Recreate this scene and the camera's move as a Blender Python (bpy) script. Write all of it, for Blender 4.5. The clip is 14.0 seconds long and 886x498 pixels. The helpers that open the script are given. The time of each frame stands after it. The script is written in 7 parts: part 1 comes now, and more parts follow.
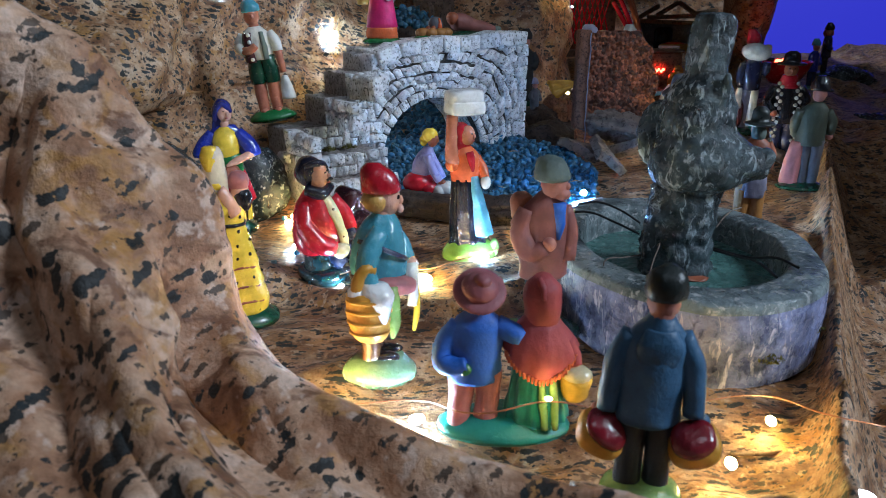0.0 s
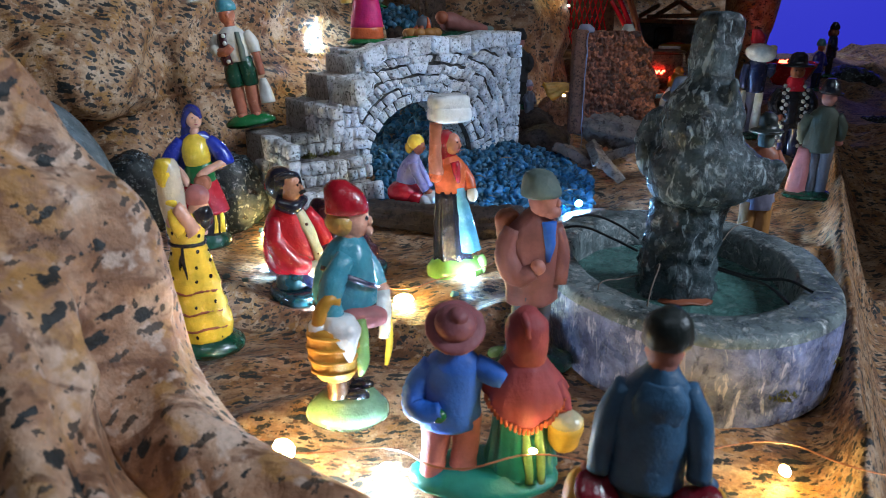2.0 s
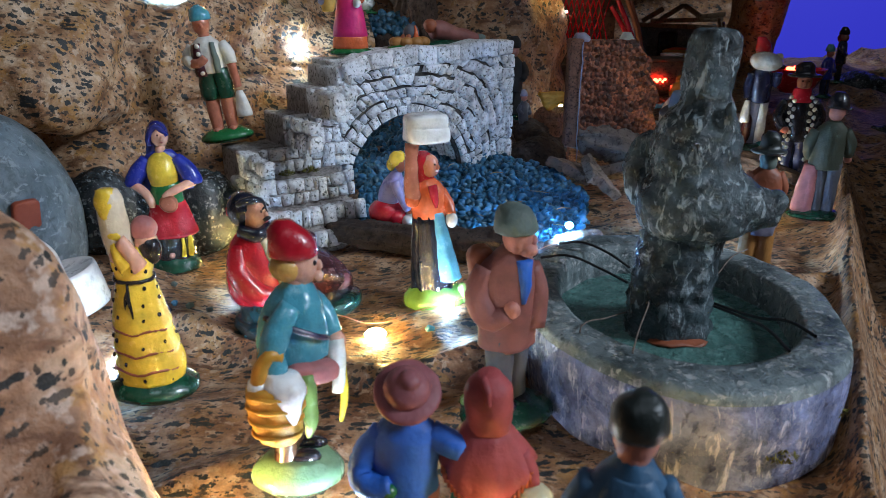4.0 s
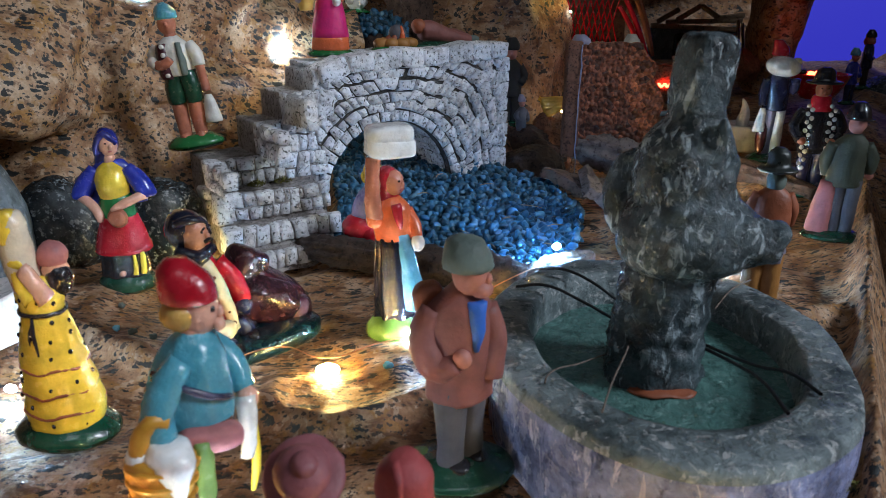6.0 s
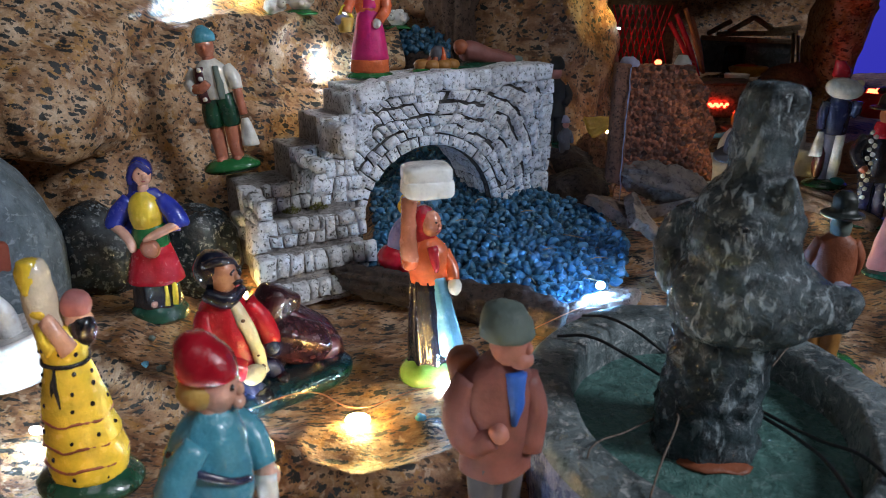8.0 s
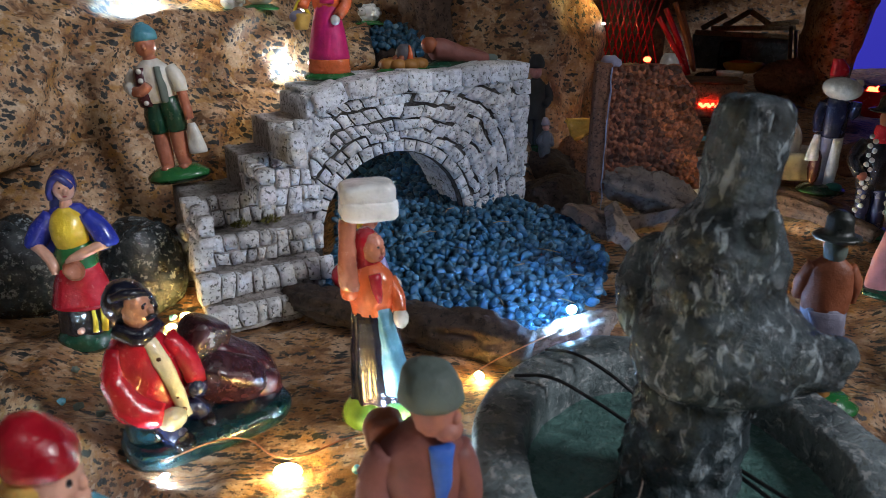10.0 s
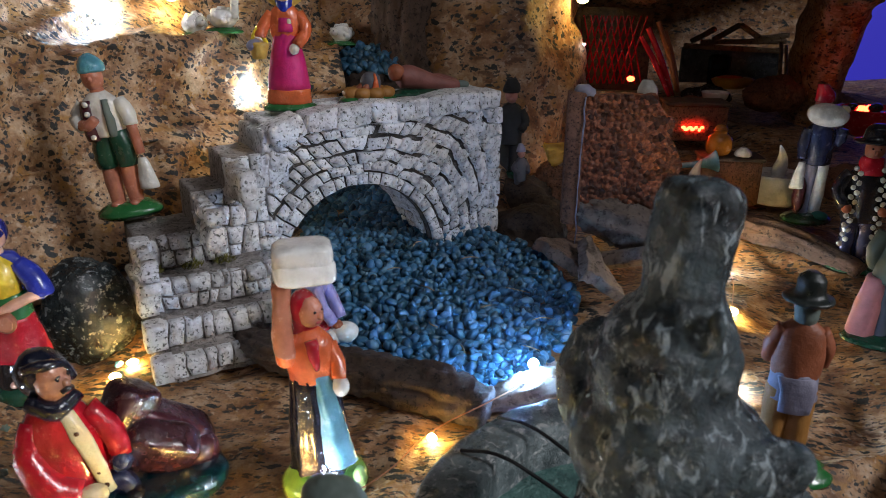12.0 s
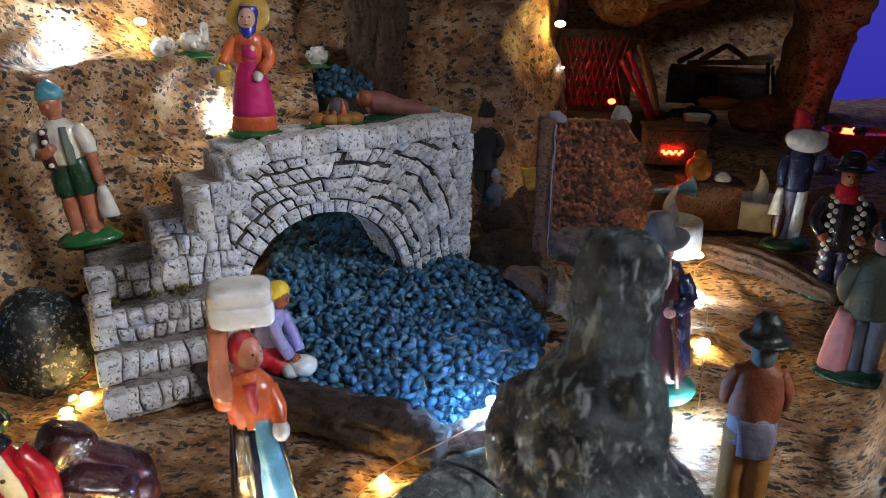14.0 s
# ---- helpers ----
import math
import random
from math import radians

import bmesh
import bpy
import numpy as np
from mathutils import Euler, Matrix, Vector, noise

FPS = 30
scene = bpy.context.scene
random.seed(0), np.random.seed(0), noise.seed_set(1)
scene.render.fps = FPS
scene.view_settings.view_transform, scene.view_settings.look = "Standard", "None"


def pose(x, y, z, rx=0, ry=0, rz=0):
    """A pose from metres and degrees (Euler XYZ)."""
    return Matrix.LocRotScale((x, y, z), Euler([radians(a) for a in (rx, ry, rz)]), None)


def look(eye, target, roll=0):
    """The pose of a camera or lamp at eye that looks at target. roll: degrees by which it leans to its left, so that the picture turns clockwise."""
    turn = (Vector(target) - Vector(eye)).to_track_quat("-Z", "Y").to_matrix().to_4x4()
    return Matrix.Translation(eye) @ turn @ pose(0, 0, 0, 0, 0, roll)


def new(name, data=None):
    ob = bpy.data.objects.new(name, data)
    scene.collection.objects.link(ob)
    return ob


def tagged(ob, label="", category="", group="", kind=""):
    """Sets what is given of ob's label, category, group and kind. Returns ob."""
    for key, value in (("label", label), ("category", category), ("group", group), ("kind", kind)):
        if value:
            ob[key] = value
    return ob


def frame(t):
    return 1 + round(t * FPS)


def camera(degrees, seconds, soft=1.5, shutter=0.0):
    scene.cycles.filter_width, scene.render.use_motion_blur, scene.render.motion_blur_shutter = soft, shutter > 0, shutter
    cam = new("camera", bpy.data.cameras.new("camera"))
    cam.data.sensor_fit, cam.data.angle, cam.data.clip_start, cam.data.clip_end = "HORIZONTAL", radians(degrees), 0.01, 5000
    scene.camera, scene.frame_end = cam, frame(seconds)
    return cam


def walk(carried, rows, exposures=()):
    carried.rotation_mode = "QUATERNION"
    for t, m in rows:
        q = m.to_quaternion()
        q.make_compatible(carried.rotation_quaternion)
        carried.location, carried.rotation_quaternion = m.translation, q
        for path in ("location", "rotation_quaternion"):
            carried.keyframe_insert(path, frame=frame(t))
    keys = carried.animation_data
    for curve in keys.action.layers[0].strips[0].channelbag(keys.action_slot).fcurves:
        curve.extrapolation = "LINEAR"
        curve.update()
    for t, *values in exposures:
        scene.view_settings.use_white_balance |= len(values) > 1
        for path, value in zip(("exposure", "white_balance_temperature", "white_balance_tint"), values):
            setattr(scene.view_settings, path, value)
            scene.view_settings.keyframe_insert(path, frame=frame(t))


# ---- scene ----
cam = camera(63.1, 14.0, 0.6)
cam.data.dof.use_dof, cam.data.dof.focus_distance, cam.data.dof.aperture_fstop = True, 0.39, 38.0
METRES, EYE, TILT, LEAN, TURN = 0.2, 0.117, -19.0, 0.0, 0.0
ROWS = [
    (0.0, 0.0, 0.0, 0.0, 0.0, -0.0, -0.0),
    (0.5, 0.0117, 0.0259, 0.008, -0.01, -0.04, 0.02),
    (1.0, 0.0246, 0.0434, 0.0179, -0.03, -0.02, 0.05),
    (1.5, 0.0329, 0.0738, 0.0267, -0.03, -0.03, 0.04),
    (2.0, 0.0365, 0.1209, 0.0386, 0.01, -0.04, -0.0),
    (2.5, 0.0395, 0.1574, 0.0497, 0.1, -0.03, -0.05),
    (3.0, 0.0601, 0.1884, 0.0662, 0.27, -0.07, -0.11),
    (3.5, 0.0747, 0.2046, 0.0861, 0.39, -0.07, -0.15),
    (4.0, 0.0987, 0.2252, 0.0986, 0.61, -0.06, -0.21),
    (6.5, 0.2039, 0.3985, 0.1565, 3.01, -0.15, -1.38),
    (7.0, 0.1976, 0.4068, 0.1754, 3.96, -0.15, -1.73),
    (7.5, 0.201, 0.4241, 0.1963, 4.75, -0.18, -2.06),
    (8.0, 0.1933, 0.4358, 0.2244, 5.27, -0.16, -2.22),
    (10.5, 0.2898, 0.6165, 0.2956, 5.29, -0.82, -2.21),
    (11.0, 0.3108, 0.6352, 0.3263, 5.25, -0.86, -2.27),
    (11.5, 0.3249, 0.6519, 0.3522, 5.2, -0.81, -2.3),
    (12.0, 0.3347, 0.6649, 0.376, 5.2, -0.76, -2.36),
    (12.5, 0.3461, 0.6713, 0.3926, 5.2, -0.63, -2.38),
    (13.0, 0.361, 0.6795, 0.4023, 5.22, -0.45, -2.42),
    (13.5, 0.3825, 0.6893, 0.4076, 5.23, -0.14, -2.45),
    (14.0, 0.4098, 0.7023, 0.4161, 5.26, 0.31, -2.51),
]
walk(cam, [(t, pose(0, 0, EYE, TILT, LEAN, TURN) @ pose(METRES * x, METRES * y, METRES * z, 90 + pitch, roll, yaw)) for t, x, y, z, yaw, pitch, roll in ROWS], ((0.0, -0.06, 5450, 5), (4.0, -0.08, 5700, 6), (8.0, -0.28, 6150, 10), (14.0, -0.36, 6700, 13)))


# ---- room light ----
world = bpy.data.worlds.new("world")
scene.world = world
world.use_nodes = True
world.node_tree.nodes["Background"].inputs[0].default_value = (0.5, 0.6, 0.8, 1)
world.node_tree.nodes["Background"].inputs[1].default_value = 0.008


def area_lamp(name, eye, target, size, power, colour):
    data = bpy.data.lights.new(name, "AREA")
    data.shape, data.size, data.size_y, data.energy, data.color = "RECTANGLE", size[0], size[1], power, colour
    ob = new(name, data)
    ob.matrix_world = look(eye, target)
    return ob


area_lamp("window_light", (1.42, -0.18, 1.04), (0.0, 0.33, 0.0), (0.36, 0.44), 23.0, (0.90, 0.94, 1.0))
# Unseen fill lamp, added to brighten the sides that face the camera
area_lamp("ceiling_light", (0.05, -0.60, 1.62), (0.0, 0.33, 0.0), (0.5, 0.5), 2.4, (0.95, 0.97, 1.0))


# ---- materials ----
def nodes_of(name):
    m = bpy.data.materials.new(name)
    m.use_nodes = True
    nt = m.node_tree
    return m, nt, nt.nodes["Principled BSDF"]


def noise_node(nt, scale, detail=4.0, rough=0.6, stretch=None, turn=None, warp=None):
    out = nt.nodes.new("ShaderNodeNewGeometry").outputs["Position"]
    if stretch or turn:
        mp = nt.nodes.new("ShaderNodeMapping")
        if stretch:
            mp.inputs["Scale"].default_value = stretch
        if turn:
            mp.inputs["Rotation"].default_value = turn
        nt.links.new(out, mp.inputs["Vector"])
        out = mp.outputs[0]
    n = nt.nodes.new("ShaderNodeTexNoise")
    n.inputs["Scale"].default_value = scale
    n.inputs["Detail"].default_value = detail
    n.inputs["Roughness"].default_value = rough
    if warp:
        n.inputs["Distortion"].default_value = warp
    nt.links.new(out, n.inputs["Vector"])
    return n.outputs["Fac"]


def ramp(nt, fac, stops):
    r = nt.nodes.new("ShaderNodeValToRGB")
    el = r.color_ramp.elements
    while len(el) < len(stops):
        el.new(0.5)
    for e, (p, c) in zip(el, stops):
        e.position = p
        e.color = (c, c, c, 1) if isinstance(c, (int, float)) else (*c, 1)
    nt.links.new(fac, r.inputs["Fac"])
    return r.outputs["Color"]


def mix(nt, fac, a, b, mode="MIX"):
    m = nt.nodes.new("ShaderNodeMix")
    m.data_type, m.blend_type = "RGBA", mode
    for sock, v in ((m.inputs[0], fac), (m.inputs[6], a), (m.inputs[7], b)):
        if isinstance(v, (int, float)):
            sock.default_value = v
        elif isinstance(v, tuple):
            sock.default_value = (*v, 1)
        else:
            nt.links.new(v, sock)
    return m.outputs[2]


def bump(nt, bsdf, height, strength, distance):
    b = nt.nodes.new("ShaderNodeBump")
    b.inputs["Strength"].default_value = strength
    b.inputs["Distance"].default_value = distance
    nt.links.new(height, b.inputs["Height"])
    nt.links.new(b.outputs[0], bsdf.inputs["Normal"])


def calc(nt, op, a, b):
    m = nt.nodes.new("ShaderNodeMath")
    m.operation = op
    for sock, v in zip(m.inputs, (a, b)):
        if isinstance(v, (int, float)):
            sock.default_value = v
        else:
            nt.links.new(v, sock)
    return m.outputs[0]


def flecks(nt, size, stretch, turn, cover, edge):
    """Scattered long flecks of uneven size, each by itself: 0 or 1."""
    pos = nt.nodes.new("ShaderNodeNewGeometry").outputs["Position"]
    wob = nt.nodes.new("ShaderNodeTexNoise")
    wob.inputs["Scale"].default_value, wob.inputs["Detail"].default_value = 1.1 / size, 2.0
    nt.links.new(pos, wob.inputs["Vector"])
    off = nt.nodes.new("ShaderNodeVectorMath")
    off.operation = "MULTIPLY_ADD"
    off.inputs[1].default_value = (size * 0.9,) * 3
    nt.links.new(wob.outputs["Color"], off.inputs[0])
    nt.links.new(pos, off.inputs[2])
    mp = nt.nodes.new("ShaderNodeMapping")
    mp.vector_type = "TEXTURE"
    mp.inputs["Rotation"].default_value, mp.inputs["Scale"].default_value = turn, tuple(1 / q for q in stretch)
    nt.links.new(off.outputs[0], mp.inputs["Vector"])
    v = nt.nodes.new("ShaderNodeTexVoronoi")
    v.inputs["Scale"].default_value = 1 / size
    nt.links.new(mp.outputs[0], v.inputs["Vector"])
    sep = nt.nodes.new("ShaderNodeSeparateColor")
    nt.links.new(v.outputs["Color"], sep.inputs[0])
    reach = calc(nt, "MULTIPLY", sep.outputs[0], cover)
    rag = calc(nt, "MULTIPLY", calc(nt, "SUBTRACT", noise_node(nt, 2.6 / size, 3, 0.65), 0.5), edge)
    gap = calc(nt, "SUBTRACT", calc(nt, "ADD", v.outputs["Distance"], rag), reach)
    return ramp(nt, gap, [(0.0, 1.0), (0.045, 0.0)])


def rock_paper(name, k, tone=(1, 1, 1), cover=0.40, lie=(0.0, 0.1, 0.1), relief=0.45):
    """Crumpled paper printed with a granite pattern: sand, pink and rust patches, dark green-black flecks."""
    m, nt, b = nodes_of(name)
    base = ramp(nt, noise_node(nt, 52 * k, 5, 0.62, stretch=(0.75, 1.1, 1.1)), [(0.32, (0.20, 0.105, 0.058)), (0.44, (0.37, 0.215, 0.125)), (0.54, (0.53, 0.365, 0.245)), (0.66, (0.66, 0.52, 0.41))])
    ochre = ramp(nt, noise_node(nt, 78 * k, 4, 0.6, warp=0.6), [(0.54, 0.0), (0.63, 0.75)])
    base = mix(nt, ochre, base, (0.44, 0.245, 0.070))
    rust = ramp(nt, noise_node(nt, 95 * k, 4, 0.6, stretch=(0.6, 1.2, 1.2), warp=0.5), [(0.555, 0.0), (0.625, 0.8)])
    base = mix(nt, rust, base, (0.155, 0.075, 0.042))
    pale = ramp(nt, noise_node(nt, 150 * k, 3, 0.6, turn=(0.4, 0.9, 0.2)), [(0.585, 0.0), (0.65, 0.6)])
    base = mix(nt, pale, base, (0.70, 0.585, 0.49))
    grain = ramp(nt, noise_node(nt, 520 * k, 3, 0.6), [(0.35, 0.78), (0.6, 1.0)])
    base = mix(nt, 1.0, base, grain, "MULTIPLY")
    base = mix(nt, 1.0, base, tone, "MULTIPLY")
    large = flecks(nt, 0.0058 / k, (0.36, 1.35, 1.2), lie, cover, 0.75)
    small = flecks(nt, 0.0029 / k, (0.42, 1.1, 1.1), tuple(q - 0.2 for q in lie), cover * 0.95, 0.8)
    base = mix(nt, calc(nt, "MULTIPLY", small, 0.88), base, (0.045, 0.036, 0.028))
    base = mix(nt, calc(nt, "MULTIPLY", large, 0.96), base, (0.018, 0.025, 0.027))
    nt.links.new(base, b.inputs["Base Color"])
    b.inputs["Roughness"].default_value = 0.55
    b.inputs["Specular IOR Level"].default_value = 0.35
    bump(nt, b, noise_node(nt, 150, 5, 0.66), relief, 0.0018)
    return m


def paint(name, colour, rough=0.22, wear=0.12):
    """Brushed paint on fired clay, glazed or matt."""
    m, nt, b = nodes_of(name)
    dark = tuple(c * 0.74 for c in colour)
    light = tuple(min(1, c * 1.18 + 0.012) for c in colour)
    col = ramp(nt, noise_node(nt, 130, 4, 0.6), [(0.32, dark), (0.5, colour), (0.72, light)])
    nt.links.new(col, b.inputs["Base Color"])
    rr = ramp(nt, noise_node(nt, 260, 3), [(0.3, max(0.05, rough - wear)), (0.75, min(1, rough + wear))])
    nt.links.new(rr, b.inputs["Roughness"])
    if rough < 0.35:
        b.inputs["Coat Weight"].default_value = 0.6
        b.inputs["Coat Roughness"].default_value = 0.08
    bump(nt, b, noise_node(nt, 420, 4, 0.65), 0.5 if rough < 0.3 else 0.4, 0.0009)
    return m


def stone(name, lows, highs, grime, scale=220, rough=0.8, grit=0.6):
    m, nt, b = nodes_of(name)
    info = nt.nodes.new("ShaderNodeObjectInfo")
    col = ramp(nt, noise_node(nt, scale, 5, 0.65), [(0.30, lows), (0.48, highs), (0.75, tuple(min(1, c * 1.15) for c in highs))])
    tone = ramp(nt, info.outputs["Random"], [(0.0, 0.72), (1.0, 1.0)])
    col = mix(nt, 1.0, col, tone, "MULTIPLY")
    stain = ramp(nt, noise_node(nt, scale * 0.28, 5, 0.7), [(0.50, 0.0), (0.66, 0.55)])
    col = mix(nt, stain, col, tuple(0.5 * (p + q) for p, q in zip(lows, grime)))
    pits = ramp(nt, noise_node(nt, scale * 2.4, 5, 0.7), [(0.555, 0.0), (0.615, 0.95)])
    col = mix(nt, pits, col, grime)
    nt.links.new(col, b.inputs["Base Color"])
    b.inputs["Roughness"].default_value = rough
    bump(nt, b, noise_node(nt, scale * 1.8, 5, 0.7), grit, 0.0022)
    return m


def glow(name, colour, strength):
    m, nt, b = nodes_of(name)
    b.inputs["Base Color"].default_value = (*colour, 1)
    b.inputs["Emission Color"].default_value = (*colour, 1)
    b.inputs["Emission Strength"].default_value = strength
    return m


ROCK = rock_paper("rock_paper", 1.4, (0.98, 0.90, 0.76), 0.46, relief=0.8)
ROCK_COARSE = rock_paper("coarse_rock_paper", 0.92, (1.08, 1.08, 1.10), 0.44)
BOULDER_PAPER = rock_paper("boulder_rock_paper", 0.86, (1.16, 1.06, 1.02), 0.40, (0.0, -0.27, 0.98), 0.8)
ROCK_BROWN = rock_paper("brown_rock_paper", 1.2, (0.74, 0.64, 0.54))
GROUND_PAPER = rock_paper("sandy_rock_paper", 1.6, (0.80, 0.705, 0.59), 0.46, relief=0.9)
BRIDGE_STONE = stone("bridge_stone", (0.50, 0.475, 0.47), (0.97, 0.955, 0.97), (0.06, 0.065, 0.055), 240, grit=1.0)
TREAD = stone("worn_tread", (0.17, 0.145, 0.13), (0.54, 0.49, 0.46), (0.045, 0.036, 0.030), 300, grit=1.0)
BRIDGE_BODY = stone("bridge_mortar", (0.014, 0.012, 0.010), (0.055, 0.048, 0.042), (0.16, 0.14, 0.13), 260)
def brushed(name, lows, highs, stroke, rough, stretch):
    """Plaster painted with visible dabs of the brush."""
    m, nt, b = nodes_of(name)
    col = ramp(nt, noise_node(nt, 70, 5, 0.65), [(0.32, lows), (0.5, tuple((p + q) / 2 for p, q in zip(lows, highs))), (0.68, highs)])
    dab = ramp(nt, noise_node(nt, 270, 4, 0.6, stretch=stretch, warp=0.8), [(0.56, 0.0), (0.64, 0.75)])
    col = mix(nt, dab, col, stroke)
    dark = ramp(nt, noise_node(nt, 240, 4, 0.6, stretch=(1.2, 1.2, 0.6), warp=0.5), [(0.56, 0.0), (0.68, 0.6)])
    col = mix(nt, dark, col, tuple(0.5 * c for c in lows))
    nt.links.new(col, b.inputs["Base Color"])
    rr = ramp(nt, noise_node(nt, 200, 3), [(0.3, max(0.1, rough - 0.15)), (0.7, rough + 0.15)])
    nt.links.new(rr, b.inputs["Roughness"])
    bump(nt, b, noise_node(nt, 170, 6, 0.68, warp=0.4), 0.9, 0.0022)
    return m


FOUNTAIN = brushed("slate_plaster", (0.006, 0.009, 0.012), (0.090, 0.122, 0.135), (0.40, 0.47, 0.50), 0.24, (1.2, 1.2, 0.45))
# Lighter than the column: the light on the worn rim put into its colour
FOUNTAIN_RIM = brushed("lit_grey_green_plaster", (0.044, 0.062, 0.066), (0.27, 0.32, 0.325), (0.54, 0.54, 0.53), 0.34, (1.0, 1.0, 1.0))
FOUNTAIN_WALL = brushed("blue_grey_plaster", (0.016, 0.022, 0.052), (0.36, 0.41, 0.70), (0.74, 0.72, 0.86), 0.28, (0.9, 0.9, 0.30))
BASIN_FLOOR = brushed("green_plaster", (0.058, 0.13, 0.118), (0.13, 0.27, 0.24), (0.19, 0.33, 0.30), 0.28, (1.0, 1.0, 1.0))
BARK = stone("bark", (0.014, 0.009, 0.007), (0.060, 0.038, 0.028), (0.008, 0.006, 0.005), 190, 0.9)
RED_BARK = stone("red_bark", (0.035, 0.019, 0.012), (0.15, 0.092, 0.064), (0.022, 0.014, 0.010), 150, 0.9)
PALE_BARK = stone("pale_bark", (0.06, 0.042, 0.032), (0.24, 0.185, 0.15), (0.07, 0.05, 0.04), 140, 0.85)
CORK = stone("cork", (0.060, 0.024, 0.014), (0.24, 0.105, 0.058), (0.03, 0.012, 0.007), 330, 0.85)
def granules(name, lows, highs, size):
    """Pressed crumbs, each of its own shade."""
    m, nt, b = nodes_of(name)
    pos = nt.nodes.new("ShaderNodeNewGeometry").outputs["Position"]
    v = nt.nodes.new("ShaderNodeTexVoronoi")
    v.inputs["Scale"].default_value = 1 / size
    nt.links.new(pos, v.inputs["Vector"])
    sep = nt.nodes.new("ShaderNodeSeparateColor")
    nt.links.new(v.outputs["Color"], sep.inputs[0])
    col = ramp(nt, sep.outputs[0], [(0.0, lows), (0.6, tuple((p + q) / 2 for p, q in zip(lows, highs))), (1.0, highs)])
    fine = ramp(nt, noise_node(nt, 700, 4, 0.65), [(0.35, 0.45), (0.6, 1.0)])
    col = mix(nt, 1.0, col, fine, "MULTIPLY")
    nt.links.new(col, b.inputs["Base Color"])
    b.inputs["Roughness"].default_value = 0.6
    high = ramp(nt, v.outputs["Distance"], [(0.0, 1.0), (0.75, 0.0)])
    bump(nt, b, high, 1.0, 0.0022)
    return m


CORK_CRUMBS = granules("pressed_cork", (0.075, 0.024, 0.012), (0.50, 0.155, 0.066), 0.0030)
GREY_ROCK = brushed("grey_rock", (0.065, 0.090, 0.105), (0.20, 0.25, 0.285), (0.30, 0.35, 0.385), 0.5, (0.8, 0.8, 1.0))
DARK_ROCK = stone("dark_rock", (0.006, 0.009, 0.011), (0.018, 0.026, 0.030), (0.22, 0.24, 0.24), 150, 0.16)
DARK_WOOD = stone("dark_wood", (0.020, 0.011, 0.007), (0.075, 0.042, 0.026), (0.01, 0.006, 0.004), 120, 0.7)
PALE_WOOD = stone("pale_wood", (0.20, 0.13, 0.075), (0.40, 0.28, 0.17), (0.12, 0.07, 0.04), 150, 0.7)
WARM_LED = glow("warm_led", (1.0, 0.66, 0.19), 270.0)
WARM_DIM = glow("dim_warm_led", (1.0, 0.62, 0.18), 110.0)
COOL_DIM = glow("dim_cool_led", (0.78, 0.89, 1.0), 130.0)
COOL_LED = glow("cool_led", (0.66, 0.84, 1.0), 750.0)
RED_LED = glow("red_led", (1.0, 0.035, 0.012), 34.0)
POOL_LED = glow("blue_white_led", (0.24, 0.52, 1.0), 2200.0)
COPPER = paint("copper_wire", (0.45, 0.17, 0.07), 0.35)
BLACK_WIRE = paint("black_wire", (0.012, 0.012, 0.013), 0.4)
WAX = paint("white_plastic", (0.78, 0.77, 0.76), 0.3, 0.05)

SKIN = paint("skin_paint", (0.70, 0.38, 0.27))
TAN = paint("tan_skin_paint", (0.48, 0.175, 0.108))
WHITE = paint("white_glaze", (0.74, 0.72, 0.66))
YELLOW = paint("yellow_glaze", (0.84, 0.60, 0.05))
STRAW = paint("straw_paint", (0.58, 0.36, 0.075), 0.45)
RED = paint("red_glaze", (0.44, 0.009, 0.022))
ORANGE = paint("orange_glaze", (0.72, 0.15, 0.050))
MAGENTA = paint("magenta_paint", (0.56, 0.014, 0.14), 0.5)
BLACK = paint("black_glaze", (0.010, 0.010, 0.014), 0.16)
NAVY = paint("navy_glaze", (0.014, 0.020, 0.060))
BLUE = paint("blue_glaze", (0.020, 0.035, 0.33))
SKY_BLUE = paint("light_blue_glaze", (0.16, 0.44, 0.60))
TEAL = paint("turquoise_glaze", (0.10, 0.35, 0.45))
GREEN = paint("green_glaze", (0.020, 0.15, 0.040))
DARK_GREEN = paint("dark_green_glaze", (0.008, 0.055, 0.030))
LIME = paint("pale_green_glaze", (0.22, 0.36, 0.10))
SAGE_GLAZE = paint("sage_green_glaze", (0.20, 0.33, 0.17))
AMBER = paint("amber_glaze", (0.62, 0.36, 0.06), 0.15)
MAROON = paint("maroon_glaze", (0.060, 0.014, 0.020))
BROWN = paint("brown_glaze", (0.09, 0.040, 0.018))
BLONDE = paint("blonde_paint", (0.60, 0.36, 0.09))
CLEAN_WHITE = paint("clean_white_glaze", (0.93, 0.92, 0.89), 0.2, 0.04)
CREAM = paint("cream_glaze", (0.66, 0.58, 0.36))
M_BROWN = paint("matt_brown_paint", (0.235, 0.082, 0.068), 0.62)
M_BLUE = paint("matt_blue_paint", (0.035, 0.14, 0.58), 0.6)
M_NAVY = paint("matt_navy_paint", (0.052, 0.130, 0.240), 0.5)
M_MAUVE = paint("matt_mauve_paint", (0.30, 0.10, 0.11), 0.6)
M_PINK = paint("matt_pink_paint", (0.46, 0.17, 0.165), 0.6)
M_RED = paint("matt_red_paint", (0.36, 0.062, 0.064), 0.66)
M_TEAL = paint("matt_teal_paint", (0.020, 0.21, 0.17), 0.42)
M_GREY = paint("matt_grey_paint", (0.085, 0.085, 0.10), 0.65)
M_SAGE = paint("matt_grey_green_paint", (0.12, 0.155, 0.135), 0.7)
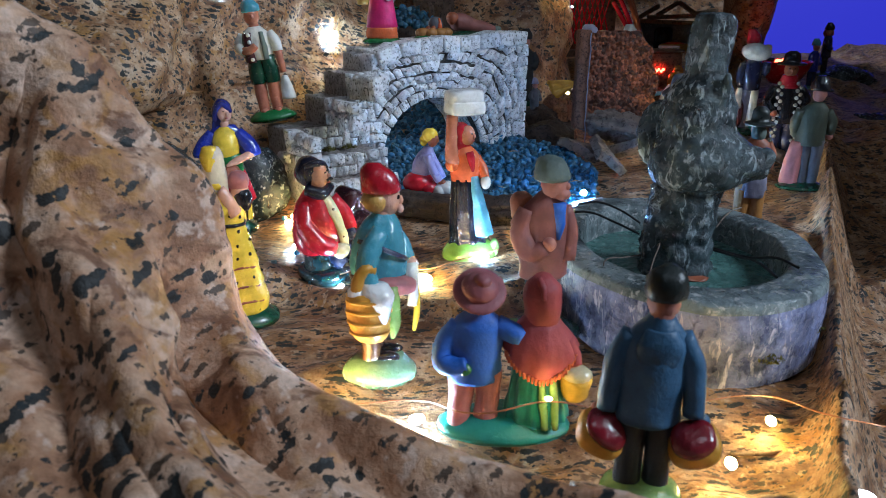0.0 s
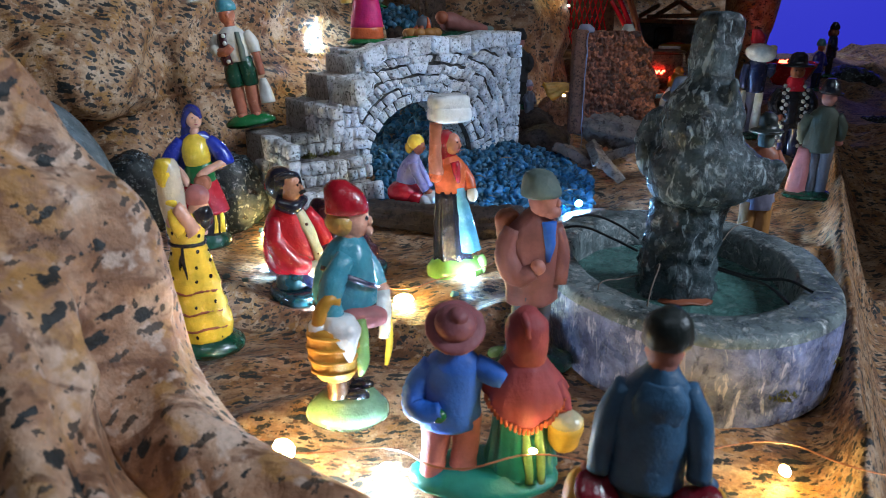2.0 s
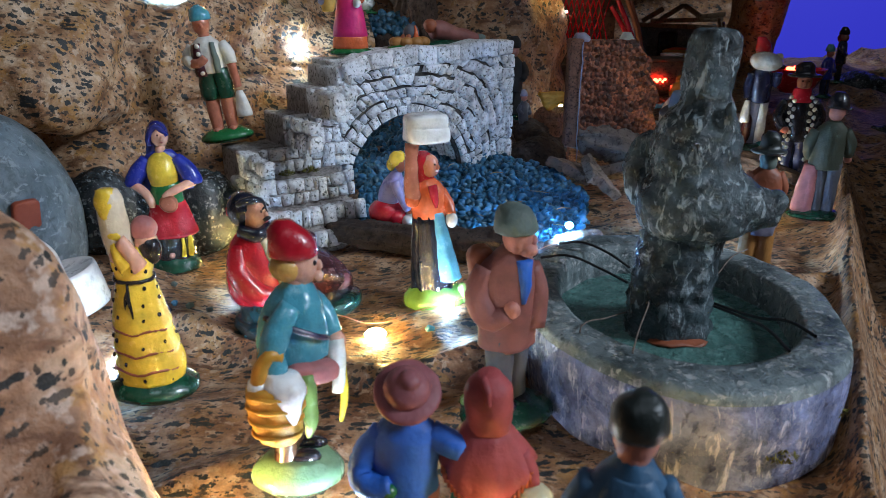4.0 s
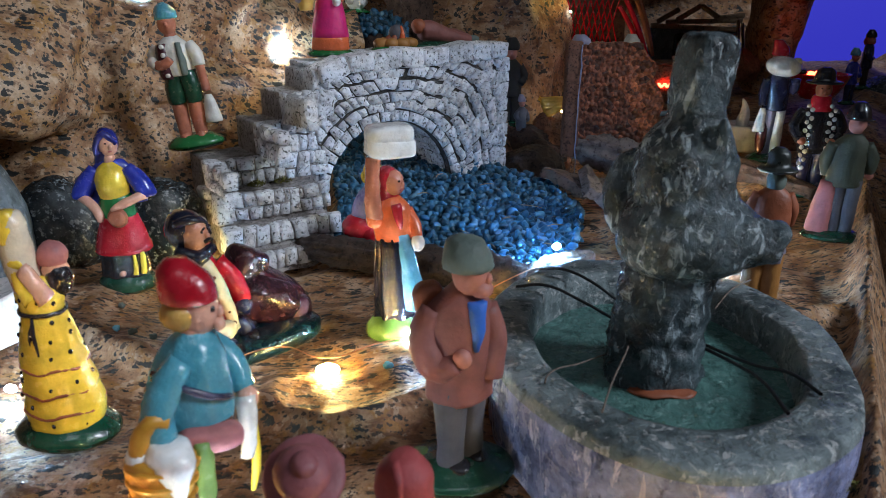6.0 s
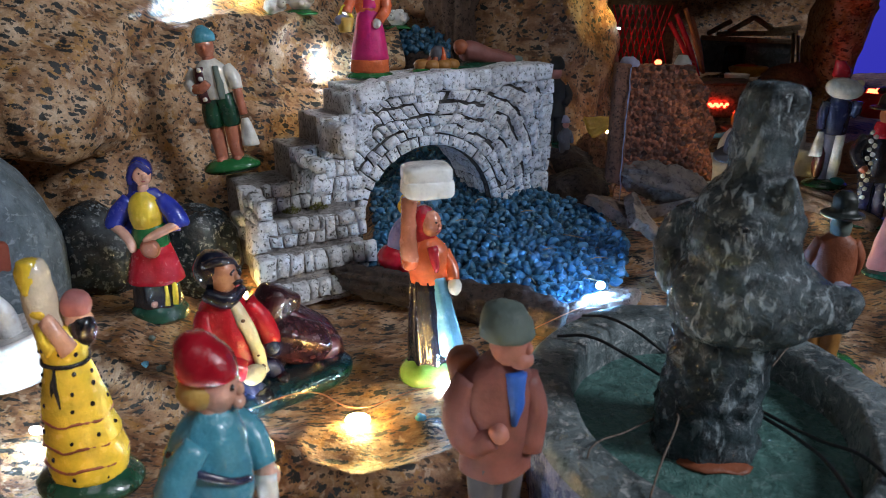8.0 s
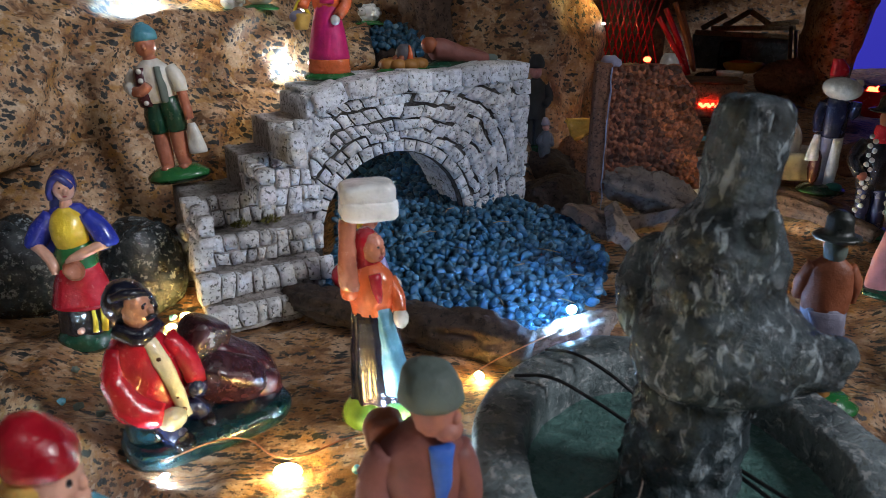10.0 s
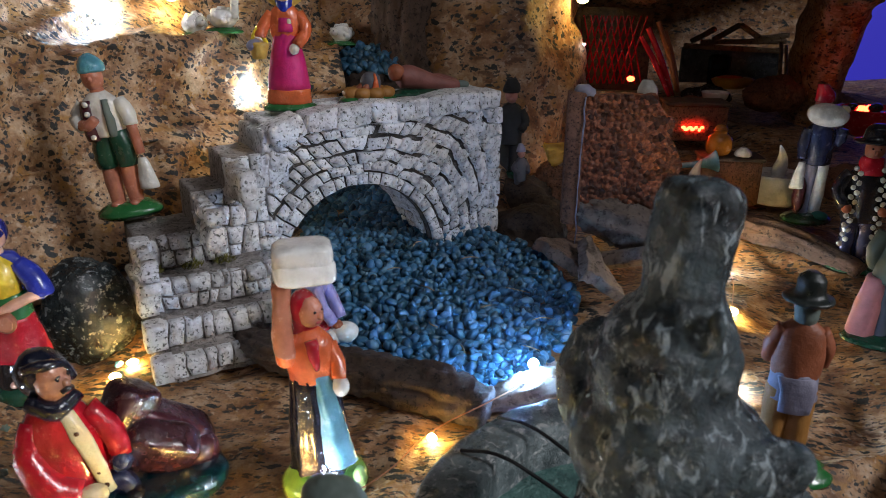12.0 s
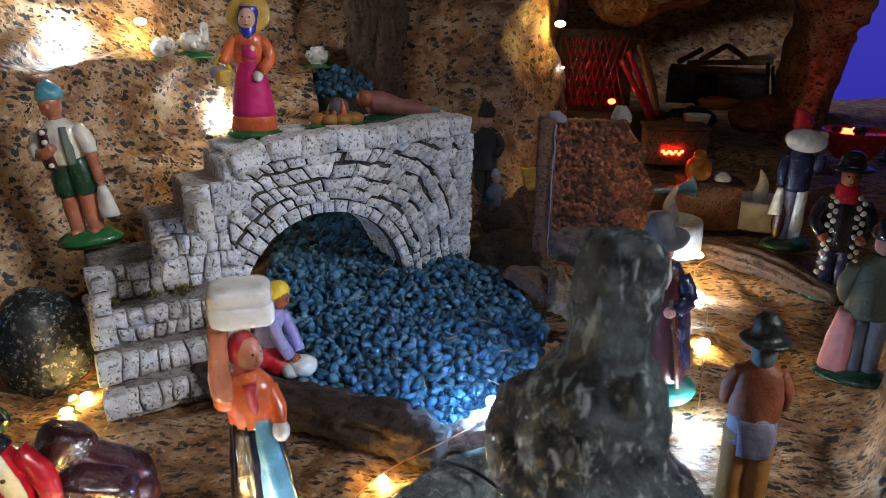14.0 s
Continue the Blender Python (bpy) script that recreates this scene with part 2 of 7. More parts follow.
M_SKIN = paint("matt_skin_paint", (0.46, 0.19, 0.145), 0.6)
M_RUST = paint("matt_rust_paint", (0.30, 0.085, 0.035), 0.55)
M_OCHRE = paint("matt_ochre_paint", (0.36, 0.16, 0.035), 0.55)
M_LILAC = paint("matt_lilac_paint", (0.25, 0.24, 0.32), 0.6)
CAP_BLACK = paint("dark_cap_paint", (0.022, 0.028, 0.026), 0.36)
NAVY_CLOTH = paint("navy_trouser_paint", (0.014, 0.026, 0.042), 0.45)
FRUIT = paint("dark_red_fruit_glaze", (0.20, 0.012, 0.022), 0.2)
WICKER = paint("wicker_paint", (0.60, 0.30, 0.035), 0.4)
M_OLIVE = paint("matt_olive_paint", (0.045, 0.055, 0.035), 0.6)
M_DARK = paint("matt_black_paint", (0.014, 0.012, 0.011), 0.8)
LAVENDER = paint("lavender_glaze", (0.26, 0.24, 0.46), 0.35)


# ---- building helpers ----
def link_mesh(name, bm, material, parent=None, label="", smooth=True):
    me = bpy.data.meshes.new(name)
    bm.to_mesh(me)
    bm.free()
    for mt in material if isinstance(material, (list, tuple)) else [material]:
        me.materials.append(mt)
    if smooth:
        me.polygons.foreach_set("use_smooth", [True] * len(me.polygons))
    ob = new(name, me)
    if parent:
        ob.parent = parent
    if label:
        ob["label"] = label
    return ob


def part(name, bm, material, parent, label="", smooth=True):
    return link_mesh(name, bm, material, parent, label, smooth)


def group_empty(name, m):
    ob = new(name)
    ob.empty_display_size = 0.01
    ob.matrix_world = m
    return ob


def spline(rows, k):
    """Catmull-Rom through rows of numbers, k steps between two of them."""
    r = np.array(rows, float)
    p = np.vstack([2 * r[0] - r[1], r, 2 * r[-1] - r[-2]])
    out = []
    for i in range(1, len(p) - 2):
        for j in range(k):
            t = j / k
            a, b, c, d = p[i - 1], p[i], p[i + 1], p[i + 2]
            out.append(0.5 * (2 * b + (c - a) * t + (2 * a - 5 * b + 4 * c - d) * t * t + (3 * b - a - 3 * c + d) * t ** 3))
    out.append(r[-1])
    return np.array(out)


def hash2(ix, iy, seed):
    v = np.sin(ix * 127.1 + iy * 311.7 + seed * 74.7) * 43758.5453
    return v - np.floor(v)


def facet(x, y, cell, seed):
    """Flat, creased facets of random height, like crumpled paper; -0.5 to 0.5."""
    a = seed * 1.7
    u = (x * math.cos(a) - y * math.sin(a)) / cell + 0.35 * np.sin(y / cell * 0.9 + seed)
    v = (x * math.sin(a) + y * math.cos(a)) / cell + 0.35 * np.sin(x / cell * 1.1 + seed * 2)
    iu, iv = np.floor(u), np.floor(v)
    fu, fv = u - iu, v - iv
    h00, h10, h01, h11 = hash2(iu, iv, seed), hash2(iu + 1, iv, seed), hash2(iu, iv + 1, seed), hash2(iu + 1, iv + 1, seed)
    low = h00 + fu * (h10 - h00) + fv * (h11 - h10)
    high = h00 + fv * (h01 - h00) + fu * (h11 - h01)
    return np.where(fu > fv, low, high) - 0.5


def crumple(x, y, big=0.05):
    return facet(x, y, big, 1) * 1.0 + facet(x, y, big * 0.42, 2) * 0.42 + facet(x, y, big * 0.17, 3) * 0.14


def grid_mesh(name, pts, material, smooth=False):
    """A sheet from an array (rows, columns, 3)."""
    nv, nu, _ = pts.shape
    idx = np.arange(nv * nu).reshape(nv, nu)
    quads = np.stack([idx[:-1, :-1], idx[:-1, 1:], idx[1:, 1:], idx[1:, :-1]], -1).reshape(-1, 4)
    me = bpy.data.meshes.new(name)
    me.from_pydata(pts.reshape(-1, 3).tolist(), [], quads.tolist())
    me.materials.append(material)
    me.polygons.foreach_set("use_smooth", [smooth] * len(me.polygons))
    me.update()
    return new(name, me)


def strips(w, across, cell, seed):
    """Flat strips between sharp creases that run roughly along one way; -0.5 to 0.5."""
    w = w + 0.25 * cell * np.sin(across / cell * 0.55 + seed) + 0.3 * cell * np.sin(across / cell * 0.21 + 2 * seed)
    patch = np.floor(across / (cell * 4.5) + 0.37 * seed)
    i = np.floor(w / cell)
    f = w / cell - i
    q = across / (cell * 4.5) + 0.37 * seed - patch
    q = q * q * (3 - 2 * q)
    here = hash2(i, patch, seed) * (1 - f) + hash2(i + 1, patch, seed) * f
    there = hash2(i, patch + 1, seed) * (1 - f) + hash2(i + 1, patch + 1, seed) * f
    return here * (1 - q) + there * q - 0.5


def rock_sheet(name, rows, ku, kv, amp, big, material, thick=0.0015, along=1.0, pleat=0.0):
    """A crumpled sheet through control rows, creased along its normal."""
    wide = np.array([spline(r, ku) for r in rows])
    full = np.array([spline(wide[:, j], kv) for j in range(wide.shape[1])]).transpose(1, 0, 2)
    du, dv = np.gradient(full, axis=1), np.gradient(full, axis=0)
    nrm = np.cross(du, dv)
    nrm /= np.linalg.norm(nrm, axis=2, keepdims=True) + 1e-9
    su = np.cumsum(np.linalg.norm(du, axis=2), axis=1)
    sv = np.cumsum(np.linalg.norm(dv, axis=2), axis=0)
    share = np.linspace(0, 1, full.shape[0])[:, None]
    if pleat:
        sv = sv - sv[kv]
    folds = pleat * (strips(sv * 0.97 + su * 0.24, su, 0.026, 3) + 0.55 * strips(sv * 0.93 - su * 0.36, su, 0.017, 9) + 0.25 * strips(sv * 0.8 + su * 0.6, su, 0.008, 14)) * step(0.23, 0.33, share)
    fade = 0.3 + 0.7 * step(0.20, 0.36, share) if pleat else 1.0
    full = full + nrm * (crumple(su * along, sv, big) * amp * fade + folds)[..., None]
    ob = grid_mesh(name, full, material, True)
    sol = ob.modifiers.new("thickness", "SOLIDIFY")
    sol.thickness = thick
    return ob


class Sculpt:
    """One mesh of several painted materials, in millimetres."""

    def __init__(self):
        self.bm, self.mats = bmesh.new(), []

    def slot(self, mat):
        if mat not in self.mats:
            self.mats.append(mat)
        return self.mats.index(mat)

    def rings(self, rings, mat):
        s, bm = self.slot(mat), self.bm
        vs = [[bm.verts.new(p) for p in ring] for ring in rings]
        n = len(vs[0])
        for a, b in zip(vs, vs[1:]):
            for i in range(n):
                bm.faces.new((a[i], a[(i + 1) % n], b[(i + 1) % n], b[i])).material_index = s
        for ring, flip in ((vs[0], True), (vs[-1], False)):
            c = bm.verts.new(sum((v.co for v in ring), Vector()) / n)
            for i in range(n):
                q = (c, ring[(i + 1) % n], ring[i]) if flip else (c, ring[i], ring[(i + 1) % n])
                bm.faces.new(q).material_index = s

    def loft(self, secs, mat, n=20, folds=0, amp=0.0, k=3, round_ends=True):
        """Sections (x, y, z, rx, ry) one above another; folds: pleats round it."""
        secs = [tuple(s) for s in secs]
        sm = spline(secs, k)
        if round_ends:
            a, b = secs[0], secs[-1]
            ea, eb = 0.12 * min(a[3], a[4]), 0.12 * min(b[3], b[4])
            sm = np.vstack([[a[0], a[1], a[2], a[3] * 0.9, a[4] * 0.9], sm + 0, [b[0], b[1], b[2] + eb, b[3] * 0.85, b[4] * 0.85]])
            sm[1][2] += ea
        rings = []
        for x, y, z, rx, ry in sm:
            ring = []
            for i in range(n):
                t = 2 * math.pi * i / n
                g = 1 + amp * math.cos(folds * t + z * 0.03)
                ring.append((x + max(rx, 0.05) * g * math.cos(t), y + max(ry, 0.05) * g * math.sin(t), z))
            rings.append(ring)
        self.rings(rings, mat)

    def ball(self, c, r, mat, turn=(0, 0, 0), n=14):
        r = (r, r, r) if isinstance(r, (int, float)) else r
        e = Euler([radians(a) for a in turn]).to_matrix()
        rings = []
        for j in range(1, n // 2 + 2):
            f = math.pi * j / (n // 2 + 2)
            ring = []
            for i in range(n):
                t = 2 * math.pi * i / n
                ring.append(Vector(c) + e @ Vector((r[0] * math.sin(f) * math.cos(t), r[1] * math.sin(f) * math.sin(t), -r[2] * math.cos(f))))
            rings.append(ring)
        self.rings(rings, mat)

    def tube(self, pts, mat, n=12, k=4):
        """A limb through points (x, y, z, radius)."""
        sm = spline(pts, k)
        up = Vector((0.31, 0.52, 0.79))
        rings = []
        for i, p in enumerate(sm):
            d = Vector(sm[min(i + 1, len(sm) - 1)][:3]) - Vector(sm[max(i - 1, 0)][:3])
            d.normalize()
            a = d.cross(up).normalized()
            b = d.cross(a)
            rings.append([Vector(p[:3]) + (a * math.cos(t) + b * math.sin(t)) * p[3] for t in (2 * math.pi * j / n for j in range(n))])
        self.rings(rings, mat)

    def base(self, rx, ry, h, mat, x=0, y=0):
        self.loft([(x, y, 0, rx, ry), (x, y, h * 0.55, rx * 0.98, ry * 0.98), (x, y, h, rx * 0.72, ry * 0.72)], mat, 28)

    def box(self, c, r, mat, turn=(0, 0, 0), soft=0.25):
        """A soft-edged block of half sizes r."""
        e = Euler([radians(a) for a in turn]).to_matrix()
        s = soft * min(r)
        rings = []
        for z, w in ((-r[2], s), (-r[2] + s, 0), (r[2] - s, 0), (r[2], s)):
            ring = []
            for sx, sy in ((1, 1), (-1, 1), (-1, -1), (1, -1)):
                for q in ((1, 0), (0, 1)) if sx * sy > 0 else ((0, 1), (1, 0)):
                    ring.append(Vector(c) + e @ Vector((sx * (r[0] - w - s * (1 - q[0])), sy * (r[1] - w - s * (1 - q[1])), z)))
            rings.append(ring)
        self.rings(rings, mat)

    def slab(self, c, r, mat, turn=(0, 0, 0), p=4.0, n=28, m=14):
        """A cushion-like block: a rounded box of half sizes r."""
        e = Euler([radians(a) for a in turn]).to_matrix()

        def soft(v):
            return math.copysign(abs(v) ** (2 / p), v)
        rings = []
        for j in range(1, m):
            f = math.pi * j / m
            rings.append([Vector(c) + e @ Vector((r[0] * soft(math.sin(f)) * soft(math.cos(t)), r[1] * soft(math.sin(f)) * soft(math.sin(t)), -r[2] * soft(math.cos(f)))) for t in (2 * math.pi * (i + 0.5) / n for i in range(n))])
        self.rings(rings, mat)

    def face(self, c, r, mat, toward=-90, eyes=True):
        """A head with nose and eyes that looks toward an angle of the plan."""
        self.ball(c, (r * 0.9, r * 0.9, r * 1.12), mat)
        a = radians(toward)
        d, s = Vector((math.cos(a), math.sin(a), 0)), Vector((-math.sin(a), math.cos(a), 0))
        self.ball(Vector(c) + d * r * 0.9 - Vector((0, 0, r * 0.1)), (r * 0.2, r * 0.2, r * 0.28), mat, n=8)
        if eyes:
            for q in (-1, 1):
                self.ball(Vector(c) + d * r * 0.80 + s * q * r * 0.34 + Vector((0, 0, r * 0.22)), r * 0.095, BLACK, n=8)
            self.ball(Vector(c) + d * r * 0.80 - Vector((0, 0, r * 0.55)), (r * 0.2, r * 0.2, r * 0.06), M_RED, n=8)

    def done(self, name, m, label, category, rough=0.25, slim=1.0):
        """Uneven hand-modelled clay; placed by m."""
        bm = self.bm
        bmesh.ops.recalc_face_normals(bm, faces=bm.faces)
        for v in bm.verts:
            p = v.co
            v.co = p + Vector((noise.noise(p * 0.22), noise.noise(p * 0.22 + Vector((9, 3, 1))), 0.4 * noise.noise(p * 0.22 + Vector((2, 7, 5))))) * rough * 2 + v.normal * noise.noise(p * 0.7) * rough * 0.7
        bmesh.ops.scale(bm, vec=(0.001 * slim, 0.001 * slim, 0.001), verts=bm.verts)
        ob = link_mesh(name, bm, self.mats)
        ob.matrix_world = m
        return tagged(ob, label, category)


def fold_x(y):
    """Where the paper is folded up along the edge of the village."""
    return 0.097 + 0.485 * (y - 0.143)


POOL = ((-0.030, 0.425), (0.005, 0.405), (0.058, 0.384), (0.075, 0.396), (0.093, 0.43), (0.101, 0.468), (0.084, 0.503), (0.054, 0.529), (0.035, 0.612), (-0.04, 0.59), (-0.05, 0.53), (-0.035, 0.47))


def in_pool(x, y):
    inside, j = False, len(POOL) - 1
    for i in range(len(POOL)):
        (xi, yi), (xj, yj) = POOL[i], POOL[j]
        if (yi > y) != (yj > y) and x < (xj - xi) * (y - yi) / (yj - yi) + xi:
            inside = not inside
        j = i
    return inside


def step(a, b, v):
    t = np.clip((v - a) / (b - a), 0, 1)
    return t * t * (3 - 2 * t)


def gravel_rise(y):
    """The gravel climbs from the bark to the cliff behind the bridge."""
    return 0.019 * step(0.40, 0.54, y) + 0.034 * step(0.51, 0.63, y)


def ground_z(x, y):
    x, y = np.asarray(x, float), np.asarray(y, float)
    d = x - fold_x(y)
    z = crumple(x, y, 0.050) * 0.015 - 0.003
    near = np.maximum(-0.52 * (x + 0.0015) - 0.854 * (y - 0.2640), 0.47 * (x + 0.0015) - 0.883 * (y - 0.2640))
    z = z + 0.0038 * np.exp(-(np.abs(near) / 0.006) ** 1.1) - 0.0060 * step(-0.0005, 0.0075, near) * (1 - step(0.09, 0.16, -x))
    z = z + 0.016 * np.exp(-(np.abs(d) / 0.0045) ** 1.5) - 0.05 * step(0.003, 0.03, d) * (1 - step(0.5, 0.62, y)) + crumple(x + 3, y, 0.03) * 0.02 * step(0.01, 0.05, d)
    pool = np.exp(-(((x - 0.04) / 0.06) ** 4 + ((y - 0.48) / 0.085) ** 4))
    z = z * (1 - pool) - 0.006 * pool
    z = z + gravel_rise(y) * step(-0.07, -0.03, x) * (1 - step(0.06, 0.085, x))
    z = z + 0.028 * step(0.72, 1.05, y) + 0.012 * step(0.5, 0.62, y) * step(0.12, 0.2, x)
    return z


def rest_z(x, y, high=0.16):
    """The height of what lies under a place."""
    bpy.context.view_layer.update()
    hit, place, *_ = scene.ray_cast(bpy.context.evaluated_depsgraph_get(), Vector((x, y, high)), Vector((0, 0, -1)))
    return place.z if hit else 0.0


# ---- paper landscape ----
def axis(a, b, fine_a, fine_b, fine, coarse):
    return np.concatenate([np.arange(a, fine_a, coarse), np.arange(fine_a, fine_b, fine), np.arange(fine_b, b + coarse, coarse)])


gx, gy = np.meshgrid(axis(-0.6, 1.2, -0.16, 0.30, 0.0025, 0.02), axis(-0.3, 1.25, 0.10, 0.68, 0.0025, 0.02))
ground = grid_mesh("ground", np.dstack([gx, gy, ground_z(gx, gy)]), GROUND_PAPER, True)
tagged(ground, "crumpled rock-print paper ground in sand and rust tones with dark flecks", "ground", kind="structure")

hill = rock_sheet("paper_hill", [
    [(-0.36, 0.28, -0.01), (-0.235, 0.395, -0.01), (-0.165, 0.425, 0.0), (-0.125, 0.465, 0.015), (-0.092, 0.505, 0.03), (-0.03, 0.57, 0.06)],
    [(-0.365, 0.31, 0.055), (-0.238, 0.418, 0.050), (-0.172, 0.449, 0.052), (-0.140, 0.470, 0.056), (-0.098, 0.522, 0.070), (-0.04, 0.588, 0.080)],
    [(-0.37, 0.285, 0.068), (-0.24, 0.392, 0.066), (-0.172, 0.425, 0.068), (-0.145, 0.468, 0.069), (-0.098, 0.525, 0.085), (-0.04, 0.590, 0.092)],
    [(-0.38, 0.32, 0.12), (-0.25, 0.405, 0.105), (-0.177, 0.428, 0.105), (-0.149, 0.477, 0.119), (-0.107, 0.531, 0.121), (-0.045, 0.603, 0.110)],
    [(-0.39, 0.37, 0.18), (-0.26, 0.44, 0.17), (-0.195, 0.47, 0.165), (-0.165, 0.515, 0.140), (-0.118, 0.585, 0.128), (-0.045, 0.652, 0.118)],
    [(-0.42, 0.50, 0.30), (-0.29, 0.55, 0.30), (-0.22, 0.57, 0.28), (-0.185, 0.60, 0.25), (-0.130, 0.635, 0.25), (-0.05, 0.69, 0.25)]],
    34, 26, 0.019, 0.05, ROCK)
tagged(hill, "steep hillside of crumpled rock-print paper behind the stone stairs", "hill", kind="structure")

back_wall = rock_sheet("paper_cliff", [
    [(-0.07, 0.60, 0.0), (0.0, 0.60, 0.0), (0.05, 0.595, 0.0), (0.085, 0.605, 0.0), (0.105, 0.65, 0.0), (0.11, 0.78, 0.0)],
    [(-0.07, 0.645, 0.09), (0.0, 0.635, 0.09), (0.05, 0.612, 0.08), (0.085, 0.618, 0.08), (0.105, 0.66, 0.08), (0.115, 0.80, 0.08)],
    [(-0.075, 0.66, 0.17), (0.0, 0.65, 0.17), (0.055, 0.630, 0.16), (0.088, 0.645, 0.16), (0.108, 0.69, 0.16), (0.12, 0.82, 0.16)],
    [(-0.08, 0.70, 0.32), (0.0, 0.69, 0.32), (0.06, 0.67, 0.32), (0.10, 0.69, 0.32), (0.13, 0.74, 0.32), (0.15, 0.85, 0.32)]],
    22, 26, 0.020, 0.05, ROCK_BROWN)
tagged(back_wall, "tall cliff of crumpled brown rock-print paper behind the bridge", "cliff", kind="structure")

front_rock = rock_sheet("paper_boulder", [
    [(-0.30, 0.26, 0.0), (-0.15, 0.235, 0.0), (-0.10, 0.224, 0.0), (-0.084, 0.219, 0.0), (-0.074, 0.216, 0.0), (-0.064, 0.210, -0.003), (-0.055, 0.200, -0.003), (-0.028, 0.168, -0.003), (0.040, 0.136, -0.004)],
    [(-0.30, 0.20, 0.165), (-0.15, 0.193, 0.128), (-0.103, 0.189, 0.1125), (-0.087, 0.188, 0.1035), (-0.0785, 0.189, 0.084), (-0.0668, 0.190, 0.065), (-0.0600, 0.184, 0.037), (-0.034, 0.157, 0.029), (0.040, 0.127, 0.014)],
    [(-0.30, 0.15, 0.150), (-0.15, 0.150, 0.110), (-0.105, 0.148, 0.092), (-0.088, 0.147, 0.080), (-0.077, 0.146, 0.066), (-0.066, 0.142, 0.050), (-0.056, 0.134, 0.033), (-0.030, 0.118, 0.025), (0.040, 0.105, 0.008)],
    [(-0.30, 0.105, 0.045), (-0.160, 0.112, 0.036), (-0.118, 0.110, 0.031), (-0.098, 0.108, 0.029), (-0.080, 0.104, 0.026), (-0.065, 0.098, 0.022), (-0.042, 0.088, 0.015), (0.000, 0.078, 0.008), (0.040, 0.075, 0.0)],
    [(-0.30, 0.0, 0.0), (-0.16, 0.0, 0.0), (-0.12, 0.0, 0.0), (-0.10, 0.0, 0.0), (-0.08, 0.0, 0.0), (-0.06, 0.0, 0.0), (-0.04, 0.0, -0.01), (0.0, 0.0, -0.01), (0.04, 0.0, -0.01)]],
    22, 36, 0.020, 0.046, BOULDER_PAPER, along=1.0, pleat=0.024)
tagged(front_rock, "creased boulder of rock-print paper in the foreground", "boulder", kind="structure")


front_fold = rock_sheet("paper_front_fold", [
    [(0.028, 0.142, -0.004), (0.06, 0.137, -0.004), (0.09, 0.139, -0.004), (0.125, 0.150, -0.004)],
    [(0.028, 0.130, 0.015), (0.06, 0.126, 0.013), (0.09, 0.129, 0.010), (0.125, 0.140, 0.012)],
    [(0.028, 0.112, 0.008), (0.06, 0.110, 0.007), (0.09, 0.112, 0.002), (0.125, 0.118, 0.0)],
    [(0.028, 0.02, -0.02), (0.06, 0.02, -0.02), (0.09, 0.02, -0.03), (0.125, 0.02, -0.03)]], 14, 14, 0.008, 0.03, ROCK_COARSE, along=0.6)
tagged(front_fold, "low rolled fold of rock-print paper along the front edge", "paper fold", kind="structure")


# Added out of view to keep the window light off the rear right
side_shade = rock_sheet("paper_side_hill", [
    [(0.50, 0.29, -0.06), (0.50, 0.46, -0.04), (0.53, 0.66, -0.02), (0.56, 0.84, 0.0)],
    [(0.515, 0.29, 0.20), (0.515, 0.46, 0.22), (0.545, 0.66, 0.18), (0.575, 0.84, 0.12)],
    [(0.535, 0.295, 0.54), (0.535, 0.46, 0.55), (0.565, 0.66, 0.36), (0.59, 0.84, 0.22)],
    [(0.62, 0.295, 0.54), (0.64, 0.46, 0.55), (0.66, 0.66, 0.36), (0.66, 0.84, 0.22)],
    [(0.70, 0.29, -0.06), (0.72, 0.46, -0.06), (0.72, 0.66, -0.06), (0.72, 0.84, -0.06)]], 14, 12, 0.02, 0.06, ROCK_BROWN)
tagged(side_shade, "unseen paper hill added to shade the back of the village", "hill", kind="structure")


# Another unseen blocker: it darkens the lower part of the foreground boulder
front_shade = rock_sheet("paper_front_hill", [
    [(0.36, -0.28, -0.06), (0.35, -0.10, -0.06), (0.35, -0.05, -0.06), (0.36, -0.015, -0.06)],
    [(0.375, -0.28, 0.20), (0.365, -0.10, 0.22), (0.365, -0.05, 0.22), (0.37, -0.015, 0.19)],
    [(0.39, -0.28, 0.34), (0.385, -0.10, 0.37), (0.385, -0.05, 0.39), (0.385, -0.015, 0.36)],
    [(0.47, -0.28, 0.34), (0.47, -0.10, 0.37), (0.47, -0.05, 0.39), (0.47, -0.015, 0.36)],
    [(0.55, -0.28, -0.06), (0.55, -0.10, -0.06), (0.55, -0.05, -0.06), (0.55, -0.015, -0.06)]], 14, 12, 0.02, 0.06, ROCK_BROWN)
tagged(front_shade, "unseen paper hill added to shade the foot of the boulder", "hill", kind="structure")


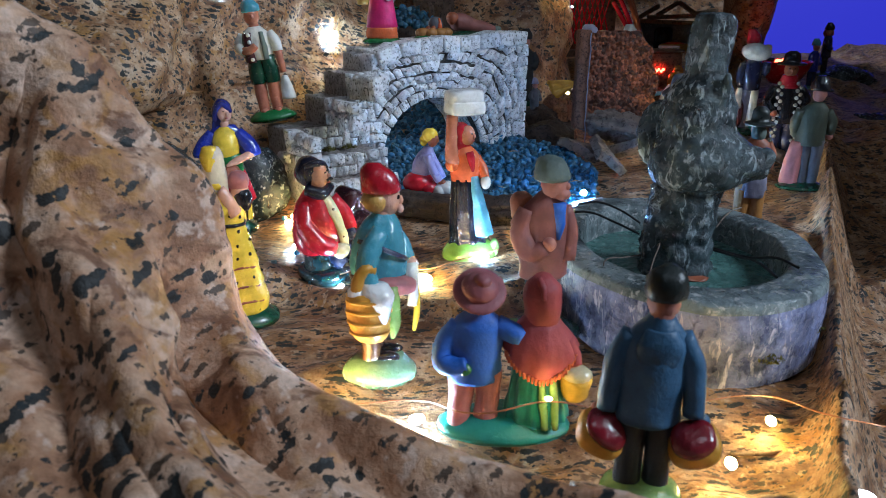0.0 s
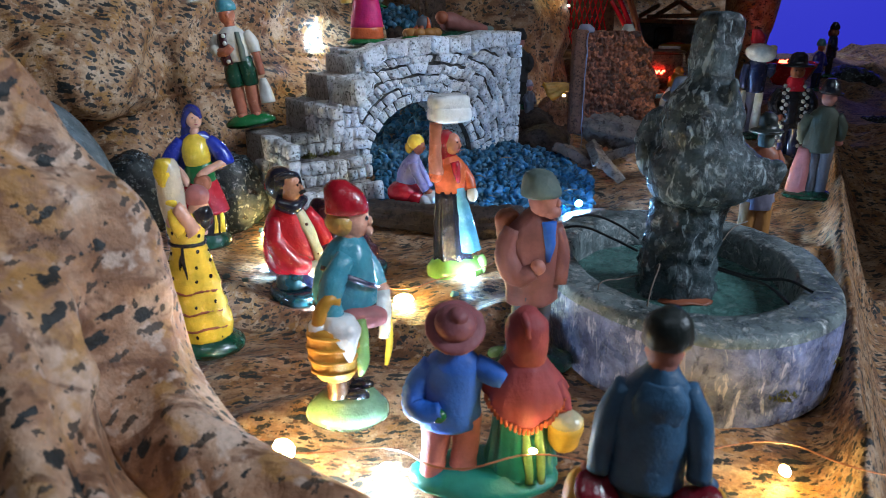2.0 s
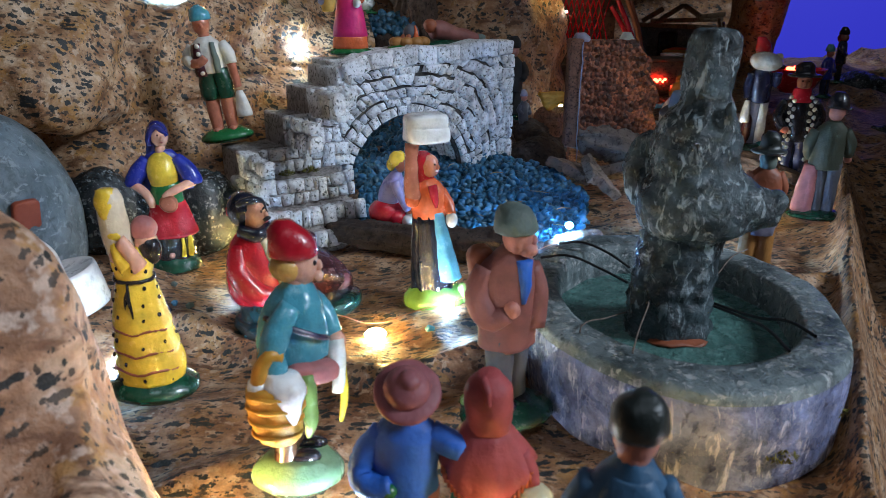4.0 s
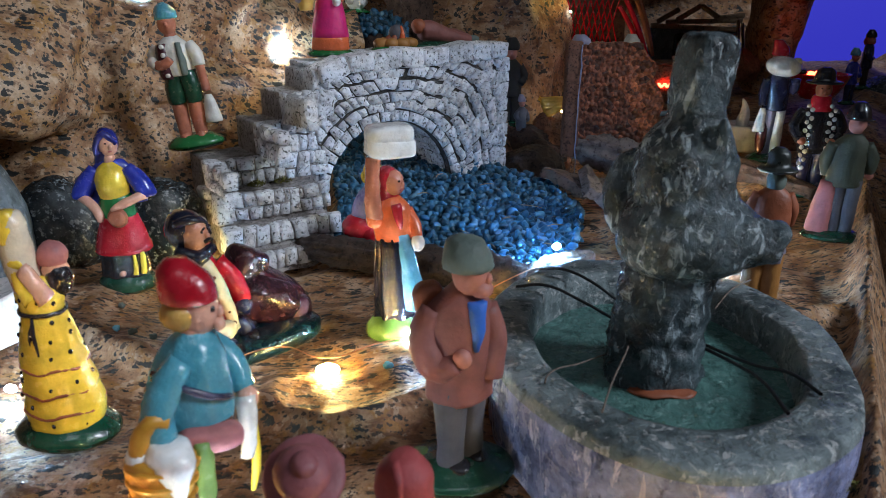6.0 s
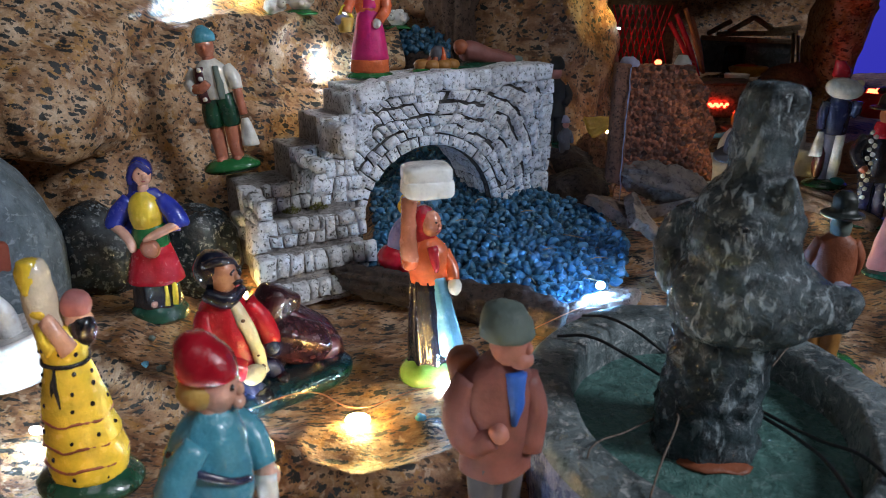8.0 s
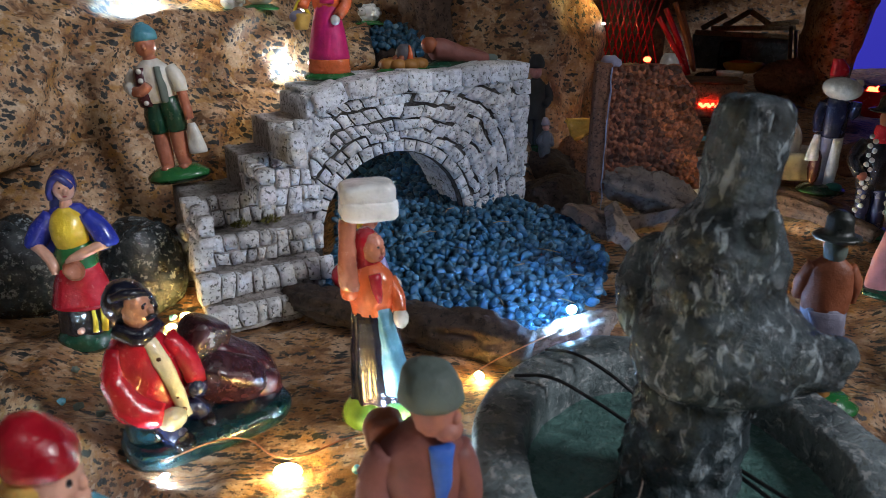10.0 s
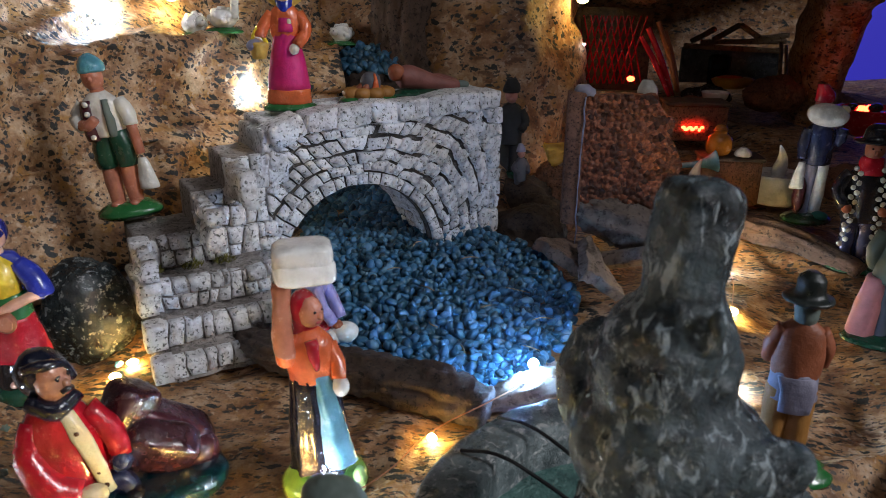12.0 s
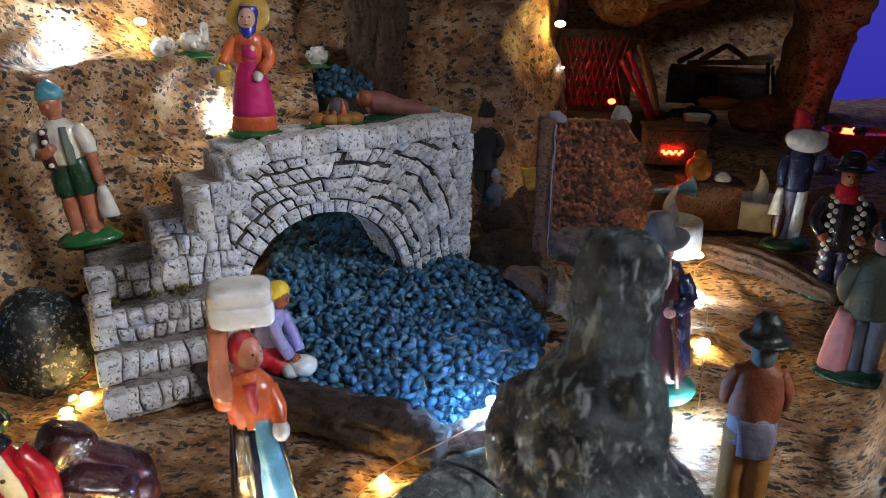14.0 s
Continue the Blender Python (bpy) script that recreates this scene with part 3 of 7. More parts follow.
def arch_rock():
    """The mouth of a paper cave over the cottage."""
    path = spline([(0.146, 0.733, 0.146, 0.0006), (0.150, 0.735, 0.150, 0.010), (0.158, 0.74, 0.158, 0.024), (0.20, 0.76, 0.190, 0.036), (0.28, 0.80, 0.205, 0.04), (0.345, 0.85, 0.180, 0.030), (0.358, 0.88, 0.130, 0.024), (0.350, 0.90, 0.03, 0.018)], 14)
    n = 40
    rows = []
    for i, p in enumerate(path):
        d = Vector(path[min(i + 1, len(path) - 1)][:3]) - Vector(path[max(i - 1, 0)][:3])
        d.normalize()
        a = d.cross(Vector((0, 1, 0))).normalized()
        b = d.cross(a)
        rows.append([Vector(p[:3]) + (a * math.cos(t) + b * math.sin(t) * 1.5) * p[3] * (1 + 0.5 * float(crumple(np.float64(i * 0.006), np.float64(math.cos(t) * 0.05), 0.03))) for t in (2 * math.pi * j / n for j in range(n + 1))])
    ob = grid_mesh("paper_cave_mouth", np.array(rows), ROCK_BROWN, True)
    return tagged(ob, "rough arch of rock-print paper over the cottage", "cave", kind="structure")


arch_rock()
# The roof part stays out of view and is there to shade the cottage
roof = rock_sheet("paper_cave_roof", [
    [(0.08, 0.72, 0.19), (0.20, 0.74, 0.215), (0.32, 0.80, 0.225), (0.36, 0.86, 0.205)],
    [(0.08, 0.95, 0.20), (0.20, 0.95, 0.22), (0.32, 0.98, 0.22), (0.39, 1.0, 0.19)],
    [(0.08, 1.10, 0.17), (0.20, 1.12, 0.18), (0.32, 1.14, 0.18), (0.44, 1.14, 0.15)],
    [(0.08, 1.12, 0.0), (0.20, 1.14, 0.0), (0.32, 1.16, 0.0), (0.45, 1.16, 0.0)]], 12, 12, 0.012, 0.05, ROCK_BROWN)
tagged(roof, "dark paper cave rear wall, its unseen roof added for shade", "cave", kind="structure")


def plain_room():
    """The room in which the table with the village stands."""
    wall_paint = stone("wall_paint", (0.10, 0.095, 0.09), (0.14, 0.135, 0.13), (0.12, 0.115, 0.11), 3, 0.9)
    x0, x1, y0, y1, z0, z1 = -1.9, 2.1, -2.0, 1.9, -0.75, 1.75
    sides = (("wall_west", (x0 - 0.1, y0 - 0.1, z0), (x0, y1 + 0.1, z1)), ("wall_east", (x1, y0 - 0.1, z0), (x1 + 0.1, y1 + 0.1, z1)),
             ("wall_south", (x0, y0 - 0.1, z0), (x1, y0, z1)), ("wall_north", (x0, y1, z0), (x1, y1 + 0.1, z1)),
             ("ceiling", (x0 - 0.1, y0 - 0.1, z1), (x1 + 0.1, y1 + 0.1, z1 + 0.1)), ("floor", (x0 - 0.1, y0 - 0.1, z0 - 0.1), (x1 + 0.1, y1 + 0.1, z0)))
    for name, a, b in sides:
        bm = bmesh.new()
        bmesh.ops.create_cube(bm, size=1.0)
        bmesh.ops.scale(bm, vec=[q - p for p, q in zip(a, b)], verts=bm.verts)
        bmesh.ops.translate(bm, vec=[(p + q) / 2 for p, q in zip(a, b)], verts=bm.verts)
        tagged(link_mesh(name, bm, wall_paint, smooth=False), "plain painted " + name.split("_")[0] + " of the dim room", name.split("_")[0], kind="structure")


plain_room()
# The blue light that falls on the backdrop is given as emission
backdrop = grid_mesh("backdrop", np.array([[(0.35, 1.75, -0.5), (1.75, 1.75, -0.5)], [(0.35, 1.75, 0.45), (1.75, 1.75, 0.45)]], float), glow("backdrop_blue_glow", (0.030, 0.026, 0.42), 0.9))
tagged(backdrop, "plain backdrop whose deep blue light is its own glow", "backdrop", kind="structure")


# ---- bridge with stairs ----
def stone_mesh(i, jit=0.05):
    """A weathered block of unit size."""
    rnd = random.Random(i)
    bm = bmesh.new()
    bmesh.ops.create_cube(bm, size=1.0)
    bmesh.ops.bevel(bm, geom=bm.edges[:], offset=0.13, segments=2, profile=0.6, affect="EDGES")
    skew = [rnd.uniform(-0.2, 0.2) for _ in range(4)]
    for v in bm.verts:
        p = v.co.copy()
        v.co += Vector((skew[0] * p.z + skew[1] * p.x * p.z, 0, skew[2] * p.x + skew[3] * p.x * p.z)) * 0.8
        v.co += noise.noise_vector(p * 2.3 + Vector((i * 7.0, 0, 0))) * jit + noise.noise_vector(p * 6.0 + Vector((0, i * 5.0, 0))) * jit * 0.5
    me = bpy.data.meshes.new("stone")
    bm.to_mesh(me)
    bm.free()
    me.polygons.foreach_set("use_smooth", [True] * len(me.polygons))
    return me


STONES = [stone_mesh(i) for i in range(16)]
for me in STONES:
    me.materials.append(BRIDGE_STONE)


def lay_stone(parent, c, size, rnd, turn=0.0, about="y", heap=None):
    """heap: a list that takes the stone for a joined mesh instead."""
    me = rnd.choice(STONES)
    r = Matrix.Rotation(turn, 4, about.upper()) @ Euler([rnd.uniform(-0.06, 0.06) for _ in range(3)]).to_matrix().to_4x4()
    m = Matrix.Translation(c) @ r @ Matrix.Diagonal((*size, 1))
    if heap is not None:
        heap.append((me, m))
        return
    ob = new("stone", me)
    ob.parent = parent
    ob.matrix_local = m


def join_stones(name, heap, parent):
    vs, fs = [], []
    for me, m in heap:
        fs += [[i + len(vs) for i in p.vertices] for p in me.polygons]
        vs += [m @ v.co for v in me.vertices]
    me = bpy.data.meshes.new(name)
    me.from_pydata(vs, [], fs)
    me.materials.append(BRIDGE_STONE)
    me.polygons.foreach_set("use_smooth", [True] * len(me.polygons))
    ob = new(name, me)
    ob.parent = parent
    return tagged(ob, kind="stuff")


ARCH_U, ARCH_Z, ARCH_R = 0.0335, 0.014, 0.0415
DEPTH = 0.038


def deck_z(u):
    return 0.0905 + 0.045 * (u + 0.012) - 8.0 * max(0.0, 0.018 - u) ** 2


def wander(u, z):
    """Uneven joints: shifts a corner of the stonework a little."""
    p = Vector((u * 150, z * 150, 3.1))
    q = noise.noise_vector(p * 0.45) * 0.0022 + noise.noise_vector(p) * 0.0013 + noise.noise_vector(p * 2.7) * 0.0006
    return u + q.x, z + q.y


def clip(poly, keep):
    """Cuts a polygon along half planes (a, b, c) with a * u + b * z <= c."""
    for a, b, c in keep:
        out = []
        for p, q in zip(poly, poly[1:] + poly[:1]):
            dp, dq = a * p[0] + b * p[1] - c, a * q[0] + b * q[1] - c
            if dp <= 0:
                out.append(p)
            if dp * dq < 0:
                t = dp / (dp - dq)
                out.append((p[0] + t * (q[0] - p[0]), p[1] + t * (q[1] - p[1])))
        poly = out
        if len(poly) < 3:
            return []
    return poly


def face_stone(parent, poly, n0, rnd, side=False, joint=0.00046):
    """One dressed stone with a rounded, slightly tilted face; side: it lies in the end face, not the front."""
    area = 0.5 * sum(p[0] * q[1] - q[0] * p[1] for p, q in zip(poly, poly[1:] + poly[:1]))
    if abs(area) < 6e-6:
        return
    if area < 0:
        poly = poly[::-1]
    cu, cz = sum(p[0] for p in poly) / len(poly), sum(p[1] for p in poly) / len(poly)
    proud, tilt_u, tilt_z = rnd.uniform(-0.0006, 0.0015), rnd.uniform(-0.15, 0.15), rnd.uniform(-0.15, 0.15)
    reach = math.sqrt(abs(area))
    rings = []
    for inset, n in ((joint, 0.004), (joint, 0.0002), (joint + 0.00045, -0.0009), (joint + 0.0014, -0.0014)):
        k = max(0.25, 1 - 2 * inset / reach)
        rings.append([(cu + (u - cu) * k, n - proud * (n < 0.003) + (tilt_u * (u - cu) + tilt_z * (z - cz)) * (n < 0.003), cz + (z - cz) * k) for u, z in poly])
    bm = bmesh.new()
    vs = [[bm.verts.new((u - cu, n, z - cz)) for u, n, z in r] for r in rings]
    m = len(poly)
    for a, b in zip(vs, vs[1:]):
        for i in range(m):
            bm.faces.new((a[i], a[(i + 1) % m], b[(i + 1) % m], b[i]))
    mid = bm.verts.new((rnd.uniform(-0.2, 0.2) * reach, -0.0015 - proud - rnd.uniform(0, 0.0004), rnd.uniform(-0.2, 0.2) * reach))
    for i in range(m):
        bm.faces.new((vs[-1][i], vs[-1][(i + 1) % m], mid))
    ob = part("stone", bm, BRIDGE_STONE, parent)
    ob.matrix_local = pose(n0, cu, cz, 0, 0, -90) if side else pose(cu, n0, cz)


def courses(parent, u0, u1, z0, z1, n0, rows, rnd, side=False, wide=(0.0042, 0.0088)):
    """Rows of uneven stones over a rectangle of a face."""
    keep = ((-1, 0, -u0), (1, 0, u1), (0, -1, -z0), (0, 1, z1))
    cuts = [z0 + (z1 - z0) * (r / rows + (rnd.uniform(-0.18, 0.18) / rows if 0 < r < rows else 0)) for r in range(rows + 1)]
    taken = []
    for r in range(rows):
        u = u0
        while u < u1 - 0.002:
            w = rnd.uniform(*wide)
            if u1 - u - w < wide[0] * 0.7:
                w = u1 - u
            low, high = cuts[r], cuts[r + 1]
            if r + 2 == rows and rows > 1 and rnd.random() < 0.16:
                high = cuts[r + 2]
                taken.append((u, u + w))
            spans = [(u, u + w)]
            if r == rows - 1:
                for a, b in taken:
                    spans = [q for p in spans for q in ((p[0], min(p[1], a)), (max(p[0], b), p[1])) if q[1] - q[0] > 0.0015]
            for a, b in spans:
                m = (a + b) / 2
                poly = [wander(*p) for p in ((a, low), (m, low), (b, low), (b, (low + high) / 2), (b, high), (m, high), (a, high), (a, (low + high) / 2))]
                face_stone(parent, clip(poly, keep), n0, rnd, side)
            u += w


def arch_point(rho, a):
    """Rings that leave the arch round and square off towards the edges of the bridge."""
    p = 2 + 2.6 * max(0.0, rho - ARCH_R - 0.010) / 0.035
    if a < 0:
        return ARCH_U + rho, ARCH_Z + rho * a
    c, s = math.cos(a), math.sin(a)
    return ARCH_U + rho * math.copysign(abs(c) ** (2 / p), c), ARCH_Z + rho * abs(s) ** (2 / p)


def stone_bridge():
    rnd = random.Random(5)
    top = group_empty("stone_bridge", pose(-0.033, 0.465, 0, 0, 0, 36.5))
    # core with the arched passage
    bm = bmesh.new()
    us = sorted(set([-0.0120, -0.0085] + [ARCH_U + ARCH_R * math.cos(math.pi * k / 24) for k in range(25)] + [0.085, 0.099, 0.1125]))
    cols = []
    for u in us:
        q = ARCH_R ** 2 - (u - ARCH_U) ** 2
        low = ARCH_Z + math.sqrt(q) if q > 1e-9 else (ARCH_Z if abs(abs(u - ARCH_U) - ARCH_R) < 1e-5 else -0.004)
        cols.append([bm.verts.new((u, n, z)) for n in (0.0012, DEPTH) for z in (low, deck_z(u) - 0.004 - (0.012 if u < -0.015 else 0))])
    for a, b in zip(cols, cols[1:]):
        for q in ((0, 1), (1, 3), (3, 2), (2, 0)):
            bm.faces.new((a[q[0]], b[q[0]], b[q[1]], a[q[1]]))
    for c in (cols[0], cols[-1]):
        bm.faces.new((c[0], c[1], c[3], c[2]))
    bmesh.ops.recalc_face_normals(bm, faces=bm.faces)
    part("core", bm, BRIDGE_BODY, top, "grey mortar core", False)
    s = Sculpt()
    for u0, u1 in ((-0.0125, ARCH_U - ARCH_R), (ARCH_U + ARCH_R, 0.1125)):
        s.box(((u0 + u1) * 500, DEPTH * 500 + 1, 5), (abs(u1 - u0) * 500, DEPTH * 500 - 1, 10.5), BRIDGE_BODY, soft=0.05)
    bmesh.ops.scale(s.bm, vec=(0.001,) * 3, verts=s.bm.verts)
    part("footing", s.bm, BRIDGE_BODY, top, "", False)
    # stones of the face, in rings round the arch that end at the cap stones, the corner and the stairs
    keep = ((-0.045, 1, 0.0905 + 0.045 * 0.012 - 0.0080), (1, 0, 0.1140), (-1, 0, 0.0126), (0, -1, 0.004), (-0.29, 1, 0.0800))
    rho = ARCH_R
    ring = 0
    while rho < 0.095:
        h = 0.0066 if ring == 0 else rnd.uniform(0.0050, 0.0068)
        a = -0.30
        while a < 3.10:
            w = rnd.uniform(0.0055, 0.0076) if ring == 0 else rnd.choice((rnd.uniform(0.0040, 0.0062), rnd.uniform(0.0055, 0.0100)))
            b = a + w / (rho + h / 2)
            lift = 0.0 if ring == 0 else rnd.uniform(-0.0011, 0.0011)
            m = (a + b) / 2
            inner = [arch_point(rho + lift * 0.4, q) for q in (a, m, b)]
            outer = [arch_point(rho + h + lift, q) for q in (b, m, a)]
            poly = [inner[0], inner[1], inner[2], arch_point(rho + h / 2, b), outer[0], outer[1], outer[2], arch_point(rho + h / 2, a)]
            if ring:
                poly = [wander(*p) for p in poly]
            face_stone(top, clip(poly, keep), 0.0, rnd)
            a = b
        rho += h
        ring += 1
    # soffit stones inside the passage
    inner, paving = [], []
    k = 21
    for i in range(0, k, 1):
        a = math.pi * (i + 0.5) / k
        for n in (0.011, 0.021, 0.031):
            lay_stone(top, (ARCH_U + (ARCH_R + 0.002) * math.cos(a), n, ARCH_Z + (ARCH_R + 0.002) * math.sin(a)), (0.0055, 0.0095, 0.006), rnd, -a, heap=inner)
    # long cap stones along the top, and paving behind them
    u = -0.0100
    while u < 0.108:
        w = min(rnd.uniform(0.0105, 0.0185), 0.1155 - u)
        lay_stone(top, (u + w / 2, 0.0050, deck_z(u + w / 2) - 0.0036 + rnd.uniform(-0.0006, 0.0006)), (w * 0.99, 0.0150, 0.0098 * rnd.uniform(0.88, 1.12)), rnd, -math.atan(0.045 + 16.0 * max(0.0, 0.018 - u - w / 2)))
        lay_stone(top, (u + w / 2, 0.0315, deck_z(u + w / 2) - 0.003), (w * 0.97, 0.0145, 0.007), rnd, heap=paving)
        u += w
    for n in (0.007, 0.019, 0.031):
        lay_stone(top, (-0.0090, n, deck_z(-0.009) - 0.0075), (0.008, 0.0125, 0.016), rnd)
    lay_stone(top, (0.1, 0.019, deck_z(0.1) - 0.002), (0.027, 0.014, 0.006), rnd, heap=paving)
    for k2 in range(5):
        lay_stone(top, (0.001 + k2 * 0.0185, 0.0190, deck_z(0.001 + k2 * 0.0185) - 0.0036), (0.018, 0.012, 0.006), rnd, heap=paving)
    # end face with proud quoins at the corner
    z = 0.002
    while z < 0.086:
        h = rnd.uniform(0.0062, 0.0092)
        lay_stone(top, (0.1118, 0.0030, z + h / 2), (0.0068 + rnd.uniform(0, 0.003), 0.0090, h * 0.95), rnd)
        n = 0.0085
        while n < DEPTH - 0.002:
            w = rnd.uniform(0.007, 0.012)
            lay_stone(top, (0.1125, n + w / 2, z + h / 2), (0.005, w * 0.95, h * 0.92), rnd, heap=inner)
            n += w
        z += h
    join_stones("passage_lining", inner, top)
    join_stones("paving", paving, top)
    # blocks that step down to the landing: (left, right, front, back, foot, head)
    blocks = ((-0.0300, -0.0015, -0.0012, 0.034, 0.056, 0.0762), (-0.0450, -0.0125, -0.0012, 0.033, 0.040, 0.0622),
              (-0.0710, -0.0125, -0.0030, 0.033, 0.0, 0.0455), (-0.0725, -0.018, -0.0180, -0.0030, 0.0, 0.0315),
              (-0.0735, -0.018, -0.0300, -0.0180, 0.0, 0.0180), (-0.0735, -0.024, -0.0405, -0.0300, -0.004, 0.0070))
    for j, (u0, u1, n0, n1, z0, z1) in enumerate(blocks):
        bm = bmesh.new()
        bmesh.ops.create_cube(bm, size=1.0)
        bmesh.ops.subdivide_edges(bm, edges=bm.edges[:], cuts=15, use_grid_fill=True)
        bmesh.ops.scale(bm, vec=(u1 - u0 - 0.002, n1 - n0 - (0.002 if j < 2 else 0), z1 - z0 - 0.001), verts=bm.verts)
        bmesh.ops.translate(bm, vec=((u0 + u1) / 2, (n0 + n1) / 2 + 0.001, (z0 + z1) / 2 - 0.001), verts=bm.verts)
        for v in bm.verts:
            v.co += Vector((0, 0, 1)) * (0.0010 * noise.noise(v.co * 180) + 0.0005 * noise.noise(v.co * 520)) + Vector((0, 1, 0)) * 0.0006 * noise.noise(v.co * 300)
        part("tread" if j > 1 else "block", bm, TREAD, top, "worn speckled stone")
        low = {0: 0.0600, 1: 0.0445, 2: 0.031, 3: 0.017, 4: 0.0065, 5: -0.003}[j]
        rows = 1 if j in (0, 4, 5) else 2
        courses(top, u0 - 0.001, u1 + (0.004 if j > 1 else 0), low, z1, n0 + 0.0006, rows, rnd, False, (0.0085, 0.0125) if j == 0 else (0.0042, 0.0088))
        if j > 1:
            lay_stone(top, (u0 + 0.0025, n0 + 0.003, (z1 + low) / 2), (0.0085, 0.0095, (z1 - low) * 0.98), rnd)
        courses(top, -n1, -n0 - 0.004, low, z1, u0 - 0.0002, rows, rnd, True, (0.006, 0.011))
    return tagged(top, "whitewashed miniature stone arch bridge with stairs and moss", "bridge")


# ---- gravel pool ----
def gravel(name, spots, label, sizes=(0.0014, 0.0027), seed=3):
    rnd = random.Random(seed)
    shapes = []
    for i in range(24):
        bm = bmesh.new()
        sq = Vector((rnd.uniform(0.95, 1.35), rnd.uniform(0.8, 1.05), rnd.uniform(0.6, 0.85)))
        bmesh.ops.create_icosphere(bm, subdivisions=2, radius=1.0)
        cuts = [(Vector([rnd.gauss(0, 1) for _ in range(3)]).normalized(), rnd.uniform(0.50, 0.80)) for _ in range(9)]
        for v in bm.verts:
            for d, reach in cuts:
                over = v.co.dot(d) - reach
                if over > 0:
                    v.co -= d * over * 0.98
            v.co = Vector((v.co.x * sq.x, v.co.y * sq.y, v.co.z * sq.z)) * 1.24
        bm.verts.index_update()
        shapes.append((np.array([v.co[:] for v in bm.verts]), [[v.index for v in f.verts] for f in bm.faces]))
        bm.free()
    vs, fs, off = [], [], 0
    for x, y, z in spots:
        co, fc = rnd.choice(shapes)
        m = np.array(Euler((rnd.uniform(-1.2, 1.2), rnd.uniform(-1.2, 1.2), rnd.uniform(0, 6.28))).to_matrix())
        r = rnd.uniform(*sizes)
        vs.append(co @ m.T * r + (x, y, z))
        fs += [[i + off for i in f] for f in fc]
        off += len(co)
    me = bpy.data.meshes.new(name)
    me.from_pydata(np.vstack(vs).tolist(), [], fs)
    me.polygons.foreach_set("use_smooth", [True] * len(me.polygons))
    m, nt, b = nodes_of(name + "_paint")
    geo = nt.nodes.new("ShaderNodeNewGeometry")
    col = ramp(nt, geo.outputs["Random Per Island"], [(0.0, (0.005, 0.026, 0.044)), (0.3, (0.013, 0.066, 0.112)), (0.65, (0.025, 0.112, 0.215)), (0.9, (0.050, 0.175, 0.33)), (1.0, (0.14, 0.28, 0.38))])
    col = mix(nt, ramp(nt, noise_node(nt, 500, 3), [(0.48, 0.0), (0.72, 0.4)]), col, (0.11, 0.25, 0.34))
    nt.links.new(col, b.inputs["Base Color"])
    b.inputs["Roughness"].default_value = 0.42
    bump(nt, b, noise_node(nt, 900, 3), 0.25, 0.0006)
    me.materials.append(m)
    ob = new(name, me)
    return tagged(ob, label, "gravel", kind="stuff")


def fill_pool():
    rnd = random.Random(11)
    spots = []
    for layer in range(2):
        y = 0.378
        while y < 0.61:
            x = -0.055
            while x < 0.11:
                px, py = x + rnd.uniform(-0.002, 0.002), y + rnd.uniform(-0.002, 0.002)
                if in_pool(px, py):
                    spots.append((px, py, 0.0005 + layer * 0.0024 + float(gravel_rise(py)) + rnd.uniform(-0.001, 0.0012)))
                x += 0.0036
            y += 0.0034
    return gravel("blue_gravel", spots, "loose turquoise-blue aquarium gravel that stands for water in the pool")


def rough_log(name, pts, mat, label, ridges=9, amp=0.26, category="log", n=40):
    path = spline(pts, 14)
    rows = []
    for i, p in enumerate(path):
        d = (Vector(path[min(i + 1, len(path) - 1)][:3]) - Vector(path[max(i - 1, 0)][:3])).normalized()
        a = d.cross(Vector((0, 0, 1))).normalized()
        b = a.cross(d)
        ring = []
        for j in range(n):
            t = 2 * math.pi * j / n
            q = Vector((math.cos(t) * 3, math.sin(t) * 3, i * 0.16))
            g = 1 + amp * noise.noise(q * 1.1) + amp * 0.7 * noise.noise(q * 3.1) + amp * 0.35 * noise.noise(q * 7) + 0.06 * math.cos(ridges * t + 1.5 * noise.noise(Vector((i * 0.2, t, 0))))
            ring.append(Vector(p[:3]) + (a * math.cos(t) + b * math.sin(t) * 0.85) * p[3] * g)
        rows.append(ring)
    s = Sculpt()
    s.rings(rows, mat)
    bmesh.ops.recalc_face_normals(s.bm, faces=s.bm.faces)
    ob = link_mesh(name, s.bm, mat)
    return tagged(ob, label, category)


def boulder(name, c, r, mat, label, amp=0.12, seed=0, freq=1.6, category="rock", turn=0):
    bm = bmesh.new()
    bmesh.ops.create_icosphere(bm, subdivisions=5, radius=1.0)
    for v in bm.verts:
        p = v.co.copy()
        g = 1 + amp * noise.noise(p * freq + Vector((seed, 0, 0))) + amp * 0.35 * noise.noise(p * freq * 4 + Vector((0, seed, 0))) + amp * 0.18 * noise.noise(p * freq * 11)
        v.co = Vector((p.x * r[0], p.y * r[1], p.z * r[2])) * g
    ob = link_mesh(name, bm, mat)
    ob.matrix_world = pose(*c, 0, 0, turn)
    return tagged(ob, label, category)


# ---- fountain ----
FX, FY = 0.0989, 0.2888


def basin_r(t):
    """Outline of the basin, longer than wide."""
    a, b = 0.0545, 0.0708
    return a * b / math.hypot(b * math.cos(t), a * math.sin(t)) + 0.0007 * math.sin(3 * t) + 0.0005 * math.sin(7 * t + 1)


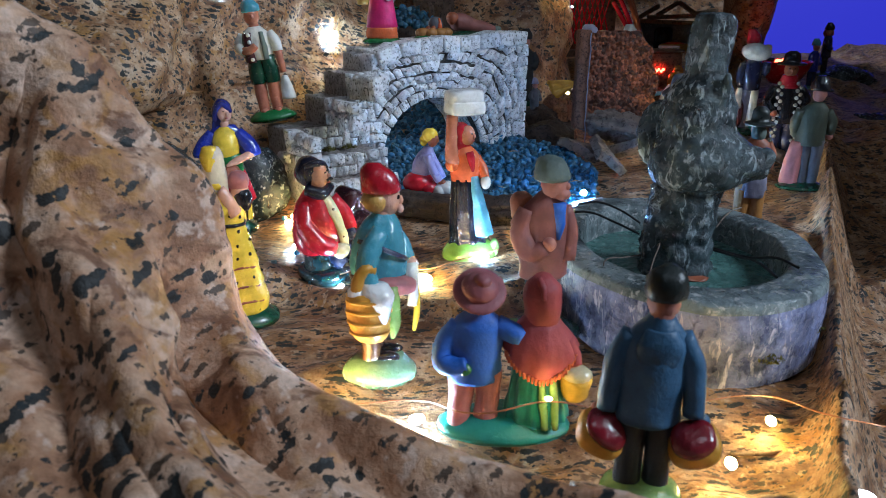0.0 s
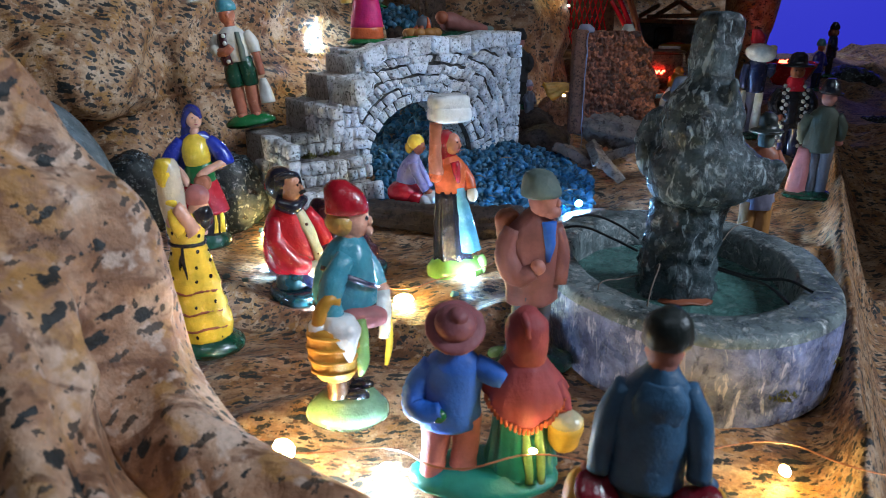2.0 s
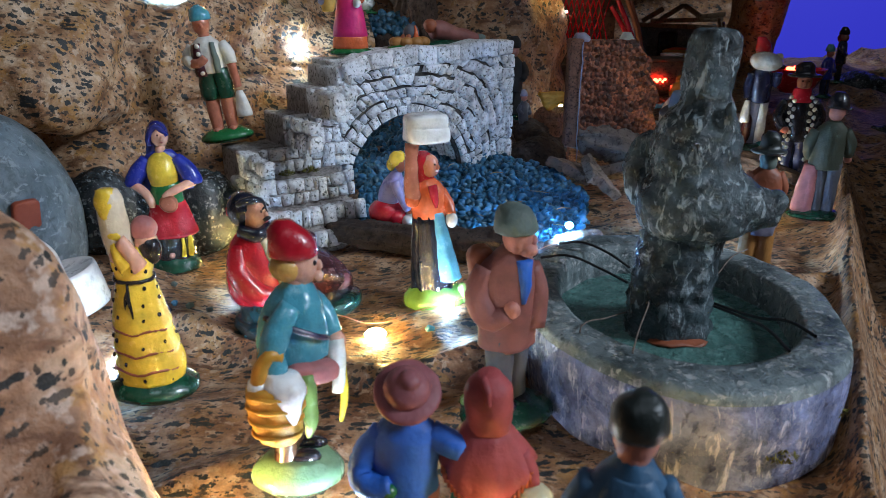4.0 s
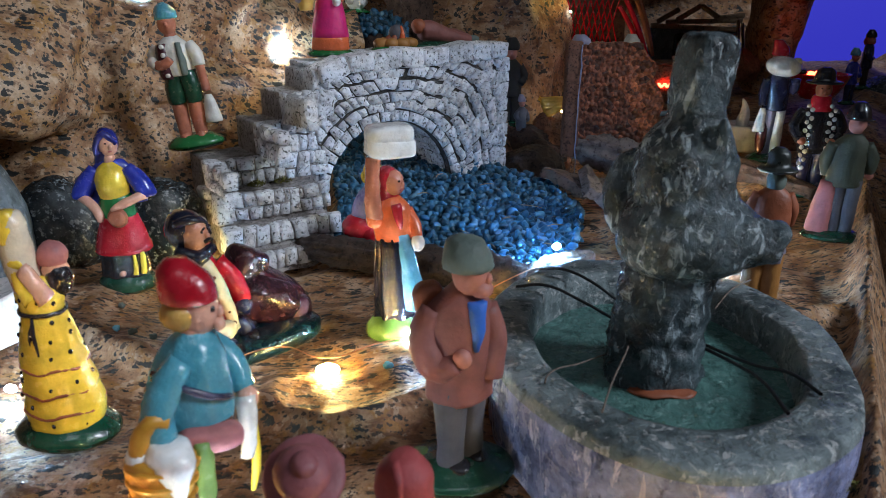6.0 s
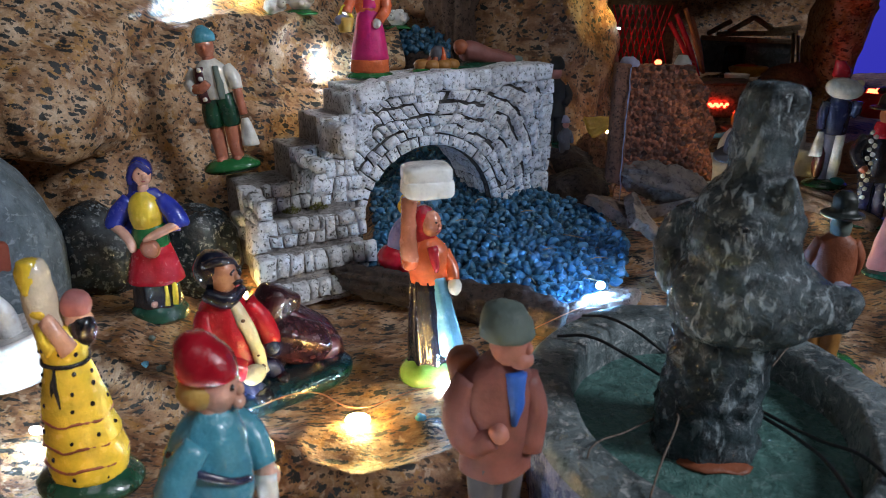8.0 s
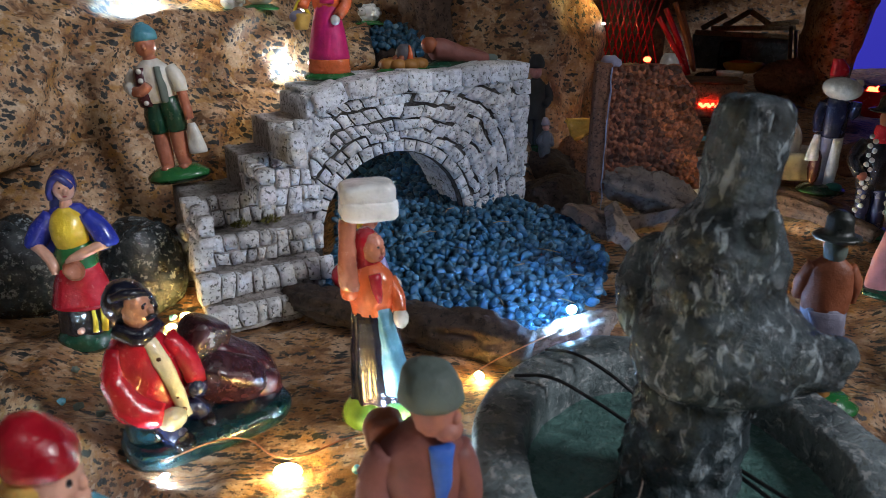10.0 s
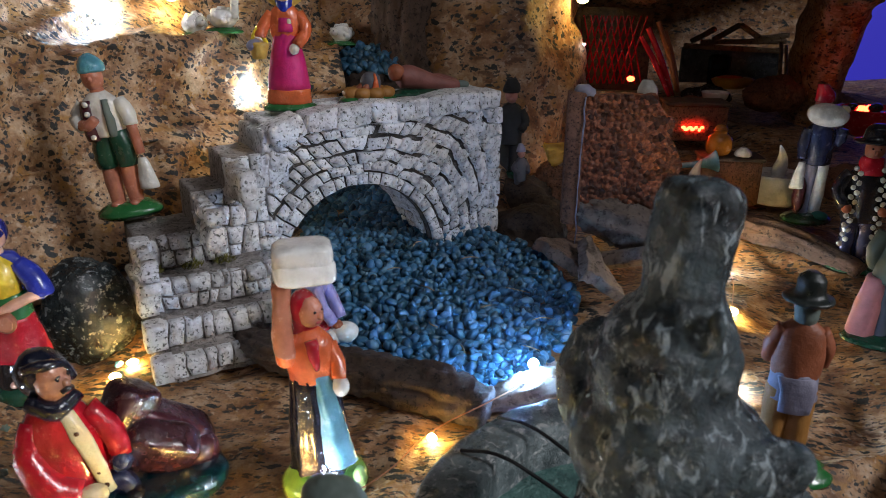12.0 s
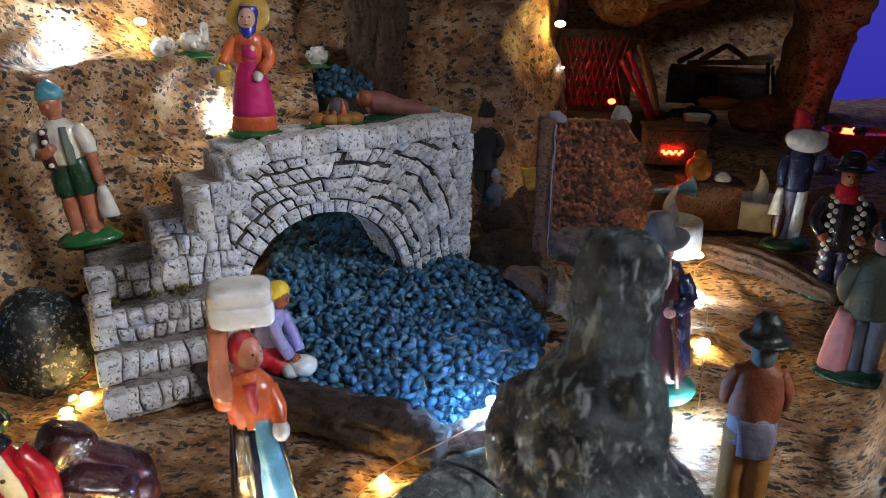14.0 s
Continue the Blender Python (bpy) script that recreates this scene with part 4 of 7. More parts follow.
def ring_sheet(profile, n=96, wob=0.0006):
    """Profile of (share of the outline, z) turned round the basin."""
    bm = bmesh.new()
    rings = []
    for k, (f, z) in enumerate(profile):
        ring = []
        for i in range(n):
            t = 2 * math.pi * i / n
            p = Vector((math.cos(t) * basin_r(t) * f, math.sin(t) * basin_r(t) * f, z))
            q = noise.noise(p * 90) * wob + noise.noise(p * 260) * wob * 0.5
            ring.append(bm.verts.new(p + Vector((math.cos(t) * q, math.sin(t) * q, q))))
        rings.append(ring)
    for a, b in zip(rings, rings[1:]):
        for i in range(n):
            bm.faces.new((a[i], a[(i + 1) % n], b[(i + 1) % n], b[i]))
    return bm


def fountain():
    top = group_empty("fountain", pose(FX, FY, 0))
    part("basin_wall", ring_sheet([(0.985, -0.009), (0.99, 0.002), (1.0, 0.008), (1.0, 0.013), (0.995, 0.0185)]), FOUNTAIN_WALL, top, "blue-violet brushed plaster side")
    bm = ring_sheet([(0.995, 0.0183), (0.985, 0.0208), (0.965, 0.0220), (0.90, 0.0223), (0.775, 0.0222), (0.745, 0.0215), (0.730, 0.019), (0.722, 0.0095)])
    part("rim", bm, FOUNTAIN_RIM, top, "grey weathered rim with light painted into its tone")
    bm = ring_sheet([(0.726, 0.0100), (0.6, 0.0098), (0.4, 0.0105), (0.2, 0.012), (0.02, 0.013)], wob=0.0004)
    part("basin_floor", bm, BASIN_FLOOR, top, "dull sea-green painted floor")
    seat = pose(-0.0004, -0.0058, 0)
    s = Sculpt()
    s.loft([(-2.0, 0, 9, 15.8, 15), (-2.0, 0, 14, 14.8, 14), (-2.0, 0, 24, 13.8, 13.2), (-1.6, 0, 33, 13.6, 13.0), (-0.8, 0, 46, 13.2, 12.6)], FOUNTAIN, 56, 7, 0.035, 8)
    s.ball((-2, -12.6, 11.6), (10, 4.4, 1.1), M_RUST)
    ob = s.done("pedestal", seat, "", "", 0.9)
    ob.parent = top
    s = Sculpt()
    # dish-like plinth, egg-shaped robe, hooded block of a head
    s.loft([(0.5, 0, 42, 12.6, 12), (1, -0.5, 46, 13.0, 12.6), (2.4, -1, 49, 17.0, 15.6), (3.4, -1, 53, 20.0, 17.4), (3.4, -1, 60, 20.2, 17), (3.0, -0.8, 65, 17.6, 15), (2.0, 0, 69, 14.4, 12.8)], FOUNTAIN, 60, 3, 0.03, 7)
    s.loft([(1.0, 0, 62, 14.0, 13), (0.8, 0, 69, 14.6, 13.6), (0.6, 0, 76, 14.0, 13), (1.0, 0, 83, 12.4, 11.6), (1.6, 0, 88, 9.8, 9.2), (2.2, 0, 91.5, 7.2, 7.0)], FOUNTAIN, 56, 5, 0.022, 7)
    s.slab((2.9, 0.0, 101), (7.2, 6.8, 11.8), FOUNTAIN, (0, 6, 20), 4.2, 40, 26)
    s.slab((2.2, -0.4, 92), (7.6, 7.0, 4.0), FOUNTAIN, (0, 0, 0), 3.0, 30, 16)
    # forearm that juts out, with a stump of a hand
    s.tube([(6, -6, 60, 8.5), (14, -7.5, 58.5, 8.4), (20, -8.6, 57.5, 7.4), (24.5, -9.4, 57.0, 5.6)], FOUNTAIN, 26, 6)
    s.slab((24.6, -9.2, 57.4), (3.0, 5.0, 6.2), FOUNTAIN, (6, 14, -10), 3.0, 24, 16)
    # drooping hooded shape at the other side
    s.tube([(-5, 7, 66, 5.2), (-9, 9.5, 72.5, 5.0), (-12, 9.5, 74.5, 5.0), (-14.6, 8.6, 70, 4.8), (-15.4, 7.2, 62, 4.4), (-13.0, 5.0, 56, 4.2)], FOUNTAIN, 26, 6)
    s.slab((-8.5, -3.5, 58.5), (7.4, 8.4, 6.4), FOUNTAIN, (0, -10, 0), 2.8, 28, 16)
    s.slab((6.4, -9.6, 80), (1.9, 2.6, 12), FOUNTAIN, (8, 2, 0), 2.6, 24, 18)
    s.slab((-6, -9.0, 72), (5.2, 3.2, 5.5), FOUNTAIN, (12, -20, 0), 2.6, 24, 14)
    s.slab((2, -12, 64.5), (9, 3.6, 4.0), FOUNTAIN, (0, 8, 0), 2.6, 24, 14)
    bm = s.bm
    bmesh.ops.recalc_face_normals(bm, faces=bm.faces)
    ob = s.done("carved_figure", seat, "rough grey carved stone figure", "", 0.3)
    ob.parent = top
    weld = ob.modifiers.new("weld", "REMESH")
    weld.mode, weld.voxel_size, weld.use_smooth_shade = "VOXEL", 0.0008, True
    soft = ob.modifiers.new("soften", "SMOOTH")
    soft.factor, soft.iterations = 0.5, 4
    for size, depth in ((0.011, 0.0020), (0.0045, 0.0012)):
        lumps = bpy.data.textures.new("carved_lumps", "CLOUDS")
        lumps.noise_scale, lumps.noise_depth = size, 2
        rough = ob.modifiers.new("carved", "DISPLACE")
        rough.texture, rough.strength, rough.mid_level, rough.texture_coords = lumps, depth, 0.5, "LOCAL"
    for ob in top.children:
        if "category" in ob:
            del ob["category"]
    return tagged(top, "oval grey-green plaster fountain with a rough carved column", "fountain")


def wire(name, pts, r, mat, label="", parent=None, category="wire"):
    cu = bpy.data.curves.new(name, "CURVE")
    cu.dimensions, cu.bevel_depth, cu.bevel_resolution, cu.resolution_u = "3D", r, 2, 6
    sp = cu.splines.new("BEZIER")
    sp.bezier_points.add(len(pts) - 1)
    for b, p in zip(sp.bezier_points, pts):
        b.co, b.handle_left_type, b.handle_right_type = p, "AUTO", "AUTO"
    cu.materials.append(mat)
    ob = new(name, cu)
    if parent:
        ob.parent = parent
    elif label:
        tagged(ob, label, category)
    return ob


# ---- fairy lights ----
def fairy_light(c, cool, size):
    bm = bmesh.new()
    bmesh.ops.create_icosphere(bm, subdivisions=2, radius=size)
    bmesh.ops.scale(bm, vec=(1.0, 1.5, 0.85), verts=bm.verts)
    dim = c[1] > 0.59 and c[0] != 0.108
    pool = cool and 0.06 < c[0] < 0.082 and 0.37 < c[1] < 0.41
    ob = link_mesh("fairy_light", bm, POOL_LED if pool else (COOL_DIM if dim else COOL_LED) if cool else (WARM_DIM if dim else WARM_LED))
    ob.matrix_world = pose(*c, 0, 0, (c[0] * 9000) % 180)
    return tagged(ob, "tiny glowing cool-white light bulb on a copper string" if cool else "tiny glowing warm-yellow light bulb on a copper string", "fairy light", "fairy lights of the village")


LIGHTS = ((-0.009, 0.300, 0.005, 0, 0.0028), (0.0195, 0.319, 0.004, 1, 0.0017), (0.044, 0.3565, 0.0065, 0, 0.0015), (0.0778, 0.3875, 0.0165, 1, 0.0018),
          (-0.086, 0.402, 0.004, 0, 0.0016), (-0.008, 0.190, 0.003, 1, 0.0017), (0.029, 0.1742, 0.0135, 0, 0.0007), (-0.045, 0.296, 0.003, 1, 0.0010), (-0.087, 0.390, 0.003, 0, 0.0015),
          (-0.076, 0.351, 0.003, 1, 0.0010), (-0.036, 0.193, 0.007, 0, 0.0028), (-0.112, 0.285, 0.004, 1, 0.0015), (0.106, 0.151, 0.005, 1, 0.0018), (0.079, 0.168, 0.003, 0, 0.0016),
          (0.099, 0.189, 0.003, 0, 0.0015), (0.185, 0.536, 0.005, 1, 0.0019), (0.157, 0.413, 0.004, 1, 0.0018), (0.188, 0.559, 0.010, 0, 0.0022), (0.173, 0.474, 0.005, 0, 0.0025),
          (0.226, 0.590, 0.006, 0, 0.0010), (0.114, 0.612, 0.040, 1, 0.0014), (0.104, 0.612, 0.044, 0, 0.0013), (-0.125, 0.556, 0.140, 0, 0.0022), (-0.1525, 0.5275, 0.1375, 1, 0.0023),
          (-0.0790, 0.5485, 0.0945, 1, 0.0015), (-0.062, 0.515, 0.072, 0, 0.0015), (0.108, 0.650, 0.140, 0, 0.0024), (0.112, 0.66, 0.112, 1, 0.0007))


# ---- tealights, ruined wall, rocks ----
def tealight(m, label):
    top = group_empty("led_candle", m)
    s = Sculpt()
    s.loft([(0, 0, 0, 17.6, 17.6), (0, 0, 1.5, 18.6, 18.6), (0, 0, 17, 18.2, 18.2), (0, 0, 19, 16.8, 16.8), (0, 0, 17.6, 13, 13), (0, 0, 17.2, 5, 5)], WAX, 40, k=2, round_ends=False)
    bmesh.ops.scale(s.bm, vec=(0.001,) * 3, verts=s.bm.verts)
    bmesh.ops.recalc_face_normals(s.bm, faces=s.bm.faces)
    part("cup", s.bm, WAX, top)
    s = Sculpt()
    s.tube([(0, 0, 16, 4.2), (0, 0, 21, 4.8), (1.2, 0, 27, 3.8), (0.2, 0, 33, 2.2), (-2.2, 0, 38, 0.6)], WAX, 14)
    bmesh.ops.scale(s.bm, vec=(0.001,) * 3, verts=s.bm.verts)
    bmesh.ops.recalc_face_normals(s.bm, faces=s.bm.faces)
    part("flame_tip", s.bm, WAX, top, "translucent white flame-shaped tip")
    return tagged(top, label, "candle", "battery candles")


def ruined_wall():
    top = group_empty("ruined_wall", pose(0.1000, 0.520, 0.032))
    rnd = random.Random(4)
    bm = bmesh.new()
    # slab of pressed cork whose right end is broken off in steps
    prof = [(0.0, 0.0), (0.054, 0.0), (0.053, 0.012), (0.050, 0.02), (0.053, 0.030), (0.049, 0.040), (0.046, 0.044), (0.047, 0.052), (0.041, 0.058), (0.038, 0.064), (0.0, 0.066)]
    nv, nh = 104, 90
    def edge(z):
        pts = sorted((b, a) for a, b in prof[1:10])
        return float(np.interp(z, [p[0] for p in pts], [p[1] for p in pts]))
    grids = []
    for y in (0.0, 0.012):
        g = [[bm.verts.new((edge(0.065 * j / nv) * i / nh, y, 0.065 * j / nv)) for i in range(nh + 1)] for j in range(nv + 1)]
        grids.append(g)
    a, b = grids
    for j in range(nv):
        for i in range(nh):
            bm.faces.new((a[j][i], a[j][i + 1], a[j + 1][i + 1], a[j + 1][i]))
            bm.faces.new((b[j][i], b[j + 1][i], b[j + 1][i + 1], b[j][i + 1]))
    for j in range(nv):
        bm.faces.new((a[j][nh], b[j][nh], b[j + 1][nh], a[j + 1][nh]))
        bm.faces.new((a[j][0], a[j + 1][0], b[j + 1][0], b[j][0]))
    for i in range(nh):
        bm.faces.new((a[nv][i], a[nv][i + 1], b[nv][i + 1], b[nv][i]))
        bm.faces.new((a[0][i], b[0][i], b[0][i + 1], a[0][i + 1]))
    for v in bm.verts:
        v.co += Vector((0.5, 1, 0.5)) * (0.0010 * noise.noise(v.co * 160) + 0.0024 * (0.5 - noise.voronoi(v.co * 270)[0][0]))
    bmesh.ops.recalc_face_normals(bm, faces=bm.faces)
    part("cork_slab", bm, CORK_CRUMBS, top, "crumbly red-brown pressed cork")
    s = Sculpt()
    s.box((-2, 3, 32), (4.5, 7, 34), CORK, (0, 0, 0), 0.15)
    s.tube([(1.8, -4.6, -18, 0.3), (1.5, -4.4, 10, 0.4), (1.6, -4.6, 40, 0.35), (2.0, -4.2, 64, 0.45)], M_LILAC)
    ob = s.done("corner_post", Matrix(), "", "", 0.4)
    ob.parent = top

    s = Sculpt()
    s.loft([(2, 3, 64, 5.6, 5), (2, 3, 66.5, 5.2, 4.6), (1.4, 3, 69, 3.2, 3)], M_LILAC, 18)
    ob = s.done("cap_stone", Matrix(), "", "", 0.5)
    ob.parent = top
    return tagged(top, "ruined wall of crumbly red-brown cork with a broken end", "wall")


stone_bridge()
fill_pool()
boulder("ledge_rock", (-0.028, 0.618, 0.082), (0.030, 0.020, 0.022), BARK, "dark rock under the blue gravel heap", 0.2, 17)
spots = []
rnd0 = random.Random(8)
for i in range(170):
    a, b = rnd0.uniform(-1, 1), rnd0.uniform(-1, 1)
    spots.append((-0.027 + a * 0.0175, 0.612 + b * 0.010, 0.1045 + 0.006 * b - 0.004 * a * a + rnd0.uniform(-0.002, 0.002)))
gravel("upper_gravel", spots, "small heap of light blue gravel on the ledge", (0.0022, 0.0036), 7)
fountain()
rough_log("bark_log", [(-0.046, 0.419, 0.004, 0.004), (-0.03, 0.408, 0.006, 0.0075), (-0.005, 0.397, 0.006, 0.0085), (0.025, 0.386, 0.007, 0.010), (0.048, 0.377, 0.007, 0.010), (0.062, 0.372, 0.006, 0.0075)], BARK, "dark brown strip of bark that edges the pool")
rough_log("bark_chip", [(0.060, 0.378, 0.003, 0.003), (0.070, 0.384, 0.005, 0.006), (0.085, 0.395, 0.005, 0.007), (0.096, 0.41, 0.004, 0.004)], PALE_BARK, "pale bark strip beside the gravel pool")
def bark_chip(c, size, turn, tip, seed, mat, label):
    """A split flake of bark: thin, tapered to one corner, with torn edges."""
    bm = bmesh.new()
    bmesh.ops.create_cube(bm, size=2.0)
    bmesh.ops.subdivide_edges(bm, edges=bm.edges[:], cuts=17, use_grid_fill=True)
    for v in bm.verts:
        p = v.co.copy()
        k = (p.x + 1) / 2
        wide = 1 - tip * k + 0.16 * noise.noise(Vector((p.x * 2.4, seed, 0)))
        arch = 0.9 * (1 - p.y * p.y) * 0.5
        q = Vector((p.x * size[0], p.y * size[1] * wide, (p.z + arch) * size[2]))
        g = q * 260 + Vector((seed * 9.0, 0, 0))
        v.co = q + Vector((noise.noise(g * 0.6) * 0.0016, noise.noise(g * 0.6 + Vector((5, 0, 0))) * 0.0014, (noise.noise(Vector((g.x * 0.35, g.y * 1.8, 0))) * 0.0013 + noise.noise(g) * 0.0005)))
    ob = link_mesh("bark_chip", bm, mat)
    ob.matrix_world = pose(*c, *turn)
    return tagged(ob, label, "bark", "bark flakes by the pool")


bark_chip((0.1085, 0.487, 0.020), (0.019, 0.013, 0.0028), (38, -18, 100), 0.85, 2, PALE_BARK, "pale pointed flake of bark leaning beside the pool")
bark_chip((0.101, 0.508, 0.016), (0.022, 0.015, 0.0030), (20, 12, 60), 0.5, 5, RED_BARK, "dark brown flake of bark lying beside the pool")
bark_chip((0.131, 0.497, 0.020), (0.024, 0.011, 0.0032), (30, 16, 160), 0.7, 8, PALE_BARK, "curled pale flake of bark below the ruined wall")
bark_chip((0.101, 0.607, 0.050), (0.013, 0.008, 0.0016), (52, -10, 20), 0.8, 11, AMBER, "glossy amber shard that catches a light beside the bridge")
rough_log("bark_branch", [(0.098, 0.528, 0.036, 0.007), (0.118, 0.520, 0.033, 0.012), (0.14, 0.515, 0.026, 0.013), (0.162, 0.515, 0.012, 0.006)], PALE_BARK, "curved pale bark below the ruined wall", amp=0.28)
rough_log("bark_strip", [(0.185, 0.60, 0.012, 0.007), (0.21, 0.585, 0.012, 0.009), (0.235, 0.56, 0.010, 0.008), (0.255, 0.53, 0.006, 0.005)], RED_BARK, "long bark strip laid on the ground", amp=0.25)
rough_log("cork_bark_pillar", [(0.002, 0.622, 0.02, 0.018), (-0.003, 0.626, 0.08, 0.017), (-0.008, 0.632, 0.13, 0.017), (-0.012, 0.636, 0.20, 0.020), (-0.012, 0.64, 0.30, 0.024)], RED_BARK, "tall rough cork-bark pillar against the cliff", 13, 0.42, "bark pillar", 72)
boulder("brown_rock", (0.077, 0.545, 0.014), (0.024, 0.018, 0.017), BARK, "smooth dark brown rock beside the bridge", 0.16, 3)
boulder("brown_rock", (0.072, 0.585, 0.016), (0.030, 0.026, 0.020), BARK, "low dark brown rock in the shade behind the bridge", 0.28, 23)
boulder("brown_rock", (0.092, 0.60, 0.016), (0.018, 0.02, 0.026), CORK, "brown rock under the far light", 0.3, 6)
boulder("dark_rock", (-0.158, 0.402, 0.014), (0.022, 0.020, 0.026), DARK_ROCK, "glossy black-green painted rock", 0.10, 1)
boulder("dark_rock", (-0.112, 0.418, 0.012), (0.020, 0.017, 0.026), DARK_ROCK, "glossy dark rock lit yellow from below", 0.12, 2)


RUST_DOOR = paint("rust_red_paint", (0.26, 0.055, 0.025), 0.6)


def dome_hut(m):
    top = group_empty("dome_hut", m)
    ob = boulder("dome", (0, 0, 0.02), (0.043, 0.04, 0.066), GREY_ROCK, "", 0.05, 4, 1.2)
    ob.parent = top
    del ob["category"]
    s = Sculpt()
    s.slab((0, 0, 9), (6.6, 2.2, 9.5), RUST_DOOR, (0, 0, 0), 5.0)
    ob = s.done("doorway", pose(0.0308, -0.0232, 0.029, 12, 0, 53), "", "", 0.3)
    ob.parent = top
    ob["label"] = "rust-red round-topped doorway"
    return tagged(top, "blue-grey brushed dome hut with a rust-red doorway", "hut")


dome_hut(pose(-0.190, 0.365, 0.0) @ Matrix.Scale(0.86, 4))
ruined_wall()
tealight(pose(0.172, 0.565, 0.018, 0, 0, 200), "white plastic battery candle with a flame tip")
tealight(pose(0.247, 0.648, 0.012, 0, 0, 20), "white plastic battery candle with a flame tip")
tealight(pose(-0.1345, 0.316, 0.002, 4, -12, 0) @ Matrix.Scale(0.88, 4), "white plastic battery candle with a bent flame tip")
for x, y, z, cool, size in LIGHTS:
    if z < 0.0105:
        z = max(z - 0.006, min(z + 0.008, rest_z(x, y, 0.03) + 0.0022))
    fairy_light((x, y, z), cool, size)


# ---- painted clay figures, each one mesh ----
NIGHT = paint("night_blue_glaze", (0.008, 0.010, 0.022), 0.12, 0.05)
GARLIC = paint("garlic_paint", (0.46, 0.42, 0.34), 0.5)
OLIVE_SKIN = paint("olive_skin_glaze", (0.42, 0.20, 0.125))
BASE_GREEN = paint("leaf_green_glaze", (0.13, 0.25, 0.045), 0.16)
ORANGE_CLOTH = paint("matt_orange_paint", (0.56, 0.115, 0.030), 0.6)
YELLOW_STRAW = paint("yellow_straw_paint", (0.70, 0.44, 0.05), 0.45)
CREAM_WHITE = paint("cream_white_glaze", (0.70, 0.60, 0.46))
SACK = paint("maroon_sack_glaze", (0.042, 0.014, 0.019), 0.24)
NAVY_BLUE = paint("deep_blue_glaze", (0.016, 0.020, 0.16), 0.2)
DEEP_TEAL = paint("deep_teal_glaze", (0.003, 0.026, 0.034), 0.10, 0.04)


def yellow_dress_woman(m):
    s = Sculpt()
    s.base(19, 15, 6, DARK_GREEN)
    s.loft([(0, 0, 4, 13, 12), (0, 0, 10, 14, 13), (-0.5, 0, 15, 12.6, 12), (-1, 0, 17, 13, 12), (-1.5, 0, 22, 11.4, 11), (-2, 0, 24, 11.6, 11), (-2.6, 0, 30, 9.8, 9.5), (-3, 0, 36, 8.0, 7.8), (-3.4, 0, 39, 7.2, 7), (-3.6, 0, 44, 8.4, 7.5), (-4, 0, 48, 6, 5)], YELLOW, 28, 9, 0.012, 4)
    for z, r, x in ((10.5, 13.7, -0.3), (16.2, 12.5, -1), (23.2, 11.4, -2)):
        s.tube([(x + r * math.cos(t), r * 0.95 * math.sin(t), z + 0.5 * math.sin(5 * t), 0.5) for t in np.linspace(0, 2 * math.pi, 17)], M_RUST, 6, 2)
    s.tube([(-3.3 + 7.6 * math.cos(t), 7.4 * math.sin(t), 38.6, 0.7) for t in np.linspace(0, 2 * math.pi, 17)], BLACK, 6, 2)
    s.tube([(-3.6, -7.6, 38, 0.5), (-2.6, -8.9, 33, 0.9), (-1, -10, 28, 0.3)], BLACK, 6)
    s.tube([(-3.4, -7.7, 37, 0.3), (-4.2, -8.4, 33, 0.6), (-4.4, -8.9, 30, 0.2)], BLACK, 6)
    rnd = random.Random(2)
    for z, r in ((8, 13.7), (13, 13), (19, 12.3), (27, 10.6), (32, 9.3), (36, 8.2), (42, 7.8), (45, 7.6)):
        for k in range(8):
            t = 2 * math.pi * (k + rnd.uniform(-0.2, 0.2)) / 8 + z
            x = -z * 0.085
            s.ball((x + r * math.cos(t), r * 0.93 * math.sin(t), z + rnd.uniform(-1, 1)), 0.75, BLACK, n=8)
    s.ball((2, 2, 49), (4.5, 4.5, 5.2), SKIN)
    s.ball((3.5, 1, 47), (4.6, 4.6, 4.6), BLACK)
    s.ball((1.5, 2, 53.5), (5.2, 5, 4), M_PINK)
    s.tube([(-6.4, -2, 43, 3.2), (-7.4, -4, 47, 3.2), (-7, -3, 51, 3.2)], SKIN)
    s.loft([(-5.6, -2, 45, 5.6, 4.6), (-7.0, -2.6, 50, 5.6, 5.0), (-7.8, -3, 57, 5.4, 5.0), (-8.4, -3, 63, 5.2, 4.8), (-8.8, -3, 66, 3.6, 3.4)], CREAM_WHITE, 20)
    s.loft([(-8.6, -4.6, 58, 3.0, 3.6), (-9.0, -4.8, 62, 4.4, 3.6), (-9.2, -4.2, 66.2, 3.4, 3.0)], YELLOW, 16)
    s.slab((-6.6, -6.6, 53), (2.6, 1.4, 1.4), YELLOW, (0, 10, 0), 2.6, 16, 10)
    s.tube([(-2.5, -6.0, 43, 3.4), (-5.5, -5.6, 46.5, 3.2), (-7.0, -4.6, 51, 3.0)], YELLOW)
    s.tube([(1.5, -5.0, 43, 3.2), (-1.0, -6.4, 47.5, 2.8), (-4.8, -6.4, 51.5, 2.4)], SKIN)
    return s.done("polka_dot_dress_figurine", m, "glazed figurine in yellow black-dotted dress with raised jar", "figurine", slim=0.80)


